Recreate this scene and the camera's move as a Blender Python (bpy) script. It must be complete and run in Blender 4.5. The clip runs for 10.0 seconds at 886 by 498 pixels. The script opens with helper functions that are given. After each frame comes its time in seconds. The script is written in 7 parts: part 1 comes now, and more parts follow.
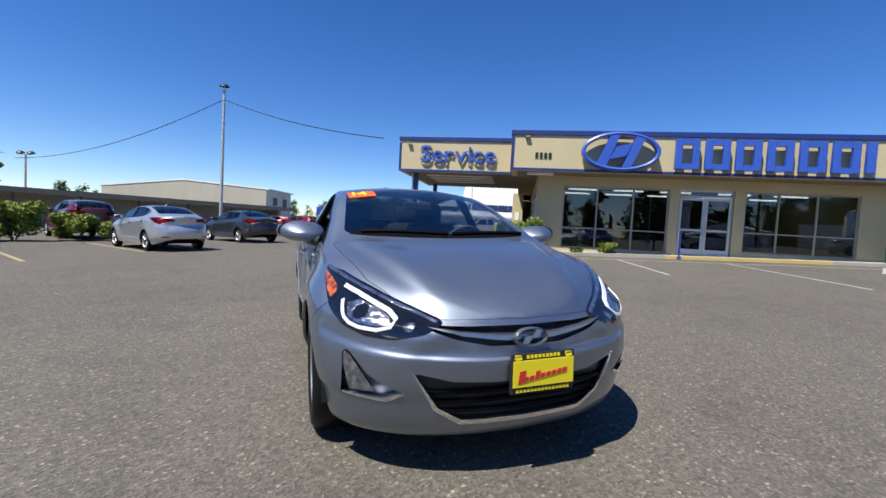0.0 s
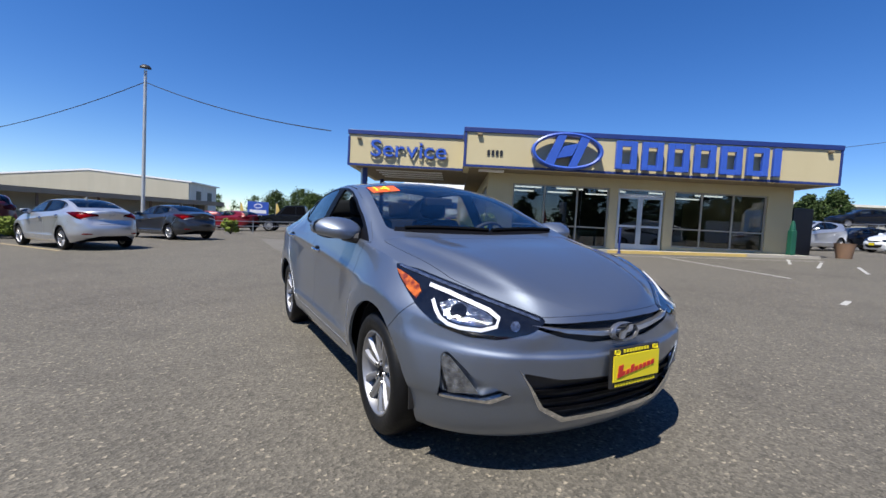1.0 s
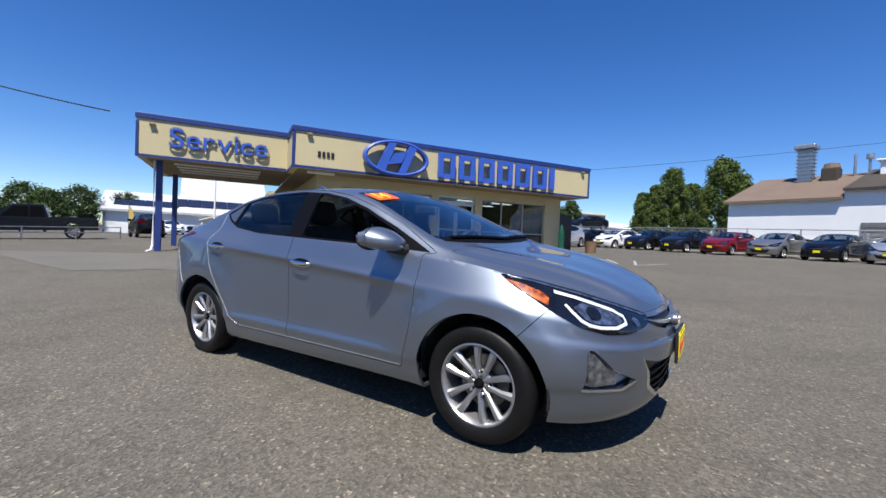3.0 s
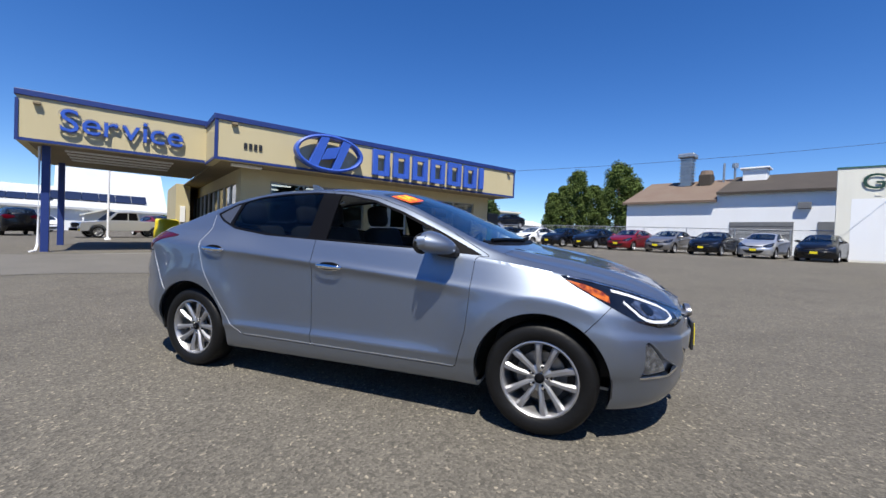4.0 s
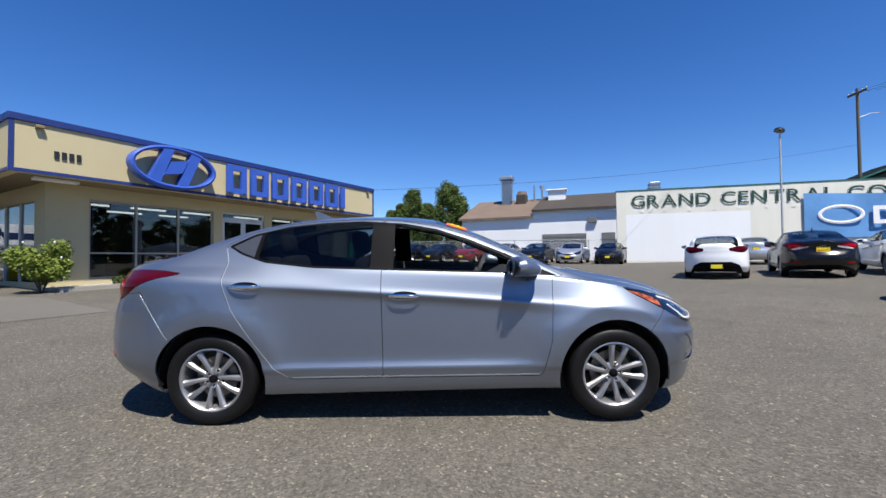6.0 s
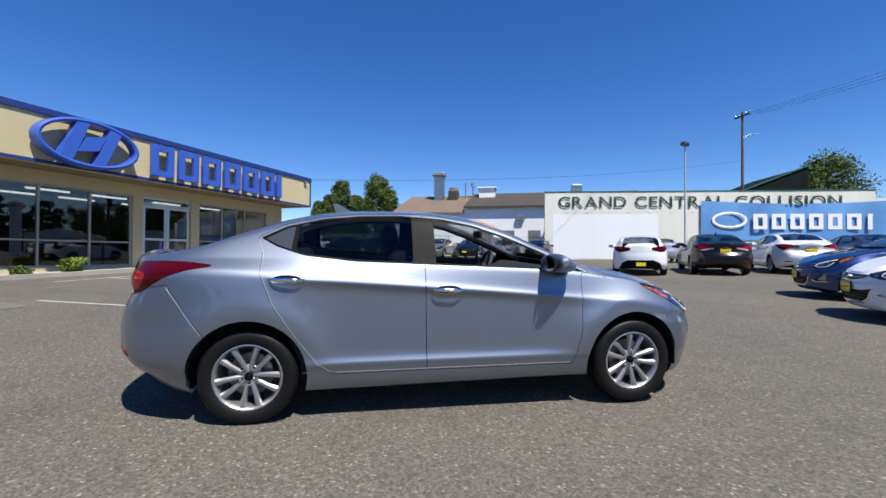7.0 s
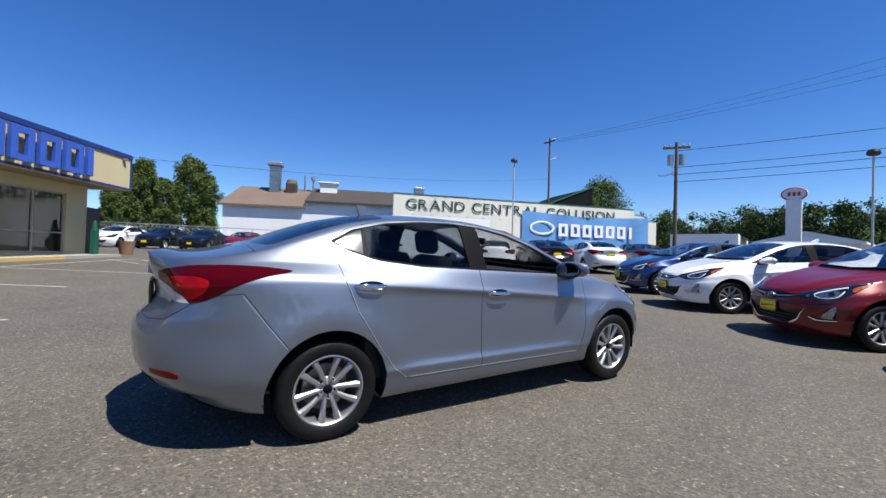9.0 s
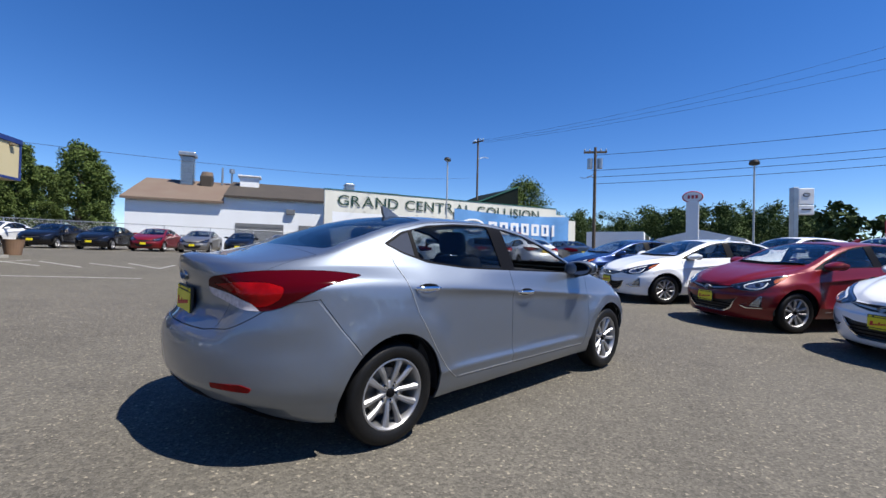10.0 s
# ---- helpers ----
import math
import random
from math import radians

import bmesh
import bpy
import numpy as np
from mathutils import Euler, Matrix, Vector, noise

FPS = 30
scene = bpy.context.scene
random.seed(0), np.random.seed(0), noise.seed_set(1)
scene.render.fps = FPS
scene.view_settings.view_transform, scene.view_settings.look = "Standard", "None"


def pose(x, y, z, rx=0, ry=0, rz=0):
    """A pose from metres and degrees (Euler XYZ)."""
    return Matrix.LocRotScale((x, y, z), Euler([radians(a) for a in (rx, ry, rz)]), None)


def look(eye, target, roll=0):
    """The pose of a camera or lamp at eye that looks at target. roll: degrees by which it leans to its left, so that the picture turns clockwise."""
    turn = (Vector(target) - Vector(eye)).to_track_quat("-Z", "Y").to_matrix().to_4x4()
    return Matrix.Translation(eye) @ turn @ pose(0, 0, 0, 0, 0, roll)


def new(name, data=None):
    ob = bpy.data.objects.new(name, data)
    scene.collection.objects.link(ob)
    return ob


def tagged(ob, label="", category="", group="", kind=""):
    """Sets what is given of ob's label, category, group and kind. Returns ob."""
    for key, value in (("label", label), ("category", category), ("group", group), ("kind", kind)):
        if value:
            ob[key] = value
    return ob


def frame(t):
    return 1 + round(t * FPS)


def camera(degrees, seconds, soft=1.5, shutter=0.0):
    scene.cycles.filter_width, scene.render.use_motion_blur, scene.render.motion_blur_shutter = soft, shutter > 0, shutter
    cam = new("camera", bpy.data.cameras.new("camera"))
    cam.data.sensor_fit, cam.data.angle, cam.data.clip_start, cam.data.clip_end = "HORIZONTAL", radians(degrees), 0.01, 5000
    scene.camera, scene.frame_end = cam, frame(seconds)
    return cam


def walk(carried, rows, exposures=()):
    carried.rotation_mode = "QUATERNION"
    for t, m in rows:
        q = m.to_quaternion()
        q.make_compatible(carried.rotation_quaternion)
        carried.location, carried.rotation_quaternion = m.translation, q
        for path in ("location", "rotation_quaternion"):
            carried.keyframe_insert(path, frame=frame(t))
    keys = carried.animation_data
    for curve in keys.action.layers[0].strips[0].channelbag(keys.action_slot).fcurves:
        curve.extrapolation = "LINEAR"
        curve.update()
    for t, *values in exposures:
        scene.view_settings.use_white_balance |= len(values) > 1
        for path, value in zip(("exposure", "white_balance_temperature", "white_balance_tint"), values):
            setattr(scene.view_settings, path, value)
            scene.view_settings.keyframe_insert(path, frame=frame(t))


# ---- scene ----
cam = camera(92.3, 10.0)
PATH = [
    (0, (0.053, 0.07, 1.128), (-0.023, 2.066, 1.028), 3.2),
    (0.1, (-0.049, 0.045, 1.121), (-0.1, 2.042, 1.029), 3.6),
    (0.5, (-0.293, 0.078, 1.08), (-0.227, 2.076, 1.01), 3.1),
    (1, (-0.642, 0.151, 1.092), (-0.414, 2.135, 0.99), 3.2),
    (1.5, (-1.023, 0.176, 1.092), (-0.568, 2.121, 1.002), 2.6),
    (2, (-1.35, 0.324, 1.065), (-0.645, 2.195, 1.024), 1.9),
    (2.5, (-1.692, 0.488, 1.074), (-0.81, 2.282, 1.011), 3.3),
    (2.7, (-1.845, 0.544, 1.061), (-0.865, 2.287, 1.01), 3.0),
    (3.8, (-2.593, 0.998, 1.056), (-1.228, 2.459, 1.005), 2.3),
    (4, (-2.717, 1.089, 1.065), (-1.3, 2.5, 1.026), 2.3),
    (4.5, (-3.073, 1.294, 1.097), (-1.531, 2.567, 1.079), 0.9),
    (5, (-3.32, 1.626, 1.088), (-1.669, 2.755, 1.087), -0.5),
    (5.5, (-3.528, 1.936, 1.099), (-1.778, 2.905, 1.116), -0.3),
    (5.7, (-3.636, 2.07, 1.099), (-1.841, 2.951, 1.149), -0.7),
    (6.8, (-4.056, 2.876, 1.102), (-2.121, 3.382, 1.099), 1.1),
    (7, (-4.12, 3.028, 1.108), (-2.166, 3.456, 1.133), 0.5),
    (7.5, (-4.278, 3.417, 1.12), (-2.289, 3.63, 1.137), 0.8),
    (8, (-4.305, 3.85, 1.109), (-2.305, 3.88, 1.103), 1.5),
    (8.5, (-4.335, 4.255, 1.126), (-2.341, 4.111, 1.173), 1.1),
    (9, (-4.364, 4.653, 1.142), (-2.399, 4.282, 1.17), 1.7),
    (9.5, (-4.281, 5.071, 1.152), (-2.358, 4.521, 1.157), 1.8),
    (10, (-4.205, 5.477, 1.154), (-2.338, 4.761, 1.177), 1.3),
]
walk(cam, [(t, look(eye, target, roll)) for t, eye, target, roll in PATH])

# ---- light ----
SUN_WAY = Vector((0.362, 0.385, -1.0)).normalized()
world = bpy.data.worlds.new("sky")
scene.world = world
world.use_nodes = True
_nt = world.node_tree
_nt.nodes.clear()
_sky = _nt.nodes.new("ShaderNodeTexSky")
_sky.sky_type = "NISHITA"
_sky.sun_disc = False
_sky.sun_elevation = math.asin(-SUN_WAY.z)
_sky.sun_rotation = math.atan2(-SUN_WAY.x, -SUN_WAY.y)
_sky.altitude = 1500.0
_sky.air_density = 1.0
_sky.dust_density = 0.0
_sky.ozone_density = 4.0
_bg = _nt.nodes.new("ShaderNodeBackground")
_bg.inputs["Strength"].default_value = 0.096
_wo = _nt.nodes.new("ShaderNodeOutputWorld")
_hs = _nt.nodes.new("ShaderNodeHueSaturation")
_hs.inputs["Saturation"].default_value = 1.28
_hs.inputs["Hue"].default_value = 0.511
_nt.links.new(_sky.outputs[0], _hs.inputs["Color"])
_nt.links.new(_hs.outputs[0], _bg.inputs["Color"])
_nt.links.new(_bg.outputs[0], _wo.inputs["Surface"])
sun = new("sun", bpy.data.lights.new("sun", "SUN"))
sun.data.energy = 5.0
sun.data.angle = radians(0.53)
sun.data.color = (1.0, 0.95, 0.865)
sun.matrix_world = look((0, 0, 50), Vector((0, 0, 50)) + SUN_WAY)
scene.view_settings.exposure = 0.68

# ---- materials ----
def mat(name, color, rough=0.6, metal=0.0, coat=0.0, spec=0.5, var=0.0, scale=3.0, grain=0.0, grain_scale=60.0, bump=0.0,
        bump_scale=80.0, tint=None, streak=False, obj_random=0.0):
    """A surface of one colour with stains (var, at scale), fine grain and relief."""
    m = bpy.data.materials.new(name)
    m.use_nodes = True
    nt = m.node_tree
    b = nt.nodes["Principled BSDF"]
    b.inputs["Base Color"].default_value = (*color, 1)
    b.inputs["Roughness"].default_value = rough
    b.inputs["Metallic"].default_value = metal
    b.inputs["Coat Weight"].default_value = coat
    b.inputs["Coat Roughness"].default_value = 0.03
    b.inputs["Specular IOR Level"].default_value = spec
    co = nt.nodes.new("ShaderNodeTexCoord")
    last = None
    def noise_mix(scale_, amount, dark, source, detail=6.0, stretch=None):
        n = nt.nodes.new("ShaderNodeTexNoise")
        n.inputs["Scale"].default_value = scale_
        n.inputs["Detail"].default_value = detail
        n.inputs["Roughness"].default_value = 0.6
        if stretch:
            mp = nt.nodes.new("ShaderNodeMapping")
            mp.inputs["Scale"].default_value = stretch
            nt.links.new(co.outputs["Object"], mp.inputs["Vector"])
            nt.links.new(mp.outputs[0], n.inputs["Vector"])
        else:
            nt.links.new(co.outputs["Object"], n.inputs["Vector"])
        r = nt.nodes.new("ShaderNodeMapRange")
        r.inputs["From Min"].default_value = 0.35
        r.inputs["From Max"].default_value = 0.65
        r.inputs["To Min"].default_value = 0.0
        r.inputs["To Max"].default_value = amount
        nt.links.new(n.outputs["Fac"], r.inputs["Value"])
        x = nt.nodes.new("ShaderNodeMix")
        x.data_type = "RGBA"
        nt.links.new(r.outputs[0], x.inputs["Factor"])
        if source:
            nt.links.new(source, x.inputs["A"])
        else:
            x.inputs["A"].default_value = (*color, 1)
        x.inputs["B"].default_value = (*dark, 1)
        return x.outputs["Result"]
    if var:
        last = noise_mix(scale, var, tint or tuple(c * 0.55 for c in color), last, stretch=(1, 1, 0.15) if streak else None)
    if grain:
        last = noise_mix(grain_scale, grain, tuple(min(1, c * 1.6 + 0.02) for c in color), last, 3.0)
    if obj_random:
        oi = nt.nodes.new("ShaderNodeObjectInfo")
        h = nt.nodes.new("ShaderNodeHueSaturation")
        r = nt.nodes.new("ShaderNodeMapRange")
        r.inputs["To Min"].default_value = 1 - obj_random
        r.inputs["To Max"].default_value = 1 + obj_random
        nt.links.new(oi.outputs["Random"], r.inputs["Value"])
        nt.links.new(r.outputs[0], h.inputs["Value"])
        if last:
            nt.links.new(last, h.inputs["Color"])
        else:
            h.inputs["Color"].default_value = (*color, 1)
        last = h.outputs["Color"]
    if last:
        nt.links.new(last, b.inputs["Base Color"])
    if bump:
        n = nt.nodes.new("ShaderNodeTexNoise")
        n.inputs["Scale"].default_value = bump_scale
        n.inputs["Detail"].default_value = 5.0
        nt.links.new(co.outputs["Object"], n.inputs["Vector"])
        u = nt.nodes.new("ShaderNodeBump")
        u.inputs["Strength"].default_value = bump
        u.inputs["Distance"].default_value = 0.01
        nt.links.new(n.outputs["Fac"], u.inputs["Height"])
        nt.links.new(u.outputs[0], b.inputs["Normal"])
    return m


def glass_mat(name, tint, rough=0.0, base=0.045):
    """A thin pane: tinted see-through with clear reflections."""
    m = bpy.data.materials.new(name)
    m.use_nodes = True
    nt = m.node_tree
    nt.nodes.clear()
    out = nt.nodes.new("ShaderNodeOutputMaterial")
    tr = nt.nodes.new("ShaderNodeBsdfTransparent")
    tr.inputs["Color"].default_value = (*tint, 1)
    gl = nt.nodes.new("ShaderNodeBsdfGlossy")
    gl.inputs["Roughness"].default_value = rough
    lw = nt.nodes.new("ShaderNodeLayerWeight")
    lw.inputs["Blend"].default_value = 0.5
    pw = nt.nodes.new("ShaderNodeMath")
    pw.operation = "POWER"
    pw.inputs[1].default_value = 4.5
    nt.links.new(lw.outputs["Facing"], pw.inputs[0])
    fr = nt.nodes.new("ShaderNodeMath")
    fr.operation = "MULTIPLY_ADD"
    fr.inputs[1].default_value = 0.9
    fr.inputs[2].default_value = base
    nt.links.new(pw.outputs[0], fr.inputs[0])
    mx = nt.nodes.new("ShaderNodeMixShader")
    nt.links.new(fr.outputs[0], mx.inputs[0])
    nt.links.new(tr.outputs[0], mx.inputs[1])
    nt.links.new(gl.outputs[0], mx.inputs[2])
    nt.links.new(mx.outputs[0], out.inputs["Surface"])
    return m


def paint(name, color, metal=0.5, rough=0.32, coat=1.0):
    """Car lacquer: flakes under a clear coat."""
    m = mat(name, color, rough, metal, coat)
    nt = m.node_tree
    b = nt.nodes["Principled BSDF"]
    co = nt.nodes.new("ShaderNodeTexCoord")
    n = nt.nodes.new("ShaderNodeTexNoise")
    n.inputs["Scale"].default_value = 900.0
    n.inputs["Detail"].default_value = 1.0
    nt.links.new(co.outputs["Object"], n.inputs["Vector"])
    r = nt.nodes.new("ShaderNodeMapRange")
    r.inputs["To Min"].default_value = rough - 0.05
    r.inputs["To Max"].default_value = rough + 0.08
    nt.links.new(n.outputs["Fac"], r.inputs["Value"])
    nt.links.new(r.outputs[0], b.inputs["Roughness"])
    return m


def asphalt_mat():
    m = bpy.data.materials.new("asphalt")
    m.use_nodes = True
    nt = m.node_tree
    b = nt.nodes["Principled BSDF"]
    b.inputs["Roughness"].default_value = 0.85
    b.inputs["Specular IOR Level"].default_value = 0.3
    co = nt.nodes.new("ShaderNodeTexCoord")
    def nz(scale, detail, rough=0.6, kind="ShaderNodeTexNoise"):
        n = nt.nodes.new(kind)
        n.inputs["Scale"].default_value = scale
        n.inputs["Detail"].default_value = detail
        n.inputs["Roughness"].default_value = rough
        nt.links.new(co.outputs["Object"], n.inputs["Vector"])
        return n.outputs["Fac"]
    def ramp(src, stops):
        r = nt.nodes.new("ShaderNodeValToRGB")
        el = r.color_ramp.elements
        el[0].position, el[0].color = stops[0][0], (*stops[0][1], 1)
        el[1].position, el[1].color = stops[-1][0], (*stops[-1][1], 1)
        for p, c in stops[1:-1]:
            e = el.new(p)
            e.color = (*c, 1)
        nt.links.new(src, r.inputs[0])
        return r.outputs[0]
    def mix(kind, fac, a, c):
        x = nt.nodes.new("ShaderNodeMix")
        x.data_type, x.blend_type = "RGBA", kind
        if isinstance(fac, float):
            x.inputs["Factor"].default_value = fac
        else:
            nt.links.new(fac, x.inputs["Factor"])
        nt.links.new(a, x.inputs["A"])
        nt.links.new(c, x.inputs["B"])
        return x.outputs["Result"]
    big = ramp(nz(0.25, 6.0), [(0.3, (0.108, 0.099, 0.083)), (0.7, (0.137, 0.126, 0.106))])
    v = nt.nodes.new("ShaderNodeTexVoronoi")
    v.inputs["Scale"].default_value = 70.0
    nt.links.new(co.outputs["Object"], v.inputs["Vector"])
    stones = ramp(v.outputs["Color"], [(0.0, (0.45, 0.45, 0.45)), (0.55, (0.85, 0.85, 0.84)), (0.85, (1.15, 1.13, 1.1)), (0.95, (2.3, 2.2, 2.0))])
    fine = ramp(nz(160.0, 3.0), [(0.3, (0.7, 0.7, 0.7)), (0.7, (1.3, 1.3, 1.3))])
    spots = ramp(nz(1.3, 5.0, 0.7), [(0.32, (0.84, 0.84, 0.85)), (0.5, (1, 1, 1))])
    c = mix("MULTIPLY", 1.0, big, stones)
    c = mix("MULTIPLY", 1.0, c, fine)
    c = mix("MULTIPLY", 1.0, c, spots)
    nt.links.new(c, b.inputs["Base Color"])
    u = nt.nodes.new("ShaderNodeBump")
    u.inputs["Strength"].default_value = 0.55
    u.inputs["Distance"].default_value = 0.008
    nt.links.new(v.outputs["Distance"], u.inputs["Height"])
    nt.links.new(u.outputs[0], b.inputs["Normal"])
    return m


M_ASPHALT = asphalt_mat()
M_CONCRETE = mat("concrete", (0.30, 0.28, 0.24), 0.85, var=0.5, scale=1.2, grain=0.4, bump=0.3)
M_STRIPE = mat("white_stripe", (0.34, 0.34, 0.32), 0.75, var=0.8, scale=6, tint=(0.2, 0.2, 0.19), grain=0.3)
M_STRIPE_Y = mat("yellow_stripe", (0.34, 0.26, 0.13), 0.75, var=0.6, scale=6, tint=(0.2, 0.17, 0.1))
M_KERB_Y = mat("yellow_kerb_paint", (0.5, 0.36, 0.10), 0.7, var=0.5, scale=3, tint=(0.4, 0.3, 0.15), bump=0.2)
M_STUCCO = mat("tan_stucco", (0.48, 0.415, 0.25), 0.85, var=0.35, scale=0.8, tint=(0.40, 0.335, 0.19), grain=0.15, bump=0.25, bump_scale=120, streak=True)
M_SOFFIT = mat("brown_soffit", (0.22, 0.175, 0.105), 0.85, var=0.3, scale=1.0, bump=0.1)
M_BLUE_TRIM = mat("blue_trim_paint", (0.016, 0.036, 0.17), 0.45, var=0.3, scale=1.5, streak=True)
M_BLUE_SIGN = mat("blue_sign_plastic", (0.038, 0.10, 0.45), 0.35, var=0.2, scale=2)
M_ROOF = mat("flat_roof_membrane", (0.25, 0.25, 0.25), 0.9, var=0.4)
M_ALU = mat("grey_aluminium", (0.45, 0.46, 0.46), 0.35, 0.7, var=0.2)
M_GREY_FRAME = mat("grey_window_frame", (0.33, 0.31, 0.26), 0.5, 0.2, var=0.2)
M_WHITE_DOOR = mat("white_door_frame", (0.55, 0.58, 0.6), 0.4, 0.3, var=0.15)
M_GLASS = glass_mat("window_glass", (0.42, 0.445, 0.445), base=0.09)
# near-black room colours carry the dimness behind the glass
M_INTERIOR = mat("shade_dark_showroom_wall", (0.045, 0.042, 0.04), 0.8, var=0.3)
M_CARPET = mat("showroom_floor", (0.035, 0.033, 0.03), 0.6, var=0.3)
M_TEAL = mat("teal_counter_panel", (0.22, 0.38, 0.38), 0.5, var=0.2)
M_WHITE_WALL = mat("white_painted_block", (0.74, 0.76, 0.78), 0.8, var=0.25, scale=0.5, tint=(0.62, 0.62, 0.6), streak=True, bump=0.15)
M_CREAM_WALL = mat("cream_painted_block", (0.70, 0.69, 0.61), 0.8, var=0.3, scale=0.5, streak=True)
M_TAN_WALL = mat("tan_metal_siding", (0.47, 0.44, 0.345), 0.6, var=0.25, scale=0.4, streak=True)
M_BROWN_ROOF = mat("rust_brown_roof", (0.125, 0.086, 0.064), 0.85, var=0.6, scale=0.5, tint=(0.15, 0.12, 0.09), grain=0.2)
M_DARK_ROOF = mat("dark_brown_roof", (0.045, 0.036, 0.028), 0.85, var=0.5, scale=0.6, grain=0.2)
M_GREEN_TRIM = mat("dark_green_paint", (0.02, 0.10, 0.07), 0.5, var=0.2)
M_GREEN_SIGN = mat("dark_green_letter_paint", (0.008, 0.05, 0.035), 0.6, var=0.3)
M_GALV = mat("galvanised_steel", (0.42, 0.44, 0.46), 0.4, 0.8, var=0.4, scale=3)
M_POLE = mat("pale_steel_pole", (0.5, 0.51, 0.5), 0.5, 0.4, var=0.3)
M_WOODPOLE = mat("weathered_wood_pole", (0.12, 0.09, 0.065), 0.9, var=0.5, scale=4, streak=True)
M_BLACK = mat("black_plastic", (0.018, 0.018, 0.019), 0.45, var=0.3, scale=20)
M_WIRE = mat("black_cable", (0.02, 0.02, 0.02), 0.6)
M_LEAF = mat("green_leaves", (0.085, 0.12, 0.03), 0.75, spec=0.15, var=0.6, scale=0.9, tint=(0.045, 0.07, 0.016), obj_random=0.15)
M_LEAF_DARK = mat("dark_green_leaves", (0.06, 0.09, 0.03), 0.8, spec=0.12, var=0.6, scale=0.25, tint=(0.035, 0.06, 0.018), obj_random=0.2)
M_LEAF_BRIGHT = mat("yellow_green_leaves", (0.17, 0.21, 0.035), 0.7, spec=0.2, var=0.5, scale=3, tint=(0.08, 0.13, 0.02))
M_FLOWER = mat("white_petals", (0.75, 0.7, 0.66), 0.6)
M_BARK = mat("brown_bark", (0.10, 0.075, 0.05), 0.9, var=0.5, scale=6, streak=True, bump=0.4, bump_scale=20)
M_BANNER = mat("blue_banner_fabric", (0.12, 0.31, 0.62), 0.6, var=0.3, scale=1.0)
M_WHITE = mat("white_paint", (0.8, 0.8, 0.8), 0.5, var=0.1)
M_YELLOW_WRAP = mat("yellow_plastic_sheet", (0.85, 0.66, 0.01), 0.35, var=0.4, scale=8, bump=0.6, bump_scale=6)
M_GREENBIN = mat("green_painted_metal", (0.008, 0.085, 0.05), 0.45, var=0.3)
M_POT = mat("brown_clay_pot", (0.25, 0.15, 0.09), 0.8, var=0.4)
M_RED = mat("red_fabric", (0.45, 0.03, 0.04), 0.6, var=0.2)
M_SOLAR = mat("solar_panel_face", (0.02, 0.03, 0.07), 0.2, 0.2, var=0.2)
M_DARK_CLAD = mat("dark_gable_cladding", (0.006, 0.011, 0.010), 0.8, spec=0.1, var=0.3)
M_DOOR_GREY = mat("weathered_grey_door", (0.16, 0.165, 0.17), 0.6, 0.2, var=0.4, scale=2)

# ---- mesh helpers ----
def part(name, bm, material, parent=None, label="", smooth=None):
    """Links a bmesh as one mesh object under a thing or a part."""
    me = bpy.data.meshes.new(name)
    bm.to_mesh(me)
    bm.free()
    if smooth is not None:
        me.shade_smooth()
        me.set_sharp_from_angle(angle=radians(smooth))
    if material:
        me.materials.append(material)
    ob = new(name, me)
    ob.parent = parent
    if label:
        ob["label"] = label
    return ob


def thing(name, label, category, m=None, group="", kind=""):
    ob = tagged(new(name), label, category, group, kind)
    if m is not None:
        ob.matrix_world = m
    return ob


def add_box(bm, x0, x1, y0, y1, z0, z1, bevel=0.0):
    g = bmesh.ops.create_cube(bm, size=1.0)
    vs = g["verts"]
    bmesh.ops.transform(bm, matrix=Matrix.Translation(((x0 + x1) / 2, (y0 + y1) / 2, (z0 + z1) / 2)) @ Matrix.Diagonal((x1 - x0, y1 - y0, z1 - z0, 1)), verts=vs)
    if bevel:
        es = list({e for v in vs for e in v.link_edges})
        bmesh.ops.bevel(bm, geom=es, offset=bevel, segments=2, affect="EDGES", profile=0.5)
    return bm


def box(x0, x1, y0, y1, z0, z1, bevel=0.0):
    return add_box(bmesh.new(), x0, x1, y0, y1, z0, z1, bevel)


def add_tube(bm, p0, p1, r0, r1=None, n=12, cap=True):
    p0, p1 = Vector(p0), Vector(p1)
    r1 = r0 if r1 is None else r1
    d = p1 - p0
    g = bmesh.ops.create_cone(bm, cap_ends=cap, segments=n, radius1=r0, radius2=r1, depth=d.length)
    rot = d.to_track_quat("Z", "Y").to_matrix().to_4x4()
    bmesh.ops.transform(bm, matrix=Matrix.Translation((p0 + p1) / 2) @ rot, verts=g["verts"])
    return bm


def tube(p0, p1, r0, r1=None, n=12):
    return add_tube(bmesh.new(), p0, p1, r0, r1, n)


def prism(poly, y0, y1, plane="xz"):
    """A closed prism over a polygon; plane names the polygon's two axes."""
    bm = bmesh.new()
    def put(a, b, c):
        return {"xz": (a, c, b), "yz": (c, a, b), "xy": (a, b, c)}[plane]
    va = [bm.verts.new(put(a, b, y0)) for a, b in poly]
    vb = [bm.verts.new(put(a, b, y1)) for a, b in poly]
    n = len(poly)
    bm.faces.new(va)
    bm.faces.new(vb[::-1])
    for i in range(n):
        bm.faces.new((va[i], vb[i], vb[(i + 1) % n], va[(i + 1) % n]))
    bmesh.ops.recalc_face_normals(bm, faces=bm.faces)
    if bm.calc_volume(signed=True) < 0:
        bmesh.ops.reverse_faces(bm, faces=bm.faces)
    return bm


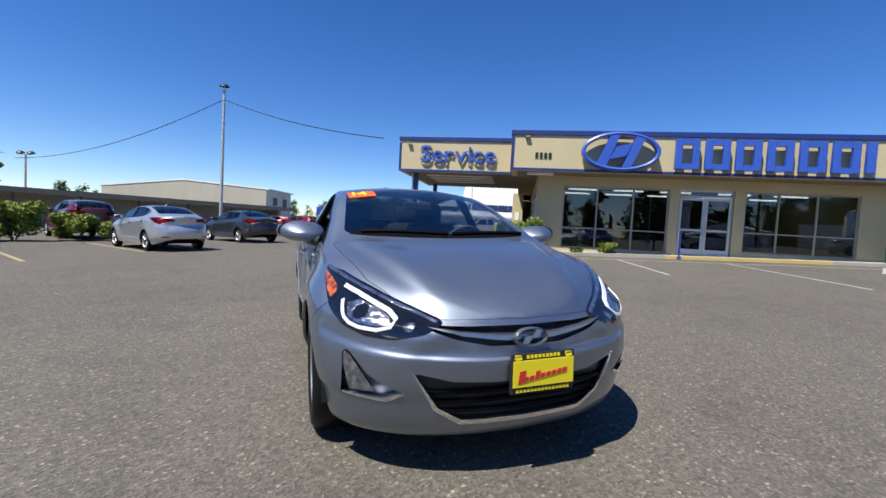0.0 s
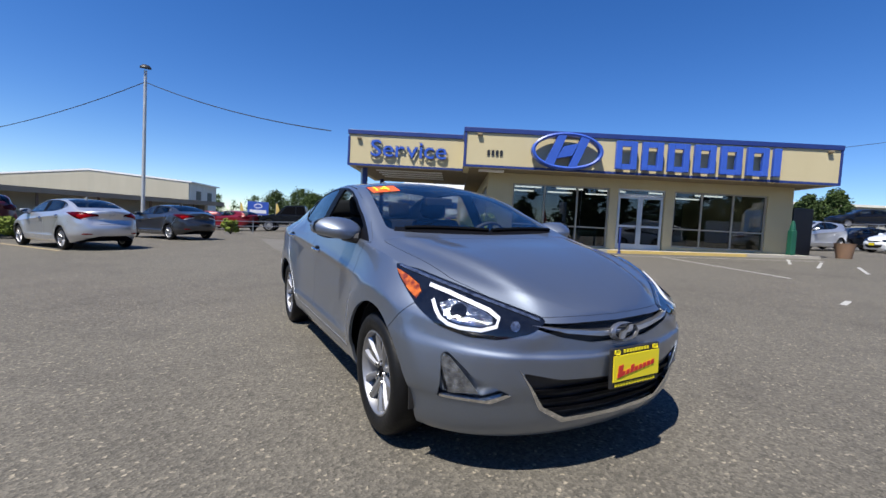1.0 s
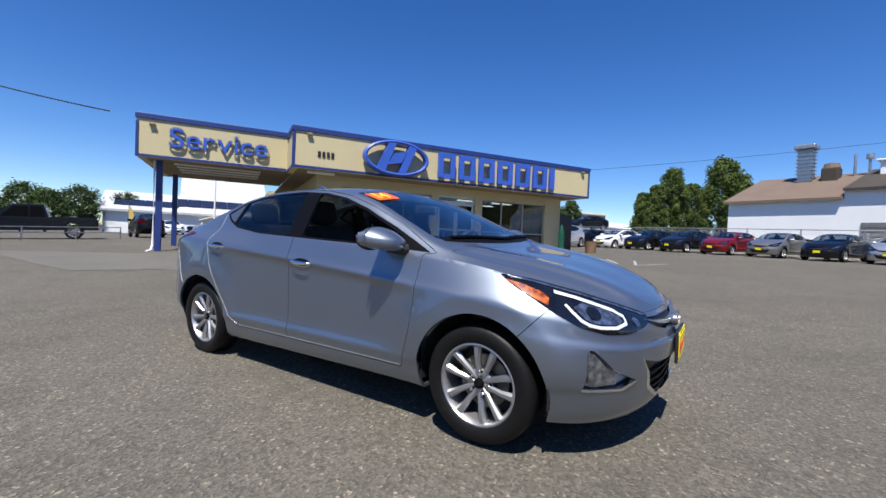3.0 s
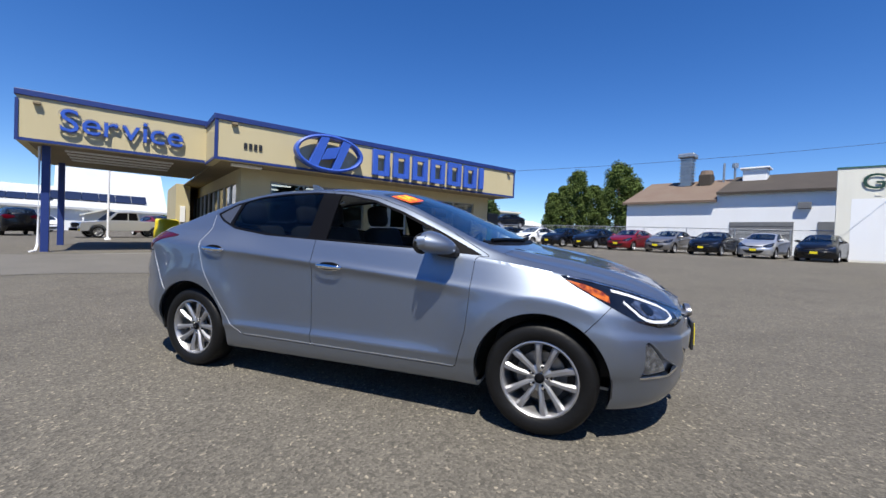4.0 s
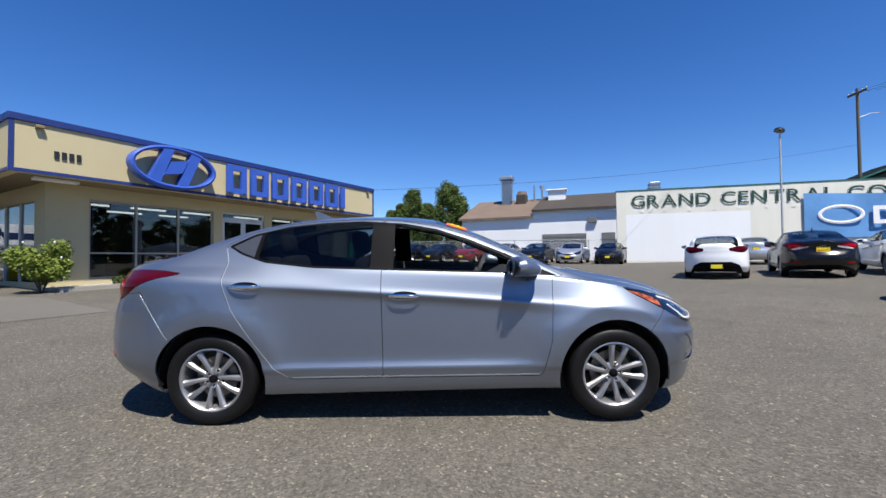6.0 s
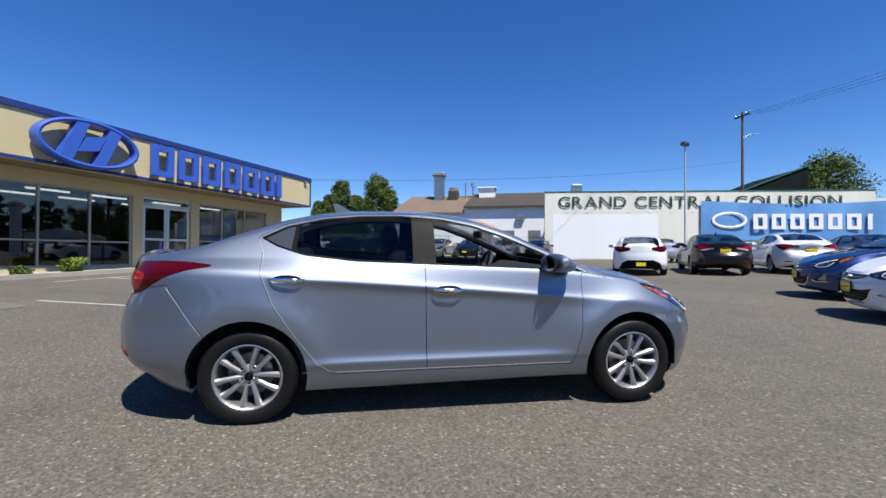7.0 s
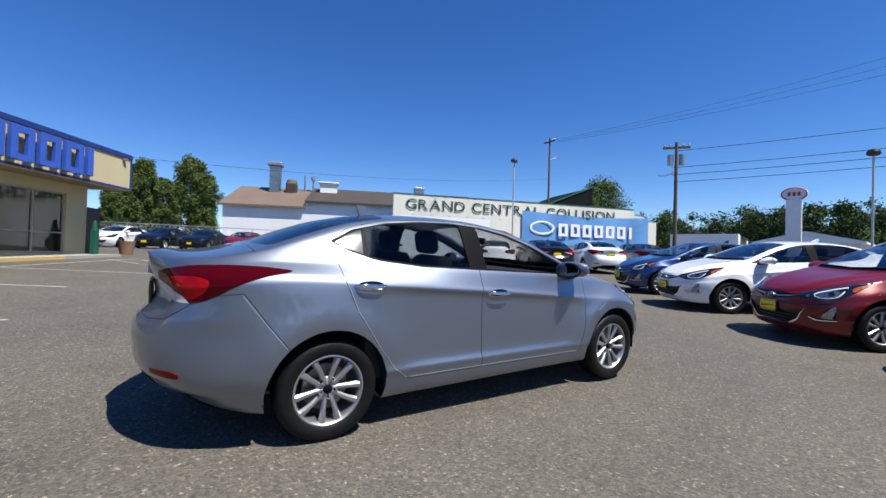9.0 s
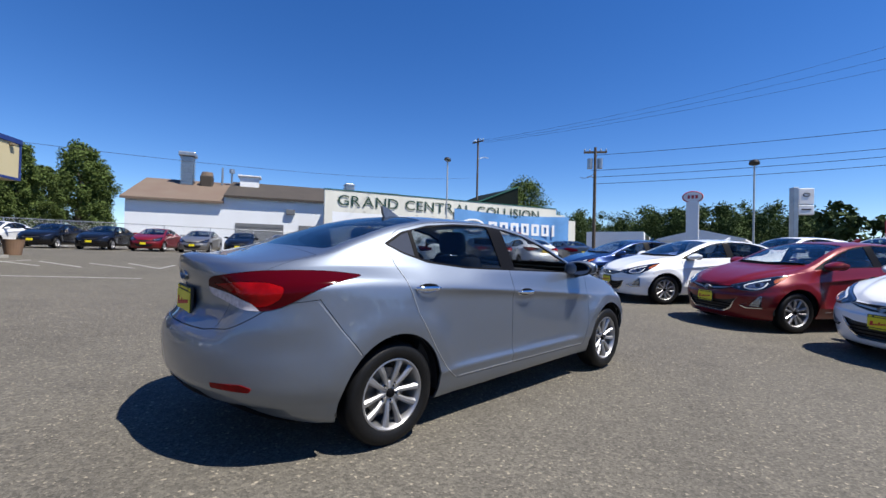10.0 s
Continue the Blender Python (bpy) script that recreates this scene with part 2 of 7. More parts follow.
def sweep(points, r, n=6):
    """A round cable or bar through the points."""
    bm = bmesh.new()
    rings = []
    pts = [Vector(p) for p in points]
    for i, p in enumerate(pts):
        d = (pts[min(i + 1, len(pts) - 1)] - pts[max(i - 1, 0)]).normalized()
        q = d.to_track_quat("Z", "Y").to_matrix()
        rings.append([bm.verts.new(p + q @ Vector((r * math.cos(a), r * math.sin(a), 0))) for a in (2 * math.pi * k / n for k in range(n))])
    for a, b in zip(rings, rings[1:]):
        for k in range(n):
            bm.faces.new((a[k], a[(k + 1) % n], b[(k + 1) % n], b[k]))
    bm.faces.new(rings[0][::-1])
    bm.faces.new(rings[-1])
    return bm


def sag(a, b, drop, n=16):
    a, b = Vector(a), Vector(b)
    return [a.lerp(b, i / n) - Vector((0, 0, 4 * drop * (i / n) * (1 - i / n))) for i in range(n + 1)]


def lathe(profile, n=32, axis="z"):
    """Turns (radius, height) pairs about an axis; open ends are closed when the radius is 0."""
    bm = bmesh.new()
    rings = []
    def put(x, y, h):
        return (x, y, h) if axis == "z" else (x, h, y)
    for r, h in profile:
        if r < 1e-6:
            rings.append([bm.verts.new(put(0, 0, h))])
        else:
            rings.append([bm.verts.new(put(r * math.cos(2 * math.pi * k / n), r * math.sin(2 * math.pi * k / n), h)) for k in range(n)])
    for a, b in zip(rings, rings[1:]):
        for k in range(n):
            q = [a[k % len(a)], a[(k + 1) % n % len(a)], b[(k + 1) % n % len(b)], b[k % len(b)]]
            q = list(dict.fromkeys(q))
            if len(q) > 2:
                bm.faces.new(q)
    bmesh.ops.recalc_face_normals(bm, faces=bm.faces)
    return bm


def glyph(text, height, depth, bevel=0.0):
    """One solid character in the built-in font, its foot at z = 0 and its left edge at x = 0, facing -y. Returns the bmesh and its width."""
    cu = bpy.data.curves.new("glyph", "FONT")
    cu.body = text
    cu.size = height / 0.72
    cu.extrude = depth / 2
    cu.resolution_u = 4
    ob = bpy.data.objects.new("glyph", cu)
    scene.collection.objects.link(ob)
    me = bpy.data.meshes.new_from_object(ob.evaluated_get(bpy.context.evaluated_depsgraph_get()))
    bpy.data.objects.remove(ob)
    bpy.data.curves.remove(cu)
    bm = bmesh.new()
    bm.from_mesh(me)
    bpy.data.meshes.remove(me)
    bmesh.ops.rotate(bm, verts=bm.verts, cent=(0, 0, 0), matrix=Matrix.Rotation(radians(90), 3, "X"))
    x0 = min(v.co.x for v in bm.verts)
    x1 = max(v.co.x for v in bm.verts)
    bmesh.ops.translate(bm, verts=bm.verts, vec=(-x0, 0, 0))
    return bm, x1 - x0


def fatten(bm, amount):
    bm.normal_update()
    for v in bm.verts:
        v.co += v.normal * amount
    return bm


def word(text, x, z, height, depth, gap, material, parent, y=0.0, width=None, fat=0.0):
    """Letters side by side, each a part of the sign; width stretches the word to a true length."""
    made = [(c, *glyph(c, height, depth)) if c != " " else (c, None, height * 0.28) for c in text]
    total = sum(w for _, _, w in made) + gap * (len(made) - 1)
    k = width / total if width else 1.0
    for c, bm, w in made:
        if bm:
            if fat:
                fatten(bm, fat)
            bmesh.ops.transform(bm, matrix=Matrix.Translation((x, y, z)) @ Matrix.Diagonal((k, 1, 1, 1)), verts=bm.verts)
            part("letter", bm, material, parent)
        x += (w + gap) * k


def ground_z(x, y):
    """The lot falls gently towards the street side and levels out far away."""
    def lim(v, a):
        return a * math.tanh(v / a)
    s = y - 2.3
    swell = 0.013 * math.exp(-(x * x + (y - 2.0) ** 2) / 2.0)
    return -0.004 + swell + 0.033 * lim(x + 0.7, 34) + (0.017 * lim(s, 30) if s > 0 else 0.010 * lim(-s, 20))


def on_ground(x, y, heading, lift=0.0):
    """A pose on the lot, leaning with it; heading in degrees from +x."""
    e = 0.8
    nx = -(ground_z(x + e, y) - ground_z(x - e, y)) / (2 * e)
    ny = -(ground_z(x, y + e) - ground_z(x, y - e)) / (2 * e)
    up = Vector((nx, ny, 1)).normalized()
    fwd = Vector((math.cos(radians(heading)), math.sin(radians(heading)), 0))
    left = up.cross(fwd).normalized()
    fwd = left.cross(up)
    m = Matrix((fwd, left, up)).transposed().to_4x4()
    m.translation = (x, y, ground_z(x, y) + lift)
    return m

# ---- ground ----
def build_ground():
    rings = [0.0, 1.5, 3, 5, 7.5, 10, 13, 16, 20, 25, 31, 38, 46, 56, 70, 90, 130, 220, 500, 1200, 3000]
    bm = bmesh.new()
    n = 72
    prev = None
    for r in rings:
        if r == 0:
            cur = [bm.verts.new((0, 4, ground_z(0, 4)))]
        else:
            cur = []
            for k in range(n):
                a = 2 * math.pi * k / n
                x, y = r * math.cos(a), 4 + r * math.sin(a)
                cur.append(bm.verts.new((x, y, ground_z(x, y))))
        if prev:
            for k in range(n):
                q = list(dict.fromkeys([prev[k % len(prev)], prev[(k + 1) % n % len(prev)], cur[(k + 1) % n], cur[k]]))
                bm.faces.new(q[::-1])
        prev = cur
    bmesh.ops.recalc_face_normals(bm, faces=bm.faces)
    ob = part("ground", bm, M_ASPHALT, None, smooth=60)
    if ob.data.polygons[0].normal.z < 0:
        ob.data.flip_normals()
    tagged(ob, "worn grey asphalt car lot with pale stones showing", "ground", kind="structure")


def ground_strip(name, pts, width, material, label, category, lift=0.004, steps=12):
    """A painted band along a line on the lot."""
    bm = bmesh.new()
    a, b = Vector((*pts[0], 0)), Vector((*pts[1], 0))
    side = Vector((-(b - a).y, (b - a).x, 0)).normalized() * width / 2
    rows = []
    for i in range(steps + 1):
        p = a.lerp(b, i / steps)
        rows.append([bm.verts.new((q.x, q.y, ground_z(q.x, q.y) + lift)) for q in (p + side, p - side)])
    for r, s in zip(rows, rows[1:]):
        bm.faces.new((r[0], r[1], s[1], s[0]))
    ob = part(name, bm, material)
    return tagged(ob, label, category, kind="structure")


build_ground()

# ---- showroom ----
SHOW = pose(1.82, 16.26, 0, 0, 0, -7.95)
def show_ground(x, y):
    p = SHOW @ Vector((x, y, 0))
    return ground_z(p.x, p.y)


def window_unit(parent, x0, x1, z0, z1, y, mullions, bar, frame_mat, door=False):
    """A glazed opening in the front wall: outer frame, mullions, cross bars and one pane in each field."""
    w = new("window")
    w.parent = parent
    t = 0.06
    def fr(a, b, c, d):
        part("frame", box(a, b, y - 0.04, y + 0.06, c, d, 0.006), frame_mat, w)
    fr(x0, x0 + t, z0, z1)
    fr(x1 - t, x1, z0, z1)
    fr(x0 + t, x1 - t, z1 - t, z1)
    fr(x0 + t, x1 - t, z0, z0 + t)
    xs = [x0 + t, *mullions, x1 - t]
    for m in mullions:
        fr(m - 0.03, m + 0.03, z0 + t, z1 - t)
    for i, (a, b) in enumerate(zip(xs, xs[1:])):
        a2 = a + (0.03 if i else 0)
        b2 = b - (0.03 if i < len(xs) - 2 else 0)
        if bar:
            fr(a2, b2, bar - 0.025, bar + 0.025)
        for c, d in ((z0 + t, bar - 0.025), (bar + 0.025, z1 - t)) if bar else ((z0 + t, z1 - t),):
            p = part("pane", box(a2, b2, y + 0.006, y + 0.016, c, d), M_GLASS, w)
            p.visible_shadow = False
    return w


def build_showroom():
    b = thing("showroom_building", "tan stucco car showroom with blue-trimmed flat roof", "building", SHOW)
    ftop, fbot, wy = 4.90, 3.44, 1.2
    # fascia boards round the roof
    part("fascia", box(0, 13.95, 0.0, 0.22, fbot, ftop), M_STUCCO, b)
    part("fascia", box(0, 0.22, 0.22, 1.9, fbot, ftop), M_STUCCO, b)
    part("fascia", box(-4.9, 0.22, 1.9, 2.12, fbot + 0.08, ftop + 0.1), M_STUCCO, b)
    part("fascia", box(-4.9, -4.68, 2.12, 8.0, fbot + 0.08, ftop + 0.1), M_STUCCO, b)
    part("fascia", box(13.73, 13.95, 0.22, 16, fbot, ftop), M_STUCCO, b)
    # blue cap, foot strip and corner strips
    for up, x0, x1, y0, y1 in ((0, -0.05, 14.0, -0.05, 0.27), (0, -0.05, 0.27, 0.27, 1.85), (0.1, -4.95, 0.27, 1.85, 2.17), (0.1, -4.95, -4.63, 2.17, 8.0), (0, 13.68, 14.0, 0.27, 16)):
        part("cap", box(x0, x1, y0, y1, ftop - 0.16 + up, ftop + 0.02 + up, 0.012), M_BLUE_TRIM, b, "dark blue metal roof cap")
    part("trim", box(-0.03, 13.98, -0.03, 0.0, fbot, fbot + 0.09), M_BLUE_TRIM, b)
    part("trim", box(-4.93, -0.03, 1.87, 1.9, fbot + 0.08, fbot + 0.17), M_BLUE_TRIM, b)
    part("trim", box(-0.03, 0.0, 0.0, 1.87, fbot, fbot + 0.09), M_BLUE_TRIM, b)
    part("trim", box(-0.03, 0.07, -0.03, 0.0, fbot + 0.09, ftop - 0.16), M_BLUE_TRIM, b)
    part("trim", box(-4.93, -4.85, 1.87, 1.9, fbot + 0.17, ftop - 0.16), M_BLUE_TRIM, b)
    part("trim", box(13.9, 13.98, -0.03, 0.0, fbot + 0.09, ftop - 0.16), M_BLUE_TRIM, b)
    # roof and soffits
    part("roof", box(0.22, 13.73, 0.22, 16, 4.55, 4.65), M_ROOF, b)
    part("roof", box(-4.68, 0.22, 2.12, 8.0, 4.55, 4.65), M_ROOF, b)
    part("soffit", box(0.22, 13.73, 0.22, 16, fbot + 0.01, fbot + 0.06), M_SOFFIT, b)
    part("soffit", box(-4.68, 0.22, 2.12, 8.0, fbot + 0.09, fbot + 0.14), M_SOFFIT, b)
    for i, y in enumerate((2.9, 3.7, 4.5, 5.3)):
        part("soffit_light", box(-3.9, -0.9, y, y + 0.14, fbot + 0.03, fbot + 0.088, 0.02), M_WHITE, b, "long white tube light housing")
    part("soffit_light", box(0.6, 1.6, 0.5, 0.72, fbot - 0.08, fbot + 0.008, 0.02), M_WHITE, b, "white flood light under the soffit")
    # front wall in pieces round the openings
    wt = 0.25
    def wall(x0, x1, z0, z1, y0=wy):
        part("wall", box(x0, x1, y0, y0 + wt, z0, z1), M_STUCCO, b)
    zt = 3.06
    wall(1.05, 13.27, zt, fbot)
    wall(1.05, 2.07, -0.1, zt)
    wall(5.99, 6.33, -0.1, zt)
    wall(8.22, 8.58, -0.1, zt)
    wall(12.28, 13.27, -0.1, zt)
    wall(2.07, 5.99, -0.1, 0.62)
    wall(6.33, 8.22, -0.1, 0.60)
    wall(8.58, 12.28, -0.1, 0.80)
    part("wall", box(13.02, 13.27, wy + wt, 16, -0.1, fbot), M_STUCCO, b)
    # side wall under the canopy, glazed
    part("wall", box(1.05, 1.3, wy + wt, 2.0, -0.1, fbot), M_STUCCO, b)
    part("wall", box(1.05, 1.3, 2.0, 14.06, 2.95, fbot), M_STUCCO, b)
    part("wall", box(1.05, 1.3, 2.0, 14.06, -0.1, 0.55), M_STUCCO, b)
    for i in range(9):
        y0 = 2.0 + i * 1.33
        part("frame", box(1.08, 1.2, y0, y0 + 0.07, 0.55, 2.95), M_WHITE_DOOR, b)
        part("frame", box(1.09, 1.19, y0 + 0.07, y0 + 1.33, 1.5, 1.56), M_WHITE_DOOR, b)
        for z0_, z1_ in ((0.55, 1.5), (1.56, 2.95)):
            p = part("pane", box(1.13, 1.14, y0 + 0.07, y0 + 1.33, z0_, z1_), M_GLASS, b)
            p.visible_shadow = False
    part("frame", box(1.08, 1.2, 13.97, 14.06, 0.55, 2.95), M_WHITE_DOOR, b)
    part("wall", box(-0.1, 0.55, 11.0, 11.25, -0.1, fbot + 0.09), M_STUCCO, b)
    part("wall", box(-0.1, 0.15, 11.25, 16, -0.1, fbot + 0.09), M_STUCCO, b)
    part("wall", box(0.3, 0.55, 11.25, 16, -0.1, fbot + 0.09), M_STUCCO, b)
    part("wall", box(1.05, 1.3, 14.06, 16, -0.1, fbot), M_STUCCO, b)
    part("wall_panel", box(0.10, 0.34, 10.95, 10.998, 1.5, 2.35, 0.01), M_WHITE, b, "small white notice panel")
    part("wall", box(-0.1, 13.27, 16, 16.25, -0.1, fbot), M_STUCCO, b)
    # glazing
    window_unit(b, 2.07, 5.99, 0.62, zt, wy + 0.1, (3.38, 4.71), 1.42, M_GREY_FRAME)
    window_unit(b, 8.58, 12.28, 0.80, zt, wy + 0.1, (9.72, 10.97), 1.55, M_GREY_FRAME)
    d = window_unit(b, 6.33, 8.22, 2.80, zt, wy + 0.1, (), None, M_WHITE_DOOR)
    for x0, x1, hx in ((6.37, 7.265, 7.19), (7.275, 8.18, 7.32)):
        dr = new("door")
        dr.parent = b
        for a, c, e, f_ in ((x0, x0 + 0.09, 0.62, 2.79), (x1 - 0.09, x1, 0.62, 2.79), (x0 + 0.09, x1 - 0.09, 2.68, 2.79), (x0 + 0.09, x1 - 0.09, 0.62, 0.84), (x0 + 0.09, x1 - 0.09, 1.52, 1.6)):
            part("frame", box(a, c, wy + 0.07, wy + 0.13, e, f_, 0.005), M_WHITE_DOOR, dr)
        for e, f_ in ((0.84, 1.52), (1.6, 2.68)):
            p = part("pane", box(x0 + 0.09, x1 - 0.09, wy + 0.1, wy + 0.11, e, f_), M_GLASS, dr)
            p.visible_shadow = False
        part("handle", tube((hx, wy + 0.02, 1.35), (hx, wy + 0.02, 1.75), 0.012), M_ALU, dr)
    # rooms behind the glass, their dimness put into near-black colours
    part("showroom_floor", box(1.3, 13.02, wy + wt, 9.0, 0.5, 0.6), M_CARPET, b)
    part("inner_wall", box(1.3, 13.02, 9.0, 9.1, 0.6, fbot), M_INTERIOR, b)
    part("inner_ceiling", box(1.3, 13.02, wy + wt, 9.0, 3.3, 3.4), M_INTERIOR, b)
    lamp = mat("ceiling_tube_glow", (0.9, 0.9, 0.9), 0.5)
    bs = lamp.node_tree.nodes["Principled BSDF"]
    bs.inputs["Emission Color"].default_value = (1, 0.97, 0.9, 1)
    bs.inputs["Emission Strength"].default_value = 2.2
    for x in (2.6, 4.6, 6.6, 9.0, 11.2):
        for y in (2.6, 4.4, 6.4):
            part("tube_light", box(x, x + 1.25, y, y + 0.14, 3.24, 3.3), lamp, b, "bright ceiling tube light")
    for x0_, x1_ in ((2.15, 2.85), (4.85, 5.9), (9.0, 9.7)):
        part("counter", box(x0_, x1_, 2.1, 2.6, 0.6, 1.3, 0.02), M_TEAL, b, "pale teal counter panel")
    # roof bits
    part("vent", tube((-3.2, 4.0, 4.65), (-3.2, 4.0, 5.25), 0.11), M_GALV, b)
    part("vent", tube((6.5, 7.0, 4.65), (6.5, 7.0, 5.2), 0.1), M_GALV, b)
    for x, y in ((0.55, -0.06), (13.5, -0.06), (-4.45, 1.84)):
        part("flood_light", box(x - 0.09, x + 0.09, y - 0.06, y + 0.055, 4.62, 4.7, 0.015), M_SOFFIT, b)
    # canopy posts
    for x, y in ((-4.3, 2.6), (-4.3, 7.0)):
        part("post", box(x - 0.1, x + 0.1, y - 0.1, y + 0.1, show_ground(x, y) - 0.05, fbot + 0.09, 0.01), M_BLUE_TRIM, b, "square blue canopy post")
    part("downpipe", sweep([(-4.46, 2.6, 3.5), (-4.46, 2.6, 0.45), (-4.5, 2.5, 0.25), (-4.6, 2.3, 0.22)], 0.04, 8), M_WHITE, b, "white drain pipe on the post")
    # raised walk with a painted kerb
    def ramp_box(name, x0, x1, y0, y1, rise, material, label=""):
        bm = bmesh.new()
        vs = []
        for x in (x0, x1):
            for y in (y0, y1):
                for top in (0, 1):
                    vs.append(bm.verts.new((x, y, show_ground(x, y0) + (rise if top else -0.15))))
        bmesh.ops.convex_hull(bm, input=vs)
        part(name, bm, material, b, label)
    ramp_box("walk", 1.0, 13.4, 0.10, 1.2, 0.10, M_CONCRETE)
    ramp_box("kerb", 5.6, 10.8, -0.05, 0.10, 0.105, M_KERB_Y, "yellow painted kerb")
    ramp_box("kerb", 10.8, 13.5, -0.05, 0.10, 0.105, M_CONCRETE)
    ramp_box("kerb", 1.0, 5.6, -0.05, 0.12, 0.12, M_CONCRETE)


def build_signs():
    s = thing("service_sign", "raised blue letters on the canopy fascia", "sign", SHOW)
    word("Service", -3.93, 3.95, 0.70, 0.06, 0.07, M_BLUE_SIGN, s, y=1.83, width=3.2, fat=0.034)
    # brand name as plain blue bars, badge as a plain ring with slanted bars
    s = thing("brand_sign", "big blue block bars in a row on the fascia", "sign", SHOW)
    x, w, gap = 5.60, 0.77, 0.155
    for i in range(7):
        cw = w if i < 6 else 0.26
        if i < 6:
            for a, c in ((0, 0.22), (0.55, 0.77)):
                part("bar", box(x + a, x + c, -0.27, -0.12, 3.60, 4.64, 0.02), M_BLUE_SIGN, s)
            for zb in (3.60, 4.44):
                part("bar", box(x + 0.22, x + 0.55, -0.26, -0.12, zb, zb + 0.2), M_BLUE_SIGN, s)
        else:
            part("bar", box(x, x + cw, -0.27, -0.12, 3.62, 4.64, 0.02), M_BLUE_SIGN, s)
        x += cw + gap + (0.03 if i < 6 else 0)
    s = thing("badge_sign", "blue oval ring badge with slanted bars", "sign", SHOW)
    part("ring", oval_ring(3.78, 4.14, 1.31, 0.68, 0.13, -0.42, -0.12), M_BLUE_SIGN, s)
    for poly in ([(2.98, 3.66), (3.30, 3.60), (3.72, 4.70), (3.42, 4.74)], [(3.84, 3.56), (4.14, 3.60), (4.58, 4.62), (4.26, 4.70)], [(3.40, 3.86), (3.95, 3.98), (4.16, 4.44), (3.62, 4.30)]):
        part("bar", prism(poly, -0.40, -0.12), M_BLUE_SIGN, s)
    # number plate of the house as plain bars
    s = thing("number_sign", "small dark bars fixed on the fascia", "sign", SHOW)
    for i in range(4):
        part("bar", box(0.86 + i * 0.16, 0.96 + i * 0.16, -0.03, -0.002, 3.90, 4.10), M_BLACK, s)


def oval_ring(cx, cz, a, c, wide, y0, y1, n=64):
    bm = bmesh.new()
    rows = []
    for k in range(n):
        t = 2 * math.pi * k / n
        o = (cx + a * math.cos(t), cz + c * math.sin(t))
        i = (cx + (a - wide) * math.cos(t), cz + (c - wide * 0.9) * math.sin(t))
        rows.append([bm.verts.new((o[0], y0 + 0.03, o[1])), bm.verts.new(((o[0] + i[0]) / 2, y0, (o[1] + i[1]) / 2)), bm.verts.new((i[0], y0 + 0.03, i[1])), bm.verts.new((i[0], y1, i[1])), bm.verts.new((o[0], y1, o[1]))])
    for k in range(n):
        r, s = rows[k], rows[(k + 1) % n]
        for j in range(5):
            bm.faces.new((r[j], r[(j + 1) % 5], s[(j + 1) % 5], s[j]))
    bmesh.ops.recalc_face_normals(bm, faces=bm.faces)
    return bm


build_showroom()
build_signs()

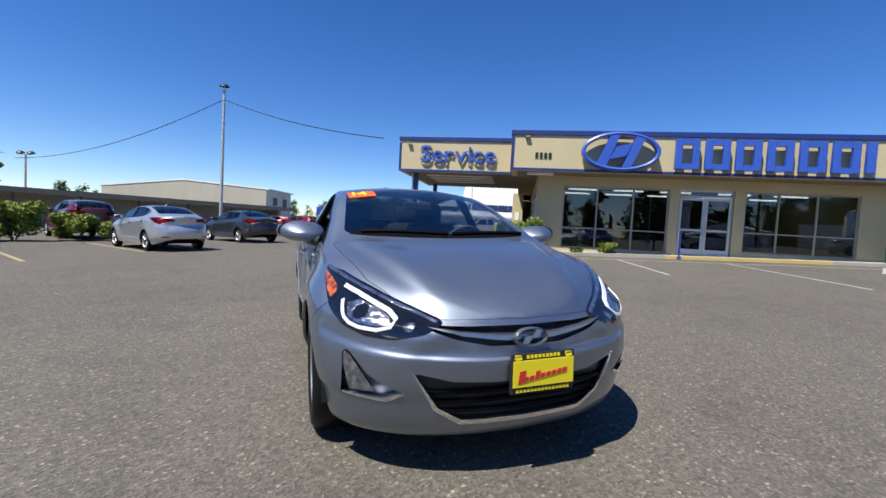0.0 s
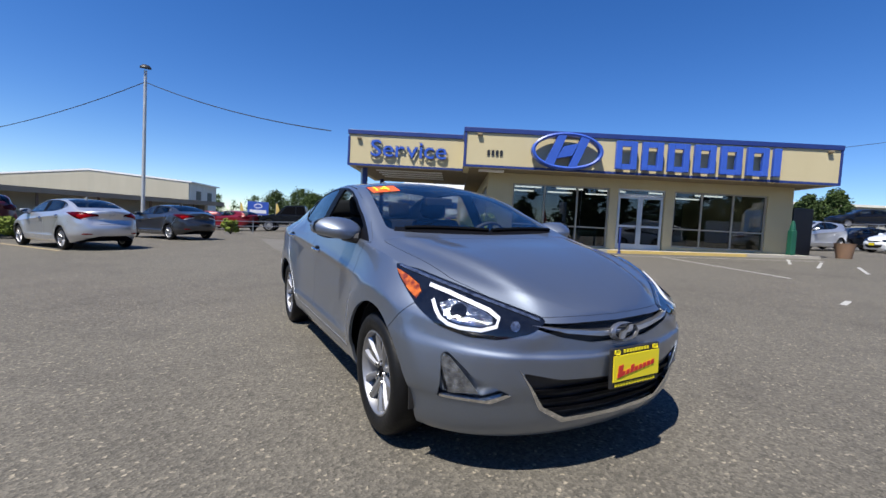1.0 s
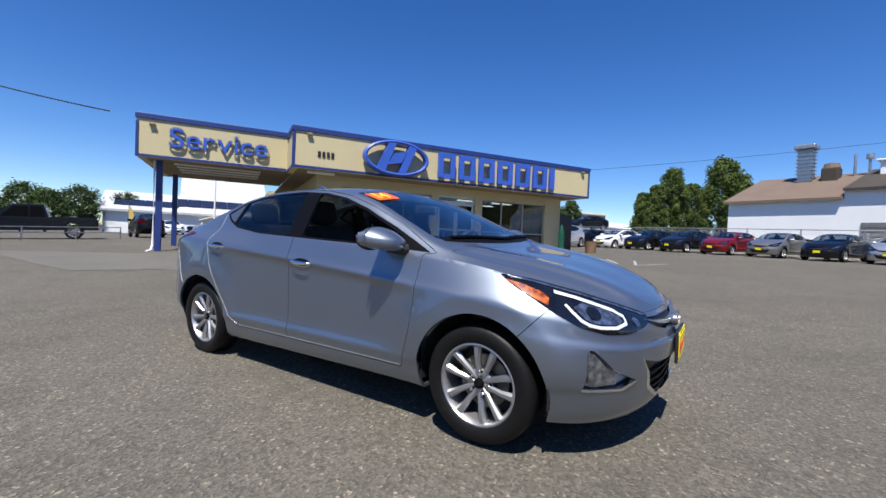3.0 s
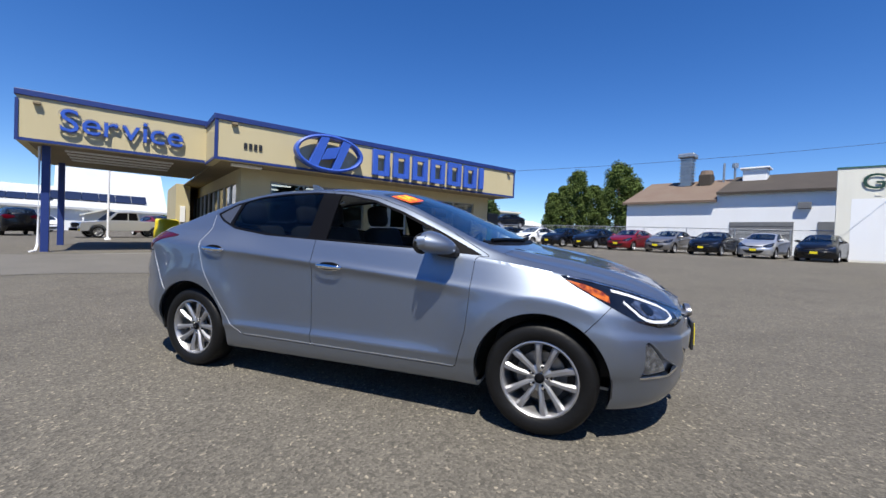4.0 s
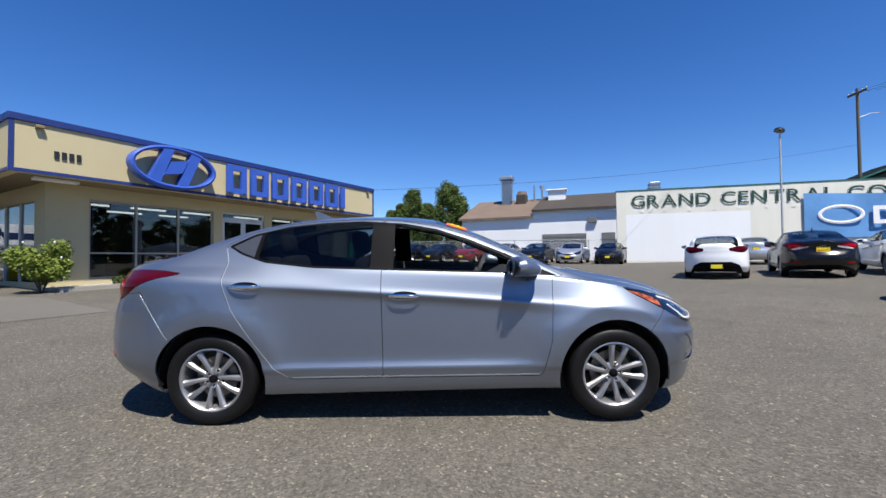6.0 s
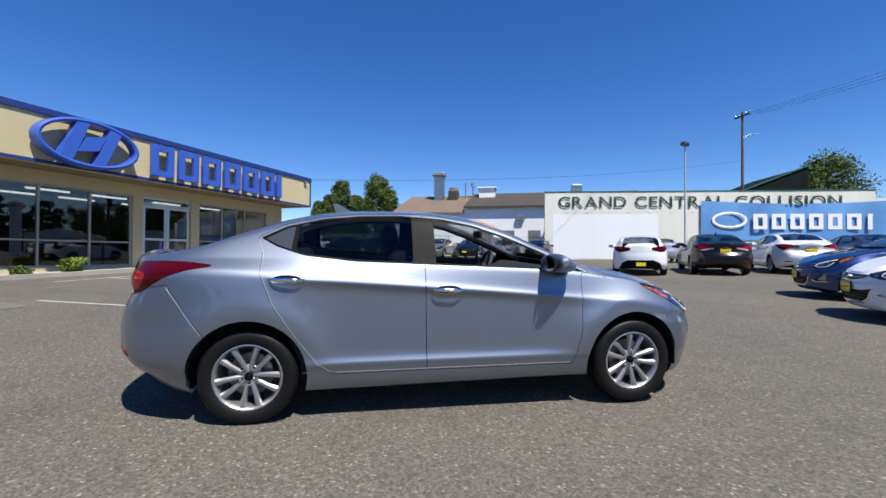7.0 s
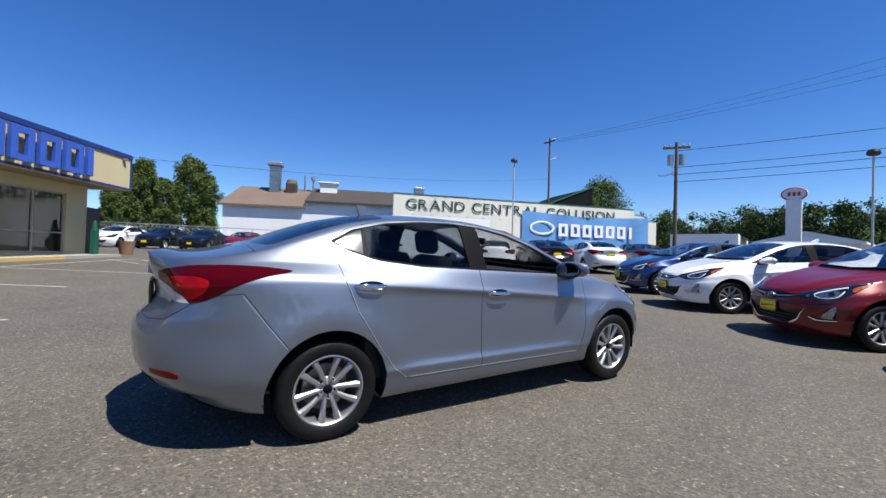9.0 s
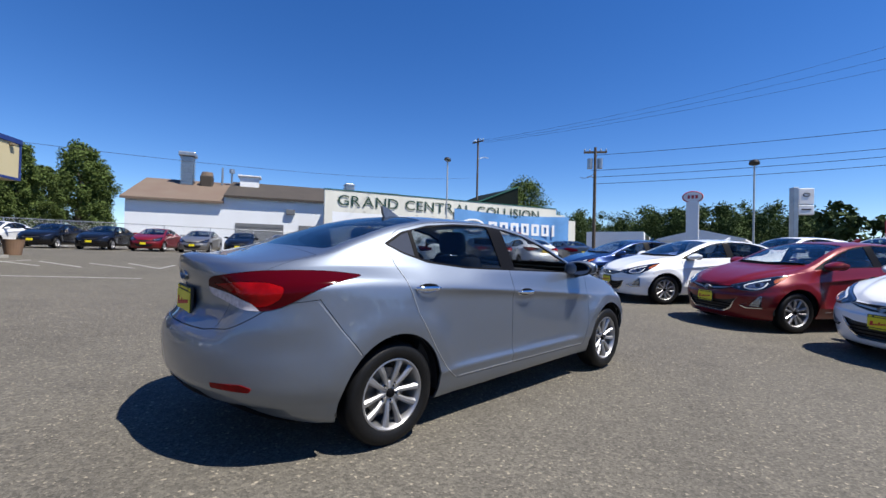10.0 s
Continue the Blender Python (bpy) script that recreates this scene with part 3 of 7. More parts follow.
# ---- body shop opposite ----
SHOP = pose(29.0, 2.4, 0, 0, 0, -83.9)
def build_body_shop():
    b = thing("body_shop_building", "white painted block workshop with stepped parapet", "building", SHOP)
    part("wall", prism([(0, 0), (25.3, 0), (25.3, 4.8), (23.9, 4.8), (23.9, 5.3), (22.7, 5.3), (22.7, 5.86), (0, 5.86)], 0, 0.3), M_CREAM_WALL, b)
    part("wall", prism([(0, 0.3), (0.3, 0.3), (5.9, 26), (5.6, 26)], 0, 5.8, "xy"), M_WHITE_WALL, b)
    part("wall", box(25.0, 25.3, 0.3, 26, 0, 4.8), M_WHITE_WALL, b)
    part("roof", prism([(0.3, 0.3), (25.0, 0.3), (25.0, 26), (5.9, 26)], 4.4, 4.5, "xy"), M_ROOF, b)
    part("trim", box(-0.03, 22.73, -0.03, 0.33, 5.86, 5.93), M_GREEN_TRIM, b, "dark green parapet cap")
    part("painted_patch", box(0.6, 8.2, -0.006, -0.001, 0.9, 4.2), M_WHITE_WALL, b, "fresh white paint patch")
    part("duct", box(3.5, 4.3, 7.6, 8.4, 4.5, 7.7, 0.04), M_GALV, b)
    for k in range(6):
        part("louvre", box(3.42, 4.38, 7.52, 8.48, 6.0 + k * 0.3, 6.07 + k * 0.3), M_GALV, b)
    for k in range(14):
        part("wall_vent", box(1.5 + 1.5 * k, 1.72 + 1.5 * k, -0.02, 0.0, 4.32, 4.4), M_CREAM_WALL, b)
    s = thing("collision_sign", "dark green letters on the white wall", "sign", SHOP)
    word("GRAND CENTRAL COLLISION", 1.0, 4.72, 0.82, 0.03, 0.16, M_GREEN_SIGN, s, y=-0.02, width=19.5, fat=0.03)
    s = thing("banner", "faded blue fabric banner hung on the white wall", "banner", SHOP)
    bm = bmesh.new()
    nx, nz = 40, 14
    g = []
    for i in range(nx + 1):
        col = []
        for j in range(nz + 1):
            u, v = i / nx, j / nz
            top = 5.15 - 0.28 * math.sin(math.pi * u) * 0.8
            z = top + (2.3 - top) * v
            col.append((11.1 + 13.2 * u, -0.12 - 0.05 * math.sin(9 * u + 3 * v) - 0.04 * math.sin(23 * u - 2 * v), z))
        g.append(col)
    for dy in (0, 0.008):
        vs = [[bm.verts.new((x, y + dy, z)) for x, y, z in col] for col in g]
        for i in range(nx):
            for j in range(nz):
                bm.faces.new((vs[i][j], vs[i][j + 1], vs[i + 1][j + 1], vs[i + 1][j]))
    part("cloth", bm, M_BANNER, s, smooth=60)
    for i in range(7):
        x = 14.6 + i * 1.22
        for a in ((0, 0.3), (0.62, 0.92)) if i < 6 else ((0.1, 0.4),):
            part("bar", box(x + a[0], x + a[1], -0.222, -0.214, 3.1, 4.2), M_WHITE, s)
        if i < 6:
            for zb in (3.1, 3.96):
                part("bar", box(x + 0.3, x + 0.62, -0.222, -0.215, zb, zb + 0.24), M_WHITE, s)
    part("ring", oval_ring(13.0, 3.75, 1.2, 0.6, 0.2, -0.235, -0.214), M_WHITE, s)


def build_white_workshop():
    b = thing("white_workshop", "long white workshop with brown pitched roofs", "building")
    x0 = 39.7
    part("wall", box(x0, x0 + 0.3, 10.4, 18.0, 0.3, 5.35), M_WHITE_WALL, b)
    part("wall", box(x0, x0 + 0.3, -8, 10.4, 0.3, 5.95), M_WHITE_WALL, b)
    part("wall", box(x0 + 0.3, 54, 17.7, 18.0, 0.3, 5.35), M_WHITE_WALL, b)
    part("roof", prism([(x0 - 0.4, 5.3), (47, 8.0), (55, 5.3), (55, 5.5), (47, 8.25), (x0 - 0.4, 5.5)], 10.4, 18.3), M_BROWN_ROOF, b, "rust-brown pitched roof")
    part("roof", prism([(x0 - 0.4, 5.9), (47, 8.2), (55, 5.9), (55, 6.1), (47, 8.45), (x0 - 0.4, 6.1)], -8, 10.4), M_DARK_ROOF, b, "dark brown pitched roof")
    part("garage_door", box(x0 - 0.05, x0, 5.2, 9.4, 0.8, 3.6), M_DOOR_GREY, b, "grey roller garage door")
    for k in range(8):
        part("door_slat", box(x0 - 0.075, x0 - 0.05, 5.2, 9.4, 0.86 + k * 0.34, 1.12 + k * 0.34, 0.01), M_DOOR_GREY, b)
    part("door", box(x0 - 0.05, x0, 2.6, 3.8, 0.8, 3.6), M_DOOR_GREY, b)
    part("vent_box", box(x0 - 0.3, x0, 4.2, 5.0, 4.6, 5.1, 0.03), M_DOOR_GREY, b)
    part("stack", box(45.0, 46.0, 13.9, 14.9, 7.0, 10.4, 0.05), M_GALV, b, "tall galvanised exhaust stack")
    for k in range(9):
        part("louvre", box(44.9, 46.1, 13.8, 15.0, 7.6 + k * 0.32, 7.68 + k * 0.32), M_GALV, b)
    part("stack_cap", box(44.75, 46.25, 13.65, 15.15, 10.4, 10.85, 0.1), M_GALV, b)
    part("blower", box(44.8, 46.2, 12.1, 13.2, 7.2, 8.6, 0.1), M_DARK_ROOF, b, "rusty roof blower")
    part("blower_cap", tube((45.5, 12.65, 8.6), (45.5, 12.65, 9.0), 0.62, 0.5), M_BROWN_ROOF, b)
    part("pipe", tube((46, 11.3, 7.5), (46, 11.3, 9.7), 0.1), M_GALV, b)
    part("pipe", tube((46, 10.4, 7.5), (46, 10.4, 9.3), 0.1), M_GALV, b)
    part("pipe_cap", tube((46, 10.4, 9.2), (46, 10.4, 9.6), 0.26), M_GALV, b)
    part("roof_box", box(44.4, 45.8, 7.7, 9.5, 7.4, 8.7, 0.05), M_WHITE, b)
    part("roof_box_cap", box(44.2, 46.0, 7.5, 9.7, 8.7, 8.85, 0.03), M_WHITE, b)


build_body_shop()
build_white_workshop()

# ---- low buildings on the other side ----
M_ANNEX = mat("weathered_tan_boards", (0.30, 0.25, 0.18), 0.85, var=0.4, scale=1.5)


def build_annex():
    a = Vector((-32, 29, 0))
    d = (Vector((-19, 45, 0)) - a).normalized()
    ang = math.degrees(math.atan2(d.y, d.x))
    b = thing("annex_building", "long low tan building with a flat overhanging roof", "building", pose(a.x, a.y, 0, 0, 0, ang))
    part("wall", box(-16, 21, 3.0, 3.3, -1.6, 2.1), M_TAN_WALL, b, "tan back wall in the shade")
    for k in range(10):
        part("post", box(-15 + 3.8 * k, -14.85 + 3.8 * k, 0.4, 0.55, -1.6, 2.06), M_BROWN_ROOF, b)
    part("wall", box(20.7, 21, 1.2, 12, -1.6, 2.1), M_TAN_WALL, b)
    part("roof", box(-17, 22, 0.0, 12.5, 2.05, 2.35, 0.03), M_ANNEX, b)
    part("fascia", box(-17, 22, -0.06, 0.0, 1.95, 2.36), M_ANNEX, b)
    b = thing("metal_hall", "large pale tan metal hall with a low gable", "building")
    part("wall", prism([(-60, -2), (-32, -2), (-32, 5.7), (-46, 6.6), (-60, 5.0)], 69, 69.3), M_TAN_WALL, b)
    part("wall", box(-32.3, -32, 69.3, 79, -2, 5.7), M_CREAM_WALL, b)
    part("roof", prism([(-60.4, 4.95), (-46, 6.6), (-31.6, 5.7), (-31.6, 5.9), (-46, 6.85), (-60.4, 5.15)], 68.93, 79.3), M_WHITE, b)
    for y in (71.5, 75.5):
        part("window", box(-32.0, -31.95, y, y + 1.6, 3.2, 4.6), M_BLACK, b)


build_annex()

# ---- cars ----
from mathutils.bvhtree import BVHTree
from mathutils.interpolate import poly_3d_calc


def pchip(knots):
    """A smooth curve through (x, value) knots that never overshoots."""
    k = sorted(knots)
    x = np.array([a for a, _ in k], float)
    v = np.array([b for _, b in k], float)
    h = np.diff(x)
    d = np.diff(v) / h
    m = np.zeros(len(x))
    m[0], m[-1] = d[0], d[-1]
    for i in range(1, len(x) - 1):
        if d[i - 1] * d[i] > 0:
            w1, w2 = 2 * h[i] + h[i - 1], h[i] + 2 * h[i - 1]
            m[i] = (w1 + w2) / (w1 / d[i - 1] + w2 / d[i])
    def at(q):
        q = np.clip(np.asarray(q, float), x[0], x[-1])
        i = np.clip(np.searchsorted(x, q) - 1, 0, len(x) - 2)
        t = (q - x[i]) / h[i]
        return (v[i] * (1 + 2 * t) * (1 - t) ** 2 + m[i] * h[i] * t * (1 - t) ** 2 + v[i + 1] * t * t * (3 - 2 * t) + m[i + 1] * h[i] * t * t * (t - 1))
    return at


SEDAN = dict(
    front=2.175, rear=-2.375,
    crease=[(2.2, 0.60), (1.8, 0.68), (1.35, 0.755), (0.9, 0.792), (0.45, 0.832), (0.0, 0.868), (-1.0, 0.938), (-1.6, 0.975), (-2.1, 0.93), (-2.3, 0.90)],
    belt_z=[(2.15, 0.655), (1.8, 0.78), (1.4, 0.90), (1.03, 0.955), (0.6, 0.985), (-0.2, 1.02), (-0.7, 1.04), (-1.1, 1.075), (-1.6, 1.075), (-2.05, 1.05), (-2.28, 1.02)],
    belt_y=[(2.15, 0.62), (1.75, 0.745), (1.4, 0.782), (1.0, 0.800), (0.4, 0.808), (-0.4, 0.800), (-1.0, 0.765), (-1.5, 0.742), (-2.2, 0.715)],
    rail_y=[(2.15, 0.46), (1.8, 0.60), (1.4, 0.68), (1.05, 0.725), (0.6, 0.665), (0.15, 0.60), (-0.4, 0.575), (-1.0, 0.565), (-1.45, 0.595), (-1.8, 0.635), (-2.25, 0.62)],
    rail_z=[(2.15, 0.67), (1.9, 0.785), (1.5, 0.905), (1.2, 0.965), (1.03, 1.01), (0.7, 1.145), (0.4, 1.275), (0.15, 1.345), (-0.3, 1.392), (-0.7, 1.385), (-1.1, 1.335), (-1.45, 1.235), (-1.75, 1.135), (-2.05, 1.085), (-2.27, 1.07)],
    spine=[(2.12, 0.69), (1.95, 0.79), (1.7, 0.885), (1.45, 0.945), (1.2, 0.99), (1.06, 1.03), (0.71, 1.195), (0.34, 1.35), (0.14, 1.405), (-0.11, 1.43), (-0.47, 1.437), (-0.93, 1.415), (-1.2, 1.365), (-1.46, 1.28), (-1.72, 1.18), (-1.95, 1.125), (-2.1, 1.108), (-2.22, 1.115), (-2.29, 1.10)],
)
HATCH = dict(SEDAN, rear=-2.315,
    belt_z=[(2.15, 0.655), (1.8, 0.78), (1.4, 0.90), (1.03, 0.955), (0.6, 0.985), (-0.2, 1.02), (-0.7, 1.04), (-1.1, 1.075), (-1.6, 1.09), (-2.05, 1.08), (-2.28, 1.05)],
    rail_z=[(2.15, 0.67), (1.9, 0.785), (1.5, 0.905), (1.2, 0.965), (1.03, 1.01), (0.7, 1.145), (0.4, 1.275), (0.15, 1.345), (-0.3, 1.392), (-0.9, 1.385), (-1.5, 1.34), (-1.9, 1.26), (-2.1, 1.16), (-2.27, 1.08)],
    spine=[(2.12, 0.69), (1.95, 0.79), (1.7, 0.885), (1.45, 0.945), (1.2, 0.99), (1.06, 1.03), (0.71, 1.195), (0.34, 1.35), (0.14, 1.405), (-0.11, 1.43), (-0.47, 1.437), (-1.0, 1.43), (-1.6, 1.385), (-1.95, 1.29), (-2.15, 1.18), (-2.27, 1.10)],
)


def car_surface(S, ns=110, fine=1.0):
    """The outer skin of a car as a closed grid: level lines run from the tail round the flank to the nose."""
    s = np.linspace(0, 1, ns)
    phi = 0.62 * (1 - np.cos(np.pi * s)) / 2 + 0.38 * s
    XF, XR = S["front"], S["rear"]
    crease, bz, by = pchip(S["crease"]), pchip(S["belt_z"]), pchip(S["belt_y"])
    ry, rz, sp = pchip(S["rail_y"]), pchip(S["rail_z"]), pchip(S["spine"])
    def ends(x, xf, xr, f0=1.15, r0=-1.45, pf=4.0, qf=2.0, pr=3.6, qr=1.9):
        tf = np.clip((x - f0) / (xf - f0), 0, 1)
        tr = np.clip((x - r0) / (xr - r0), 0, 1)
        return (1 - tf ** pf) ** (1 / qf) * (1 - tr ** pr) ** (1 / qr)
    def level(xf, xr, y, z, **kw):
        x = xr + (xf - xr) * phi
        yy = np.array(y(x), float) * np.ones_like(x)
        yy = yy * ends(x, xf, xr, **kw)
        zz = np.array(z(x), float) * np.ones_like(x)
        return np.stack([x, yy, zz], 1)
    def flare(x):
        return 0.014 * (np.exp(-((x - 1.35) / 0.42) ** 4) + np.exp(-((x + 1.35) / 0.42) ** 4))
    low_z = pchip([(-2.3, 0.29), (-1.95, 0.235), (-1.7, 0.215), (-1.0, 0.20), (1.0, 0.215), (1.7, 0.18), (2.0, 0.175), (2.2, 0.19)])
    L = []
    L.append((level(XF - 0.27, XR + 0.30, lambda x: 0 * x, lambda x: low_z(x) + 0.02), 3))
    L.append((level(XF - 0.24, XR + 0.27, lambda x: 0.70 + 0 * x, lambda x: low_z(x) + 0.005), 2))
    L.append((level(XF - 0.12, XR + 0.20, lambda x: 0.815 + flare(x), low_z), 3))
    L.append((level(XF - 0.055, XR + 0.11, lambda x: 0.855 + flare(x), lambda x: low_z(x) + 0.08), 3))
    def door(x):
        return np.clip(1 - np.abs((x + 0.15) / 1.12) ** 6, 0, 1)
    tail = 0.075 if XR < -2.33 else 0.02
    L.append((level(XF - 0.03, XR + 0.06, lambda x: 0.862 + flare(x), lambda x: 0.355 + 0 * x), 2))
    L.append((level(XF - 0.022, XR + 0.045, lambda x: 0.871 + flare(x), lambda x: 0.384 + 0 * x), 3))
    L.append((level(XF - 0.008, XR + 0.02, lambda x: 0.872 + flare(x) * 1.3 - door(x) * 0.018, lambda x: 0.435 + 0 * x), 4))
    L.append((level(XF, XR, lambda x: 0.866 + flare(x) * 1.3 - door(x) * 0.018, lambda x: 0.26 + 0.45 * crease(x)), 5))
    L.append((level(XF - 0.015, XR + tail, lambda x: 0.856 + flare(x) - door(x) * 0.012, lambda x: crease(x) - 0.06), 3))
    L.append((level(XF - 0.024, XR + tail, lambda x: 0.856 + flare(x) * 0.5 + door(x) * 0.006, lambda x: crease(x) - 0.006), 2))
    L.append((level(XF - 0.027, XR + tail, lambda x: 0.853 + flare(x) * 0.45 + door(x) * 0.006, lambda x: crease(x) + 0.006), 3))
    L.append((level(XF - 0.035, XR + tail + 0.003, lambda x: 0.843 + flare(x) * 0.3 + door(x) * 0.004, lambda x: crease(x) + 0.030), 4))
    belt = level(XF - 0.060, XR + tail + 0.003, by, bz)
    rail = level(XF - 0.075, XR + tail + 0.008, ry, rz)
    spine = level(XF - 0.080, XR + tail, lambda x: 0 * x, sp)
    L.append((belt, 2))
    up = belt + (rail - belt) * 0.07
    L.append((up, 6))
    near = belt + (rail - belt) * 0.90
    near[:, 1] += 0.012 * np.clip((near[:, 2] - 1.0) / 0.3, 0, 1) * np.clip(near[:, 1] / 0.3, 0, 1)
    L.append((near, 3))
    def crown(f):
        p = rail + (spine - rail) * (1 - f)
        p[:, 1] = rail[:, 1] * f
        p[:, 2] = spine[:, 2] - (spine[:, 2] - rail[:, 2]) * f ** 2.2
        return p
    L.append((crown(0.965), 2))
    L.append((crown(0.90), 8))
    L.append((crown(0.6), 6))
    L.append((crown(0.3), 3))
    L.append((spine, 0))
    P = np.stack([a for a, _ in L], 0)
    idx = [0.0]
    for i, (_, n) in enumerate(L[:-1]):
        n = max(1, round(n * fine))
        idx += [i + (j + 1) / n for j in range(n)]
    idx = np.array(idx)
    out = np.zeros((len(idx), ns, 3))
    for j in range(ns):
        for c in range(3):
            out[:, j, c] = pchip(list(zip(range(len(L)), P[:, j, c])))(idx)
    if fine >= 1.0:
        sculpt(out)
    return out


def sculpt(g):
    """Presses the lips round the arches, the shoulders and the bumper folds into the skin."""
    x, y, z = g[..., 0].copy(), g[..., 1].copy(), g[..., 2].copy()
    tx, ty = np.gradient(x, axis=1), np.gradient(y, axis=1)
    ln = np.maximum(np.hypot(tx, ty), 1e-6)
    nx, ny = -ty / ln, tx / ln
    def bell(v, w):
        return np.exp(-(v / w) ** 2)
    def step(v, w):
        return 1 / (1 + np.exp(-np.clip(v / w, -40, 40)))
    d = np.zeros_like(x)
    side_ = step(y - 0.5, 0.03) * step(1.08 - z, 0.02)
    # a broad lip round each arch that ends in a ridge
    for wx in (1.35, -1.35):
        r = np.hypot(x - wx, z - 0.318)
        lip = np.where(r > 0.46, np.exp(-(r - 0.46) / 0.10), 1 - 1.2 * (0.46 - r))
        d += 0.030 * lip * side_ * step(z - 0.36, 0.05) * step(r - 0.3, 0.02)
    d += 0.008 * bell(x + 1.38, 0.5) * bell(z - 0.90, 0.10) * side_
    d += 0.005 * bell(x - 1.38, 0.36) * bell(z - 0.80, 0.07) * side_
    d += 0.004 * bell(z - 0.345, 0.035) * step(0.95 - np.abs(x), 0.04) * side_
    # fold from the tail light down to the rear arch
    e = np.maximum(0, (-1.84 + (0.90 - z) * 0.40) - x)
    zone = step(z - 0.34, 0.03) * step(0.86 - z, 0.04)
    d -= 0.10 * e * np.exp(-e / 0.20) * zone
    # bumper shelf across the tail, and the undercut below its fold
    back = step(-2.02 - x, 0.06)
    d -= 0.050 * step(z - 0.715, 0.010) * step(0.97 - z, 0.03) * back * step(0.54 - y, 0.04)
    d -= 0.16 * np.maximum(0, z - 0.60) * step(0.71 - z, 0.008) * step(-1.9 - x, 0.05)
    d -= 0.22 * np.maximum(0, 0.45 - z) * step(-1.75 - x, 0.06)
    # fold from the headlight round to the lower grille
    yl = 0.50 - 1.4 * (z - 0.52) ** 2 * 8
    d -= 0.011 * step(yl - y, 0.010) * step(x - 1.85, 0.04) * step(z - 0.27, 0.02) * step(0.69 - z, 0.025)
    g[..., 0] += nx * d
    g[..., 1] = np.where(y > 1e-6, np.maximum(0, y + ny * d), y)
    # ridges along the hood
    yr = 0.60 - (x - 1.1) * 0.27
    ridge = np.where(y < yr, bell(y - yr, 0.15), bell(y - yr, 0.045))
    g[..., 2] += 0.018 * ridge * step(x - 1.12, 0.02) * step(2.06 - x, 0.03) * step(z - (0.95 - 0.29 * (x - 1.1)), 0.02)


def skin_mesh(grid):
    """The grid and its mirror image, joined into one closed bmesh."""
    bm = bmesh.new()
    nk, ns, _ = grid.shape
    for sgn in (1, -1):
        vs = [[bm.verts.new((p[0], sgn * p[1], p[2])) for p in row] for row in grid]
        for k in range(nk - 1):
            for j in range(ns - 1):
                q = (vs[k][j], vs[k][j + 1], vs[k + 1][j + 1], vs[k + 1][j])
                bm.faces.new(q if sgn > 0 else q[::-1])
    bmesh.ops.remove_doubles(bm, verts=bm.verts, dist=1e-5)
    bmesh.ops.dissolve_degenerate(bm, dist=1e-6, edges=bm.edges)
    bmesh.ops.recalc_face_normals(bm, faces=bm.faces)
    if bm.calc_volume(signed=True) < 0:
        bmesh.ops.reverse_faces(bm, faces=bm.faces)
    return bm


def shell_of(bm, thick, out=0.0):
    """A hollow copy of a closed skin."""
    bm.normal_update()
    s = bmesh.new()
    for d, flip in ((out, False), (out - thick, True)):
        vs = [s.verts.new(v.co + v.normal * d) for v in bm.verts]
        for f in bm.faces:
            q = [vs[v.index] for v in f.verts]
            s.faces.new(q[::-1] if flip else q)
    return s


def bm_mesh(bm, name="tmp"):
    me = bpy.data.meshes.new(name)
    bm.to_mesh(me)
    bm.free()
    return me


def boolean(me, cutters, op):
    """me cut by, or kept within, the cutters (meshes). Gives a new mesh."""
    ob = new("tmp", me)
    tools = [new("tool", c) for c in cutters]
    for t in tools:
        md = ob.modifiers.new("b", "BOOLEAN")
        md.operation, md.solver, md.object = op, "MANIFOLD", t
    bpy.context.view_layer.update()
    out = bpy.data.meshes.new_from_object(ob.evaluated_get(bpy.context.evaluated_depsgraph_get()))
    for o in [ob, *tools]:
        bpy.data.objects.remove(o)
    return out


def grow(poly, d):
    """A polygon moved outwards by d."""
    n = len(poly)
    area = sum(poly[i][0] * poly[(i + 1) % n][1] - poly[(i + 1) % n][0] * poly[i][1] for i in range(n))
    sg = 1 if area > 0 else -1
    res = []
    for i in range(n):
        p, a, b = Vector(poly[i]), Vector(poly[i - 1]), Vector(poly[(i + 1) % n])
        e1, e2 = (p - a).normalized(), (b - p).normalized()
        n1, n2 = Vector((e1.y, -e1.x)) * sg, Vector((e2.y, -e2.x)) * sg
        m = (n1 + n2)
        m = m.normalized() if m.length > 1e-6 else n1
        res.append(tuple(p + m * d / max(0.5, m.dot(n1))))
    return res


def rounded(poly, r=0.03, n=3):
    """A polygon with its corners rounded off."""
    res = []
    for i in range(len(poly)):
        p, a, b = Vector(poly[i]), Vector(poly[i - 1]), Vector(poly[(i + 1) % len(poly)])
        ra, rb = min(r, (a - p).length * 0.45), min(r, (b - p).length * 0.45)
        q0, q1 = p + (a - p).normalized() * ra, p + (b - p).normalized() * rb
        for k in range(n + 1):
            t = k / n
            res.append(tuple(q0 * (1 - t) ** 2 + p * 2 * t * (1 - t) + q1 * t * t))
    return res


def band(line, w):
    """The outline of a strip of width w along a line."""
    a, b = [], []
    for i, p in enumerate(line):
        d = (Vector(line[min(i + 1, len(line) - 1)]) - Vector(line[max(i - 1, 0)])).normalized()
        n_ = Vector((-d.y, d.x)) * w / 2
        a.append(tuple(Vector(p) + n_))
        b.append(tuple(Vector(p) - n_))
    return a + b[::-1]


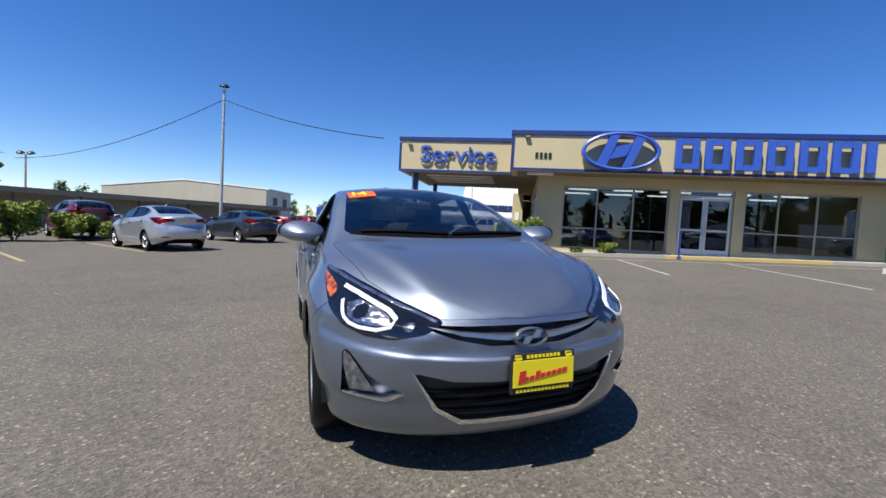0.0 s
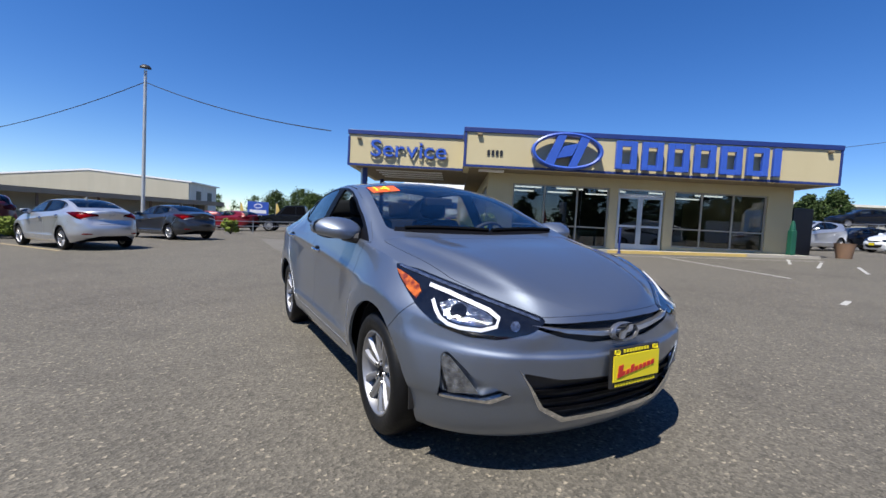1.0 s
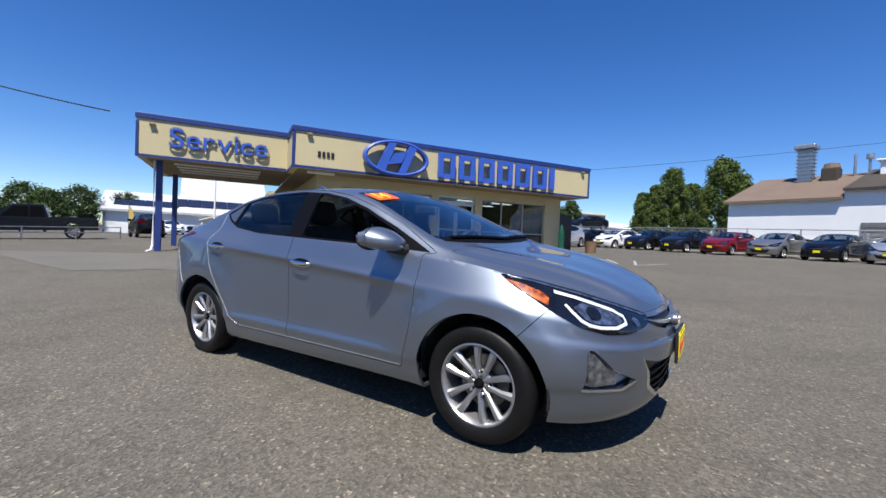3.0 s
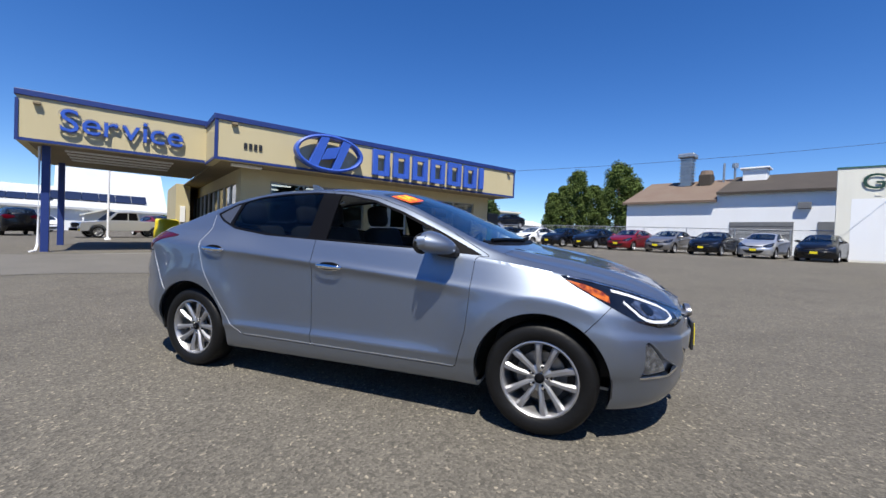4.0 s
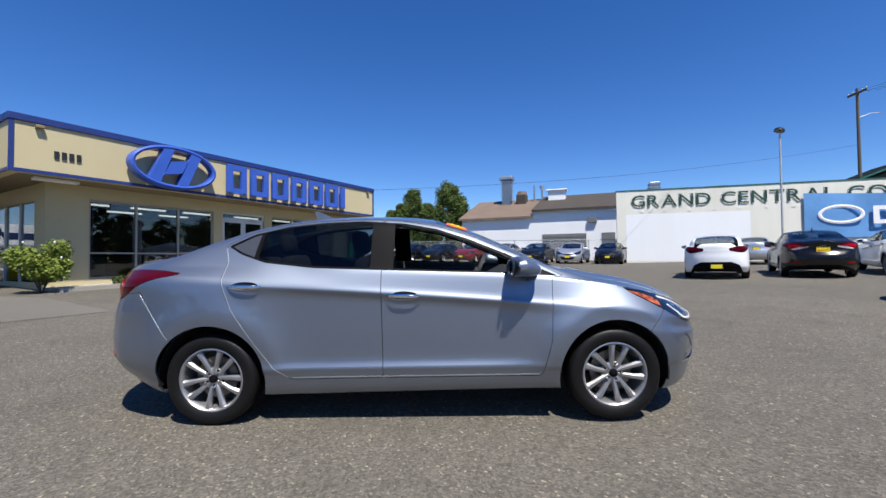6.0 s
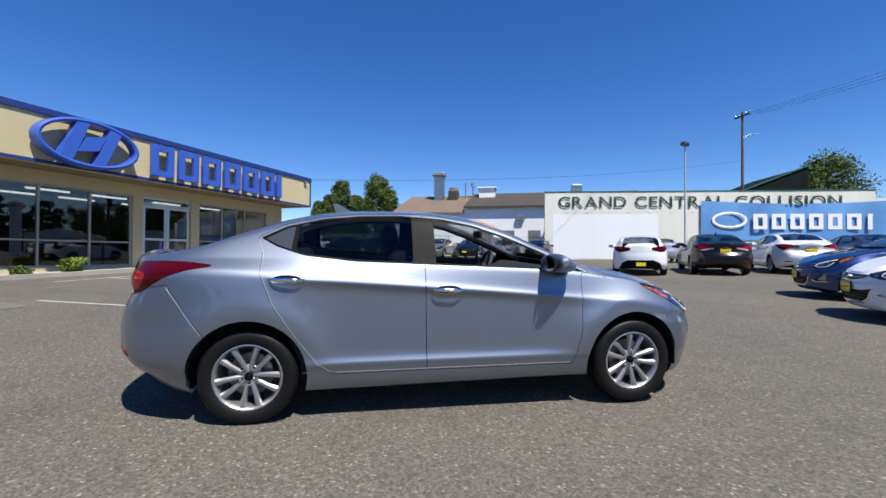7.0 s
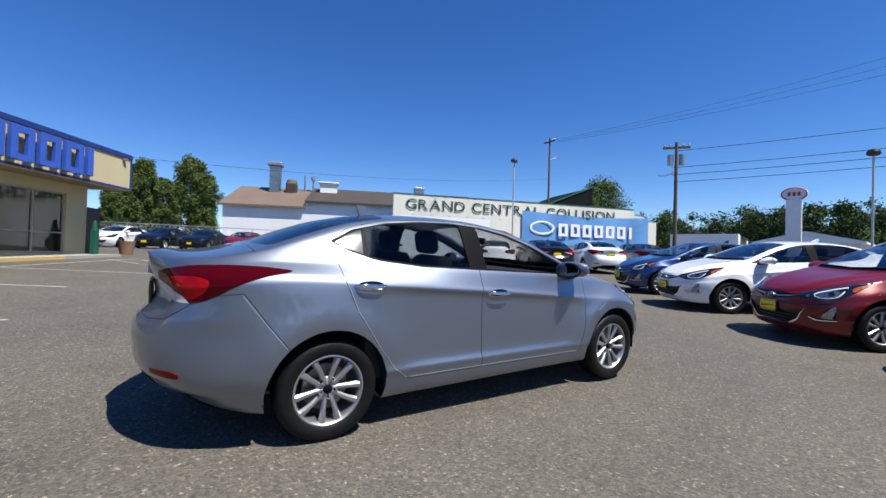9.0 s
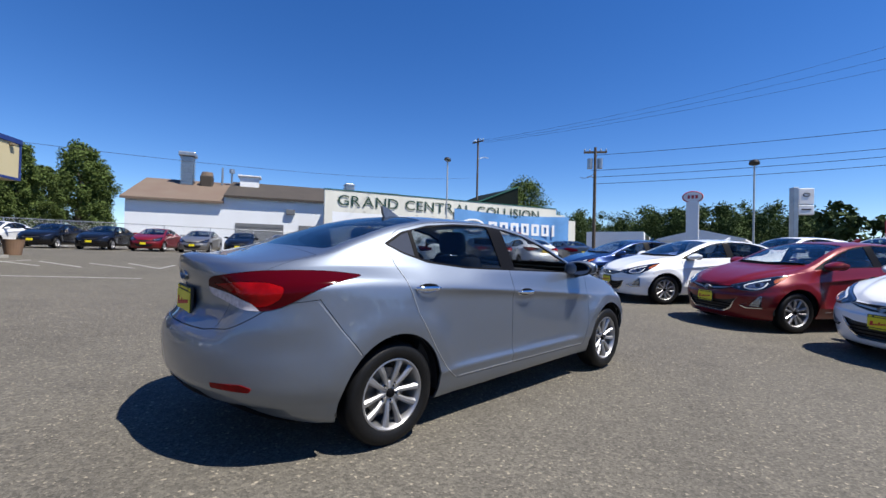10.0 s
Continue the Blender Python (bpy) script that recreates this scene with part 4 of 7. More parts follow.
def diag_prism(poly, angle, side, d0, d1):
    """A prism over (e, z), seen along a way that leaves the car's middle line at an angle towards one side."""
    a = radians(angle)
    bm = prism(poly, d0, d1, "xz")
    way, perp = Vector((math.cos(a), math.sin(a) * side, 0)), Vector((-math.sin(a), math.cos(a) * side, 0))
    for v in bm.verts:
        v.co = perp * v.co.x + way * v.co.y + Vector((0, 0, v.co.z))
    bmesh.ops.recalc_face_normals(bm, faces=bm.faces)
    if bm.calc_volume(signed=True) < 0:
        bmesh.ops.reverse_faces(bm, faces=bm.faces)
    return bm


def flip_y(poly):
    return [(-a, b) for a, b in poly][::-1]


def on_diag(angle, pts):
    a = radians(angle)
    return [(-math.sin(a) * x + math.cos(a) * y, z) for x, y, z in pts]


# outlines in the side view (x, z), the top view (x, y) or across a corner
DLO = [(1.0, 0.972), (0.60, 0.998), (-0.22, 1.032), (-0.68, 1.052), (-1.02, 1.092), (-1.2, 1.15), (-1.315, 1.21), (-1.15, 1.292), (-0.9, 1.348), (-0.64, 1.372), (-0.36, 1.378), (-0.06, 1.356), (0.17, 1.312), (0.40, 1.236), (0.68, 1.118)]
WIN_F = [(0.79, 0.998), (-0.125, 1.04), (-0.125, 1.352), (0.165, 1.298), (0.39, 1.222), (0.63, 1.12), (0.77, 1.058)]
WIN_R = [(-0.285, 1.046), (-0.68, 1.066), (-0.98, 1.10), (-1.075, 1.122), (-1.06, 1.305), (-0.89, 1.338), (-0.64, 1.36), (-0.36, 1.366), (-0.285, 1.364)]
QUARTER = [(-1.105, 1.132), (-1.2, 1.165), (-1.285, 1.208), (-1.14, 1.282), (-1.09, 1.295)]
DOOR_F = [(0.865, 0.315), (0.93, 0.55), (0.945, 0.80), (0.955, 0.968), (1.045, 0.968), (0.72, 1.132), (0.43, 1.252), (0.18, 1.332), (-0.05, 1.372), (-0.205, 1.386), (-0.205, 1.0), (-0.195, 0.315)]
DOOR_R = [(-0.196, 0.315), (-0.206, 1.0), (-0.206, 1.388), (-0.4, 1.39), (-0.66, 1.384), (-0.92, 1.362), (-1.16, 1.308), (-1.335, 1.213), (-1.29, 1.12), (-1.275, 0.98), (-1.20, 0.79), (-1.05, 0.56), (-0.93, 0.40), (-0.82, 0.315)]
SCREEN_F = [(1.085, 0.0), (1.07, 0.25), (1.025, 0.48), (0.955, 0.655), (0.62, 0.605), (0.15, 0.54), (0.185, 0.3), (0.20, 0.0), (0.185, -0.3), (0.15, -0.54), (0.62, -0.605), (0.955, -0.655), (1.025, -0.48), (1.07, -0.25)]
SCREEN_R = [(-0.83, 0.0), (-0.84, 0.3), (-0.87, 0.50), (-1.35, 0.535), (-1.66, 0.565), (-1.72, 0.3), (-1.74, 0.0), (-1.72, -0.3), (-1.66, -0.565), (-1.35, -0.535), (-0.87, -0.50), (-0.84, -0.3)]
HOOD = [(2.2, 0.0), (2.2, 0.22), (2.05, 0.40), (1.90, 0.53), (1.72, 0.635), (1.4, 0.70), (1.10, 0.74), (1.155, 0.45), (1.18, 0.0), (1.155, -0.45), (1.10, -0.74), (1.4, -0.70), (1.72, -0.635), (1.90, -0.53), (2.05, -0.40), (2.2, -0.22)]
BUMPER_F = [(1.45, 0.05), (1.50, 0.45), (1.575, 0.60), (1.70, 0.735), (1.88, 0.715), (2.0, 0.70), (2.5, 0.694), (2.5, 0.05)]
BUMPER_R = [(-1.45, 0.05), (-1.5, 0.45), (-1.60, 0.60), (-1.71, 0.74), (-1.83, 0.91), (-2.02, 0.885), (-2.2, 0.745), (-2.26, 0.722), (-2.6, 0.718), (-2.6, 0.05)]
LAMP_F = [(1.43, 0.79, 0.888), (1.50, 0.80, 0.838), (1.58, 0.80, 0.795), (1.70, 0.785, 0.722), (1.80, 0.735, 0.662), (1.90, 0.65, 0.628), (1.98, 0.55, 0.622), (2.04, 0.43, 0.648), (2.06, 0.375, 0.682), (2.045, 0.385, 0.700), (1.95, 0.52, 0.752), (1.80, 0.65, 0.812), (1.6, 0.75, 0.866)]
LAMP_R = [(-1.50, 0.78, 1.030), (-1.75, 0.78, 1.052), (-1.95, 0.74, 1.056), (-2.10, 0.62, 1.046), (-2.21, 0.45, 1.015), (-2.25, 0.34, 0.992), (-2.25, 0.34, 0.905), (-2.20, 0.50, 0.872), (-2.13, 0.62, 0.845), (-2.03, 0.71, 0.85), (-1.93, 0.75, 0.888), (-1.80, 0.78, 0.955), (-1.66, 0.785, 1.003)]

M_TYRE = mat("tyre_rubber", (0.007, 0.007, 0.0072), 0.5, spec=0.22, var=0.4, scale=14, bump=0.2, bump_scale=40)
M_RIM = mat("silver_alloy", (0.42, 0.42, 0.43), 0.45, 0.9, var=0.15, scale=8)
M_DISC = mat("brake_steel", (0.25, 0.24, 0.23), 0.4, 0.9, var=0.3)
M_CHROME = mat("chrome", (0.75, 0.76, 0.78), 0.08, 1.0)
M_CARGLASS = glass_mat("car_glass", (0.92, 0.94, 0.94))
M_CARGLASS_DARK = glass_mat("tinted_car_glass", (0.60, 0.63, 0.64), base=0.02)
M_TRIM = mat("satin_black_trim", (0.004, 0.004, 0.005), 0.5, spec=0.07)
M_SEAT = mat("dark_grey_seat_cloth", (0.022, 0.022, 0.024), 0.9, var=0.3, scale=30)
M_CABIN = mat("dark_cabin_plastic", (0.02, 0.02, 0.022), 0.7, var=0.2)
M_LAMP_RED = mat("red_lamp_lens", (0.05, 0.0006, 0.003), 0.08, spec=0.12, var=0.5, scale=9, tint=(0.05, 0.001, 0.002))
M_LAMP_RED2 = mat("bright_red_lamp_lens", (0.30, 0.003, 0.004), 0.1, spec=0.15, var=0.7, scale=11, tint=(0.12, 0.001, 0.002))
M_LAMP_CLEAR = mat("clear_lamp_lens", (0.40, 0.44, 0.50), 0.12, 0.85, coat=1.0, var=0.95, scale=34, tint=(0.06, 0.065, 0.085), bump=0.7, bump_scale=30)
M_LAMP_DARK = mat("dark_lamp_housing", (0.006, 0.006, 0.007), 0.07, 0.3, coat=1.0, var=0.9, scale=22, tint=(0.012, 0.013, 0.016), bump=0.3, bump_scale=25)
M_AMBER = mat("amber_lamp_lens", (0.55, 0.13, 0.01), 0.15, coat=1.0, var=0.95, scale=34, tint=(0.10, 0.010, 0.004))
M_LIGHTBAR = mat("white_light_guide", (0.6, 0.62, 0.66), 0.3, coat=0.5)
M_GLOSS_BLACK = mat("gloss_black_panel", (0.05, 0.052, 0.056), 0.12, coat=1.0, var=0.2)
M_LAMP_WHITE = mat("white_lamp_lens", (0.62, 0.58, 0.60), 0.15, spec=0.6, var=0.7, scale=40, tint=(0.3, 0.25, 0.27))
# pale colour for the painted sun glint on panel edges
M_EDGE_GLINT = mat("painted_edge_glint", (0.42, 0.44, 0.47), 0.35, 0.6)
M_MIRROR = mat("mirror_glass", (0.3, 0.31, 0.33), 0.02, 1.0)
M_SATIN = mat("satin_silver_trim", (0.42, 0.42, 0.43), 0.28, 0.9, var=0.2, scale=30)
M_PLATE_Y = mat("yellow_dealer_plate", (0.82, 0.68, 0.02), 0.4, var=0.1)
M_PLATE_RED = mat("red_print", (0.55, 0.03, 0.02), 0.5)
M_STICKER = mat("orange_red_sticker", (0.75, 0.10, 0.02), 0.45)
M_STICKER_Y = mat("yellow_sticker_print", (0.9, 0.75, 0.03), 0.45)
M_PAINT_HERO = paint("grey_violet_metallic_paint", (0.225, 0.258, 0.314), 0.96, 0.465, 0.9)

PROTOTYPES = {}


def wheel_meshes(detail=True):
    """Tyre, rim, spokes and the rest of one wheel, outer face towards -y, centre at the origin."""
    n = 56 if detail else 28
    R, r, w = 0.311, 0.211, 0.1
    out = []
    prof = [(r, 0.085), (r + 0.012, 0.096), (r + 0.045, 0.104), (r + 0.075, 0.100), (R - 0.014, 0.088), (R - 0.004, 0.072), (R, 0.05), (R, 0.0), (R, -0.05), (R - 0.004, -0.072), (R - 0.014, -0.088), (r + 0.075, -0.100), (r + 0.045, -0.104), (r + 0.012, -0.096), (r, -0.085)]
    bm = lathe([*prof, prof[0]], n, "y")
    out.append(("tyre", bm, M_TYRE, 40))
    bm = lathe([(r + 0.004, -0.09), (r - 0.004, -0.092), (r - 0.013, -0.082), (r - 0.02, -0.05), (r - 0.03, 0.08), (r + 0.002, 0.085)], n, "y")
    out.append(("rim", bm, M_RIM, 40))
    # ten flat-faced spokes in five pairs
    bm = bmesh.new()
    for k in range(10):
        a = 2 * math.pi * (k // 2) / 5 + (0.255 if k % 2 else -0.255) + math.pi / 10
        a0 = 2 * math.pi * (k // 2) / 5 + (0.31 if k % 2 else -0.31) + math.pi / 10
        def ring(rad, ang, half, y, dy):
            c = Vector((rad * math.cos(ang), 0, rad * math.sin(ang)))
            t = Vector((-math.sin(ang), 0, math.cos(ang)))
            return [bm.verts.new(c + t * s + Vector((0, q, 0))) for s, q in ((-half, y + dy), (-half * 0.45, y), (half * 0.45, y), (half, y + dy))] + [bm.verts.new(c + t * s + Vector((0, y + 0.035, 0))) for s in (half * 0.8, -half * 0.8)]
        rings = [ring(0.03, a0, 0.011, -0.056, 0.008), ring(0.065, a0, 0.015, -0.064, 0.010), ring(0.13, (a + a0) / 2, 0.0165, -0.078, 0.014), ring(0.19, a, 0.023, -0.084, 0.016), ring(0.204, a, 0.029, -0.080, 0.014)]
        for p, q in zip(rings, rings[1:]):
            for i in range(6):
                bm.faces.new((p[i], p[(i + 1) % 6], q[(i + 1) % 6], q[i]))
        bm.faces.new(rings[-1])
        bm.faces.new(rings[0][::-1])
    bmesh.ops.recalc_face_normals(bm, faces=bm.faces)
    out.append(("spokes", bm, M_RIM, 30))
    bm = lathe([(0.0, -0.055), (0.066, -0.055), (0.074, -0.049), (0.076, -0.02), (0.0, -0.02)], 24, "y")
    out.append(("hub", bm, M_RIM, 40))
    if detail:
        bm = lathe([(0.0, -0.074), (0.018, -0.073), (0.026, -0.068), (0.028, -0.055), (0.0, -0.055)], 24, "y")
        out.append(("centre_cap", bm, M_TRIM, 40))
        out.append(("cap_mark", oval_ring(0, 0, 0.018, 0.010, 0.005, -0.077, -0.073, 20), M_CHROME, None))
        for k in range(5):
            a = 2 * math.pi * k / 5 + math.pi / 2
            c = Vector((0.054 * math.cos(a), -0.052, 0.054 * math.sin(a)))
            # flat dark disc paints the shade of the recess round each nut
            out.append(("lug_pocket", tube(c, c + Vector((0, -0.0055, 0)), 0.0165, 0.0165, 14), M_TRIM, None))
            out.append(("lug_nut", tube(c, c + Vector((0, -0.019, 0)), 0.0105, 0.009, 6), M_CHROME, None))
    bm = lathe([(0.0, 0.0), (0.14, 0.0), (0.14, 0.02), (0.0, 0.02)], 28, "y")
    out.append(("brake_disc", bm, M_DISC, 40))
    bm = lathe([(0.0, 0.07), (0.195, 0.07), (0.195, 0.08), (0.0, 0.08)], 24, "y")
    out.append(("backing", bm, M_BLACK, 40))
    return out


def smooth_from(me, tree, skin_polys, skin_co, skin_no):
    """Gives the cut piece the even shading of the uncut skin."""
    me.shade_smooth()
    me.set_sharp_from_angle(angle=radians(32))
    me.update()
    normals = [Vector(c.vector) for c in me.corner_normals]
    for p in me.polygons:
        for li in p.loop_indices:
            co = me.vertices[me.loops[li].vertex_index].co
            loc, no, fi, dist = tree.find_nearest(co)
            if loc is None or dist > 0.004 or no.dot(p.normal) < 0.8:
                continue
            idx = skin_polys[fi]
            w = poly_3d_calc([skin_co[i] for i in idx], loc)
            v = Vector((0, 0, 0))
            for a, i in zip(w, idx):
                v += skin_no[i] * a
            normals[li] = v.normalized()
    me.normals_split_custom_set(normals)


def car_pieces(kind, detail):
    """All cut pieces of a car body as (name, parent name, mesh, role), made once for each kind."""
    key = (kind, detail)
    if key in PROTOTYPES:
        return PROTOTYPES[key]
    S = {"sedan": SEDAN, "hatch": HATCH}[kind]
    skin = skin_mesh(car_surface(S, 150 if detail else 56, 1.0 if detail else 0.5))
    skin.verts.index_update()
    skin.normal_update()
    skin.verts.ensure_lookup_table()
    co = [v.co.copy() for v in skin.verts]
    no = [v.normal.copy() for v in skin.verts]
    polys = [[v.index for v in f.verts] for f in skin.faces]
    tree = BVHTree.FromPolygons(co, polys)
    shell = bm_mesh(shell_of(skin, 0.016))
    thin = bm_mesh(shell_of(skin, 0.005, -0.004))
    lens = bm_mesh(shell_of(skin, 0.012, 0.003))
    deep = bm_mesh(shell_of(skin, 0.012, -0.03))
    gap = 0.0035 if detail else 0.0
    pieces = []
    def side(poly, sgn, d=0.0, lo=0.3):
        return bm_mesh(prism(grow(poly, d) if d else poly, sgn * lo, sgn * 1.1, "xz"))
    def across(poly, d=0.0):
        return bm_mesh(prism(grow(poly, d) if d else poly, -1.2, 1.2, "xz"))
    def top(poly, z0, d=0.0):
        return bm_mesh(prism(grow(poly, d) if d else poly, z0, 1.7, "xy"))
    def keep(src, cutter, name, role, parent="body", minus=()):
        me = boolean(src, [cutter], "INTERSECT")
        if minus:
            me = boolean(me, list(minus), "DIFFERENCE")
        if len(me.polygons):
            smooth_from(me, tree, polys, co, no)
            pieces.append((name, parent, me, role))
    arches = [bm_mesh(tube((x, s * 0.5, 0.318), (x, s * 1.1, 0.318), 0.368, n=64 if detail else 32)) for x in (1.35, -1.35) for s in (1, -1)]
    lampF = rounded(on_diag(40, LAMP_F), 0.02)
    lampR = rounded(on_diag(140, LAMP_R), 0.05, 6)
    screen_f, screen_r = rounded(SCREEN_F, 0.06), rounded(SCREEN_R, 0.06)
    if kind == "hatch":
        screen_r = rounded([(-1.58, 0.5), (-2.14, 0.60), (-2.21, 0.0), (-2.14, -0.60), (-1.58, -0.5), (-1.54, 0.0)], 0.06)
    cuts = [*arches]
    dlo = rounded(DLO, 0.02)
    def lamps(d=0.0):
        res = []
        for s in (1, -1):
            res.append(bm_mesh(diag_prism(grow(lampF, d) if d else lampF, 40, s, 1.0, 2.6)))
            res.append(bm_mesh(diag_prism(grow(lampR, d) if d else lampR, 140, s, 1.0, 2.8)))
        return res
    lamp_cut = lamps(0.002)
    glass_cut = [side(dlo, s) for s in (1, -1)] + [top(screen_f, 0.9), top(screen_r, 0.9)]
    up_grille = rounded([(-0.17, 0.592), (0.17, 0.592), (0.32, 0.622), (0.45, 0.668), (0.44, 0.682), (0.25, 0.674), (0.0, 0.672), (-0.25, 0.674), (-0.44, 0.682), (-0.45, 0.668), (-0.32, 0.622)], 0.012)
    low_grille = rounded([(-0.30, 0.275), (0.30, 0.275), (0.40, 0.335), (0.50, 0.49), (0.34, 0.452), (0.0, 0.44), (-0.34, 0.452), (-0.50, 0.49), (-0.40, 0.335)], 0.02)
    def front(poly, d=0.0):
        return bm_mesh(prism(grow(poly, d) if d else poly, 1.5, 2.5, "yz"))
    fog = rounded([(0.53, 0.392), (0.60, 0.350), (0.772, 0.362), (0.768, 0.55), (0.75, 0.565), (0.67, 0.465)], 0.015)
    fogs = [front(fog), front(flip_y(fog))]
    reflect = rounded([(0.50, 0.442), (0.69, 0.437), (0.70, 0.462), (0.66, 0.478), (0.50, 0.470)], 0.008)
    trunk_yz = [(-0.62, 1.3), (-0.62, 1.0), (-0.50, 0.92), (-0.45, 0.70), (0.45, 0.70), (0.50, 0.92), (0.62, 1.0), (0.62, 1.3)]
    def trunk(d=0.0):
        return bm_mesh(prism(grow(trunk_yz, d) if d else trunk_yz, -2.6, -1.755 + d, "yz"))
    openings = [*cuts, *lamp_cut, *glass_cut, front(up_grille), front(low_grille), *(fogs if detail else [])]
    doors = [(DOOR_F, "front_door"), (DOOR_R, "rear_door")]
    if detail:
        body_cut = [side(rounded(p, 0.03), s, gap / 2) for p, _ in doors for s in (1, -1)]
        body_cut += [top(rounded(HOOD, 0.04), 0.62, gap / 2), across(BUMPER_F, gap / 2), across(BUMPER_R, gap / 2), trunk(gap / 2)]
        main = boolean(boolean(shell, openings, "DIFFERENCE"), body_cut, "DIFFERENCE")
        smooth_from(main, tree, polys, co, no)
        pieces.append(("body", None, main, "paint"))
        for p, nm in doors:
            for s in (1, -1):
                keep(shell, side(rounded(p, 0.03), s, -gap / 2), nm, "paint", "body", [*arches, *[side(dlo, q) for q in (1, -1)]])
        keep(shell, top(rounded(HOOD, 0.04), 0.62, -gap / 2), "hood", "paint", "body", [*lamp_cut, top(screen_f, 0.9), across(BUMPER_F, 0.0)])
        keep(shell, across(BUMPER_F, -gap / 2), "front_bumper", "paint", "body", [*arches, *lamp_cut, front(up_grille), front(low_grille), *fogs])
        keep(shell, trunk(-gap / 2), "trunk_lid", "paint", "body", [*lamp_cut, across(BUMPER_R, gap), top(screen_r, 0.9)])
        keep(shell, across(BUMPER_R, -gap / 2), "rear_bumper", "paint", "body", [*arches, *lamp_cut])
    else:
        main = boolean(shell, openings, "DIFFERENCE")
        smooth_from(main, tree, polys, co, no)
        pieces.append(("body", None, main, "paint"))
    for s in (1, -1):
        keep(shell, side(dlo, s, -0.001), "window_trim", "trim", "body", [side(WIN_F, s), side(rounded(WIN_R, 0.02), s), side(QUARTER, s)] if detail else [side(WIN_F, s), side(WIN_R, s)])
        keep(thin, side(rounded(WIN_R, 0.02), s), "rear_window", "dark_glass")
        if detail:
            keep(thin, side(QUARTER, s), "quarter_window", "gloss_black")
        keep(thin, side(WIN_F, s), "front_window", "glass", "body" if s > 0 else "open_side")
    if detail:
        # thin bright strips along the seams paint the sun's glint on panel edges
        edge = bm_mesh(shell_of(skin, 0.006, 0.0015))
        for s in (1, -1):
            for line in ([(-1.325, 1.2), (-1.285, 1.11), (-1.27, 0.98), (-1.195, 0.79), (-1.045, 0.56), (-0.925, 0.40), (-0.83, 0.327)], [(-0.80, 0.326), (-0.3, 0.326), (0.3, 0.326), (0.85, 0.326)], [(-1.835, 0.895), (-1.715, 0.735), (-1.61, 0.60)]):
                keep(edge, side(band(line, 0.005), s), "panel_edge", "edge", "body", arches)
    keep(thin, top(screen_f, 0.9, -0.001), "windscreen", "glass")
    if detail:
        half = [(1.10, 0.0), (1.085, 0.25), (1.04, 0.48), (0.985, 0.625), (0.935, 0.60), (0.985, 0.46), (1.02, 0.25), (1.03, 0.0)]
        strip = half[:4] + half[4:] + [(x, -y) for x, y in half[6:3:-1]] + [(x, -y) for x, y in half[3:0:-1]]
        keep(bm_mesh(shell_of(skin, 0.008, 0.003)), top(strip, 0.9), "screen_cowl", "trim")
    keep(thin, top(screen_r, 0.9, -0.001), "back_window", "dark_glass")
    for s in (1, -1):
        full = lambda pl, an, d0, d1: bm_mesh(diag_prism(pl, an, s, d0, d1))
        if detail:
            amber = on_diag(40, [(1.45, 0.79, 0.868), (1.50, 0.80, 0.842), (1.60, 0.80, 0.788), (1.675, 0.785, 0.752), (1.685, 0.77, 0.785), (1.65, 0.765, 0.812), (1.55, 0.78, 0.848)])
            keep(lens, full(lampF, 40, 1.0, 2.6), "headlight", "lamp_dark", "body", [full(amber, 40, 1.0, 2.6)])
            am = boolean(boolean(lens, [full(lampF, 40, 1.0, 2.6)], "INTERSECT"), [full(grow(amber, -0.002), 40, 1.0, 2.6)], "INTERSECT")
            smooth_from(am, tree, polys, co, no)
            pieces.append(("amber_marker", "body", am, "amber"))
            bar = band(on_diag(40, [(1.748, 0.742, 0.760), (1.765, 0.732, 0.728), (1.79, 0.718, 0.694), (1.825, 0.70, 0.673), (1.87, 0.67, 0.661), (1.93, 0.605, 0.656), (1.965, 0.555, 0.672), (1.965, 0.545, 0.700), (1.93, 0.575, 0.728), (1.86, 0.625, 0.757), (1.77, 0.68, 0.790), (1.69, 0.73, 0.814)]), 0.0145)
            outer = bm_mesh(shell_of(skin, 0.008, 0.006))
            keep(outer, full(bar, 40, 1.0, 2.6), "light_guide", "lightbar")
            top_edge = band(on_diag(40, [(1.47, 0.785, 0.884), (1.60, 0.745, 0.857), (1.80, 0.645, 0.802), (1.95, 0.515, 0.742), (2.04, 0.39, 0.692)]), 0.009)
            keep(outer, full(top_edge, 40, 1.0, 2.6), "lamp_trim", "lamp_clear")
            cx, cz = on_diag(40, [(1.845, 0.665, 0.722)])[0]
            bezel = on_diag(40, [(1.775, 0.72, 0.748), (1.805, 0.705, 0.70), (1.84, 0.685, 0.682), (1.88, 0.655, 0.673), (1.925, 0.605, 0.669), (1.95, 0.565, 0.682), (1.945, 0.565, 0.705), (1.91, 0.59, 0.726), (1.85, 0.63, 0.748), (1.80, 0.67, 0.764)])
            keep(bm_mesh(shell_of(skin, 0.008, 0.0045)), full(bezel, 40, 1.0, 2.6), "lamp_reflector", "lamp_clear")
            for r_, role, nm in ((0.027, "lamp_dark", "projector"),):
                keep(bm_mesh(shell_of(skin, 0.008, 0.008)), full([(cx + 1.3 * r_ * math.cos(2 * math.pi * k / 20), cz + r_ * math.sin(2 * math.pi * k / 20)) for k in range(20)], 40, 1.0, 2.6), nm, role)
            cx, cz = on_diag(40, [(2.005, 0.49, 0.672)])[0]
            keep(outer, full([(cx + 0.02 * math.cos(2 * math.pi * k / 14), cz + 0.018 * math.sin(2 * math.pi * k / 14)) for k in range(14)], 40, 1.0, 2.6), "high_beam", "lamp_clear")
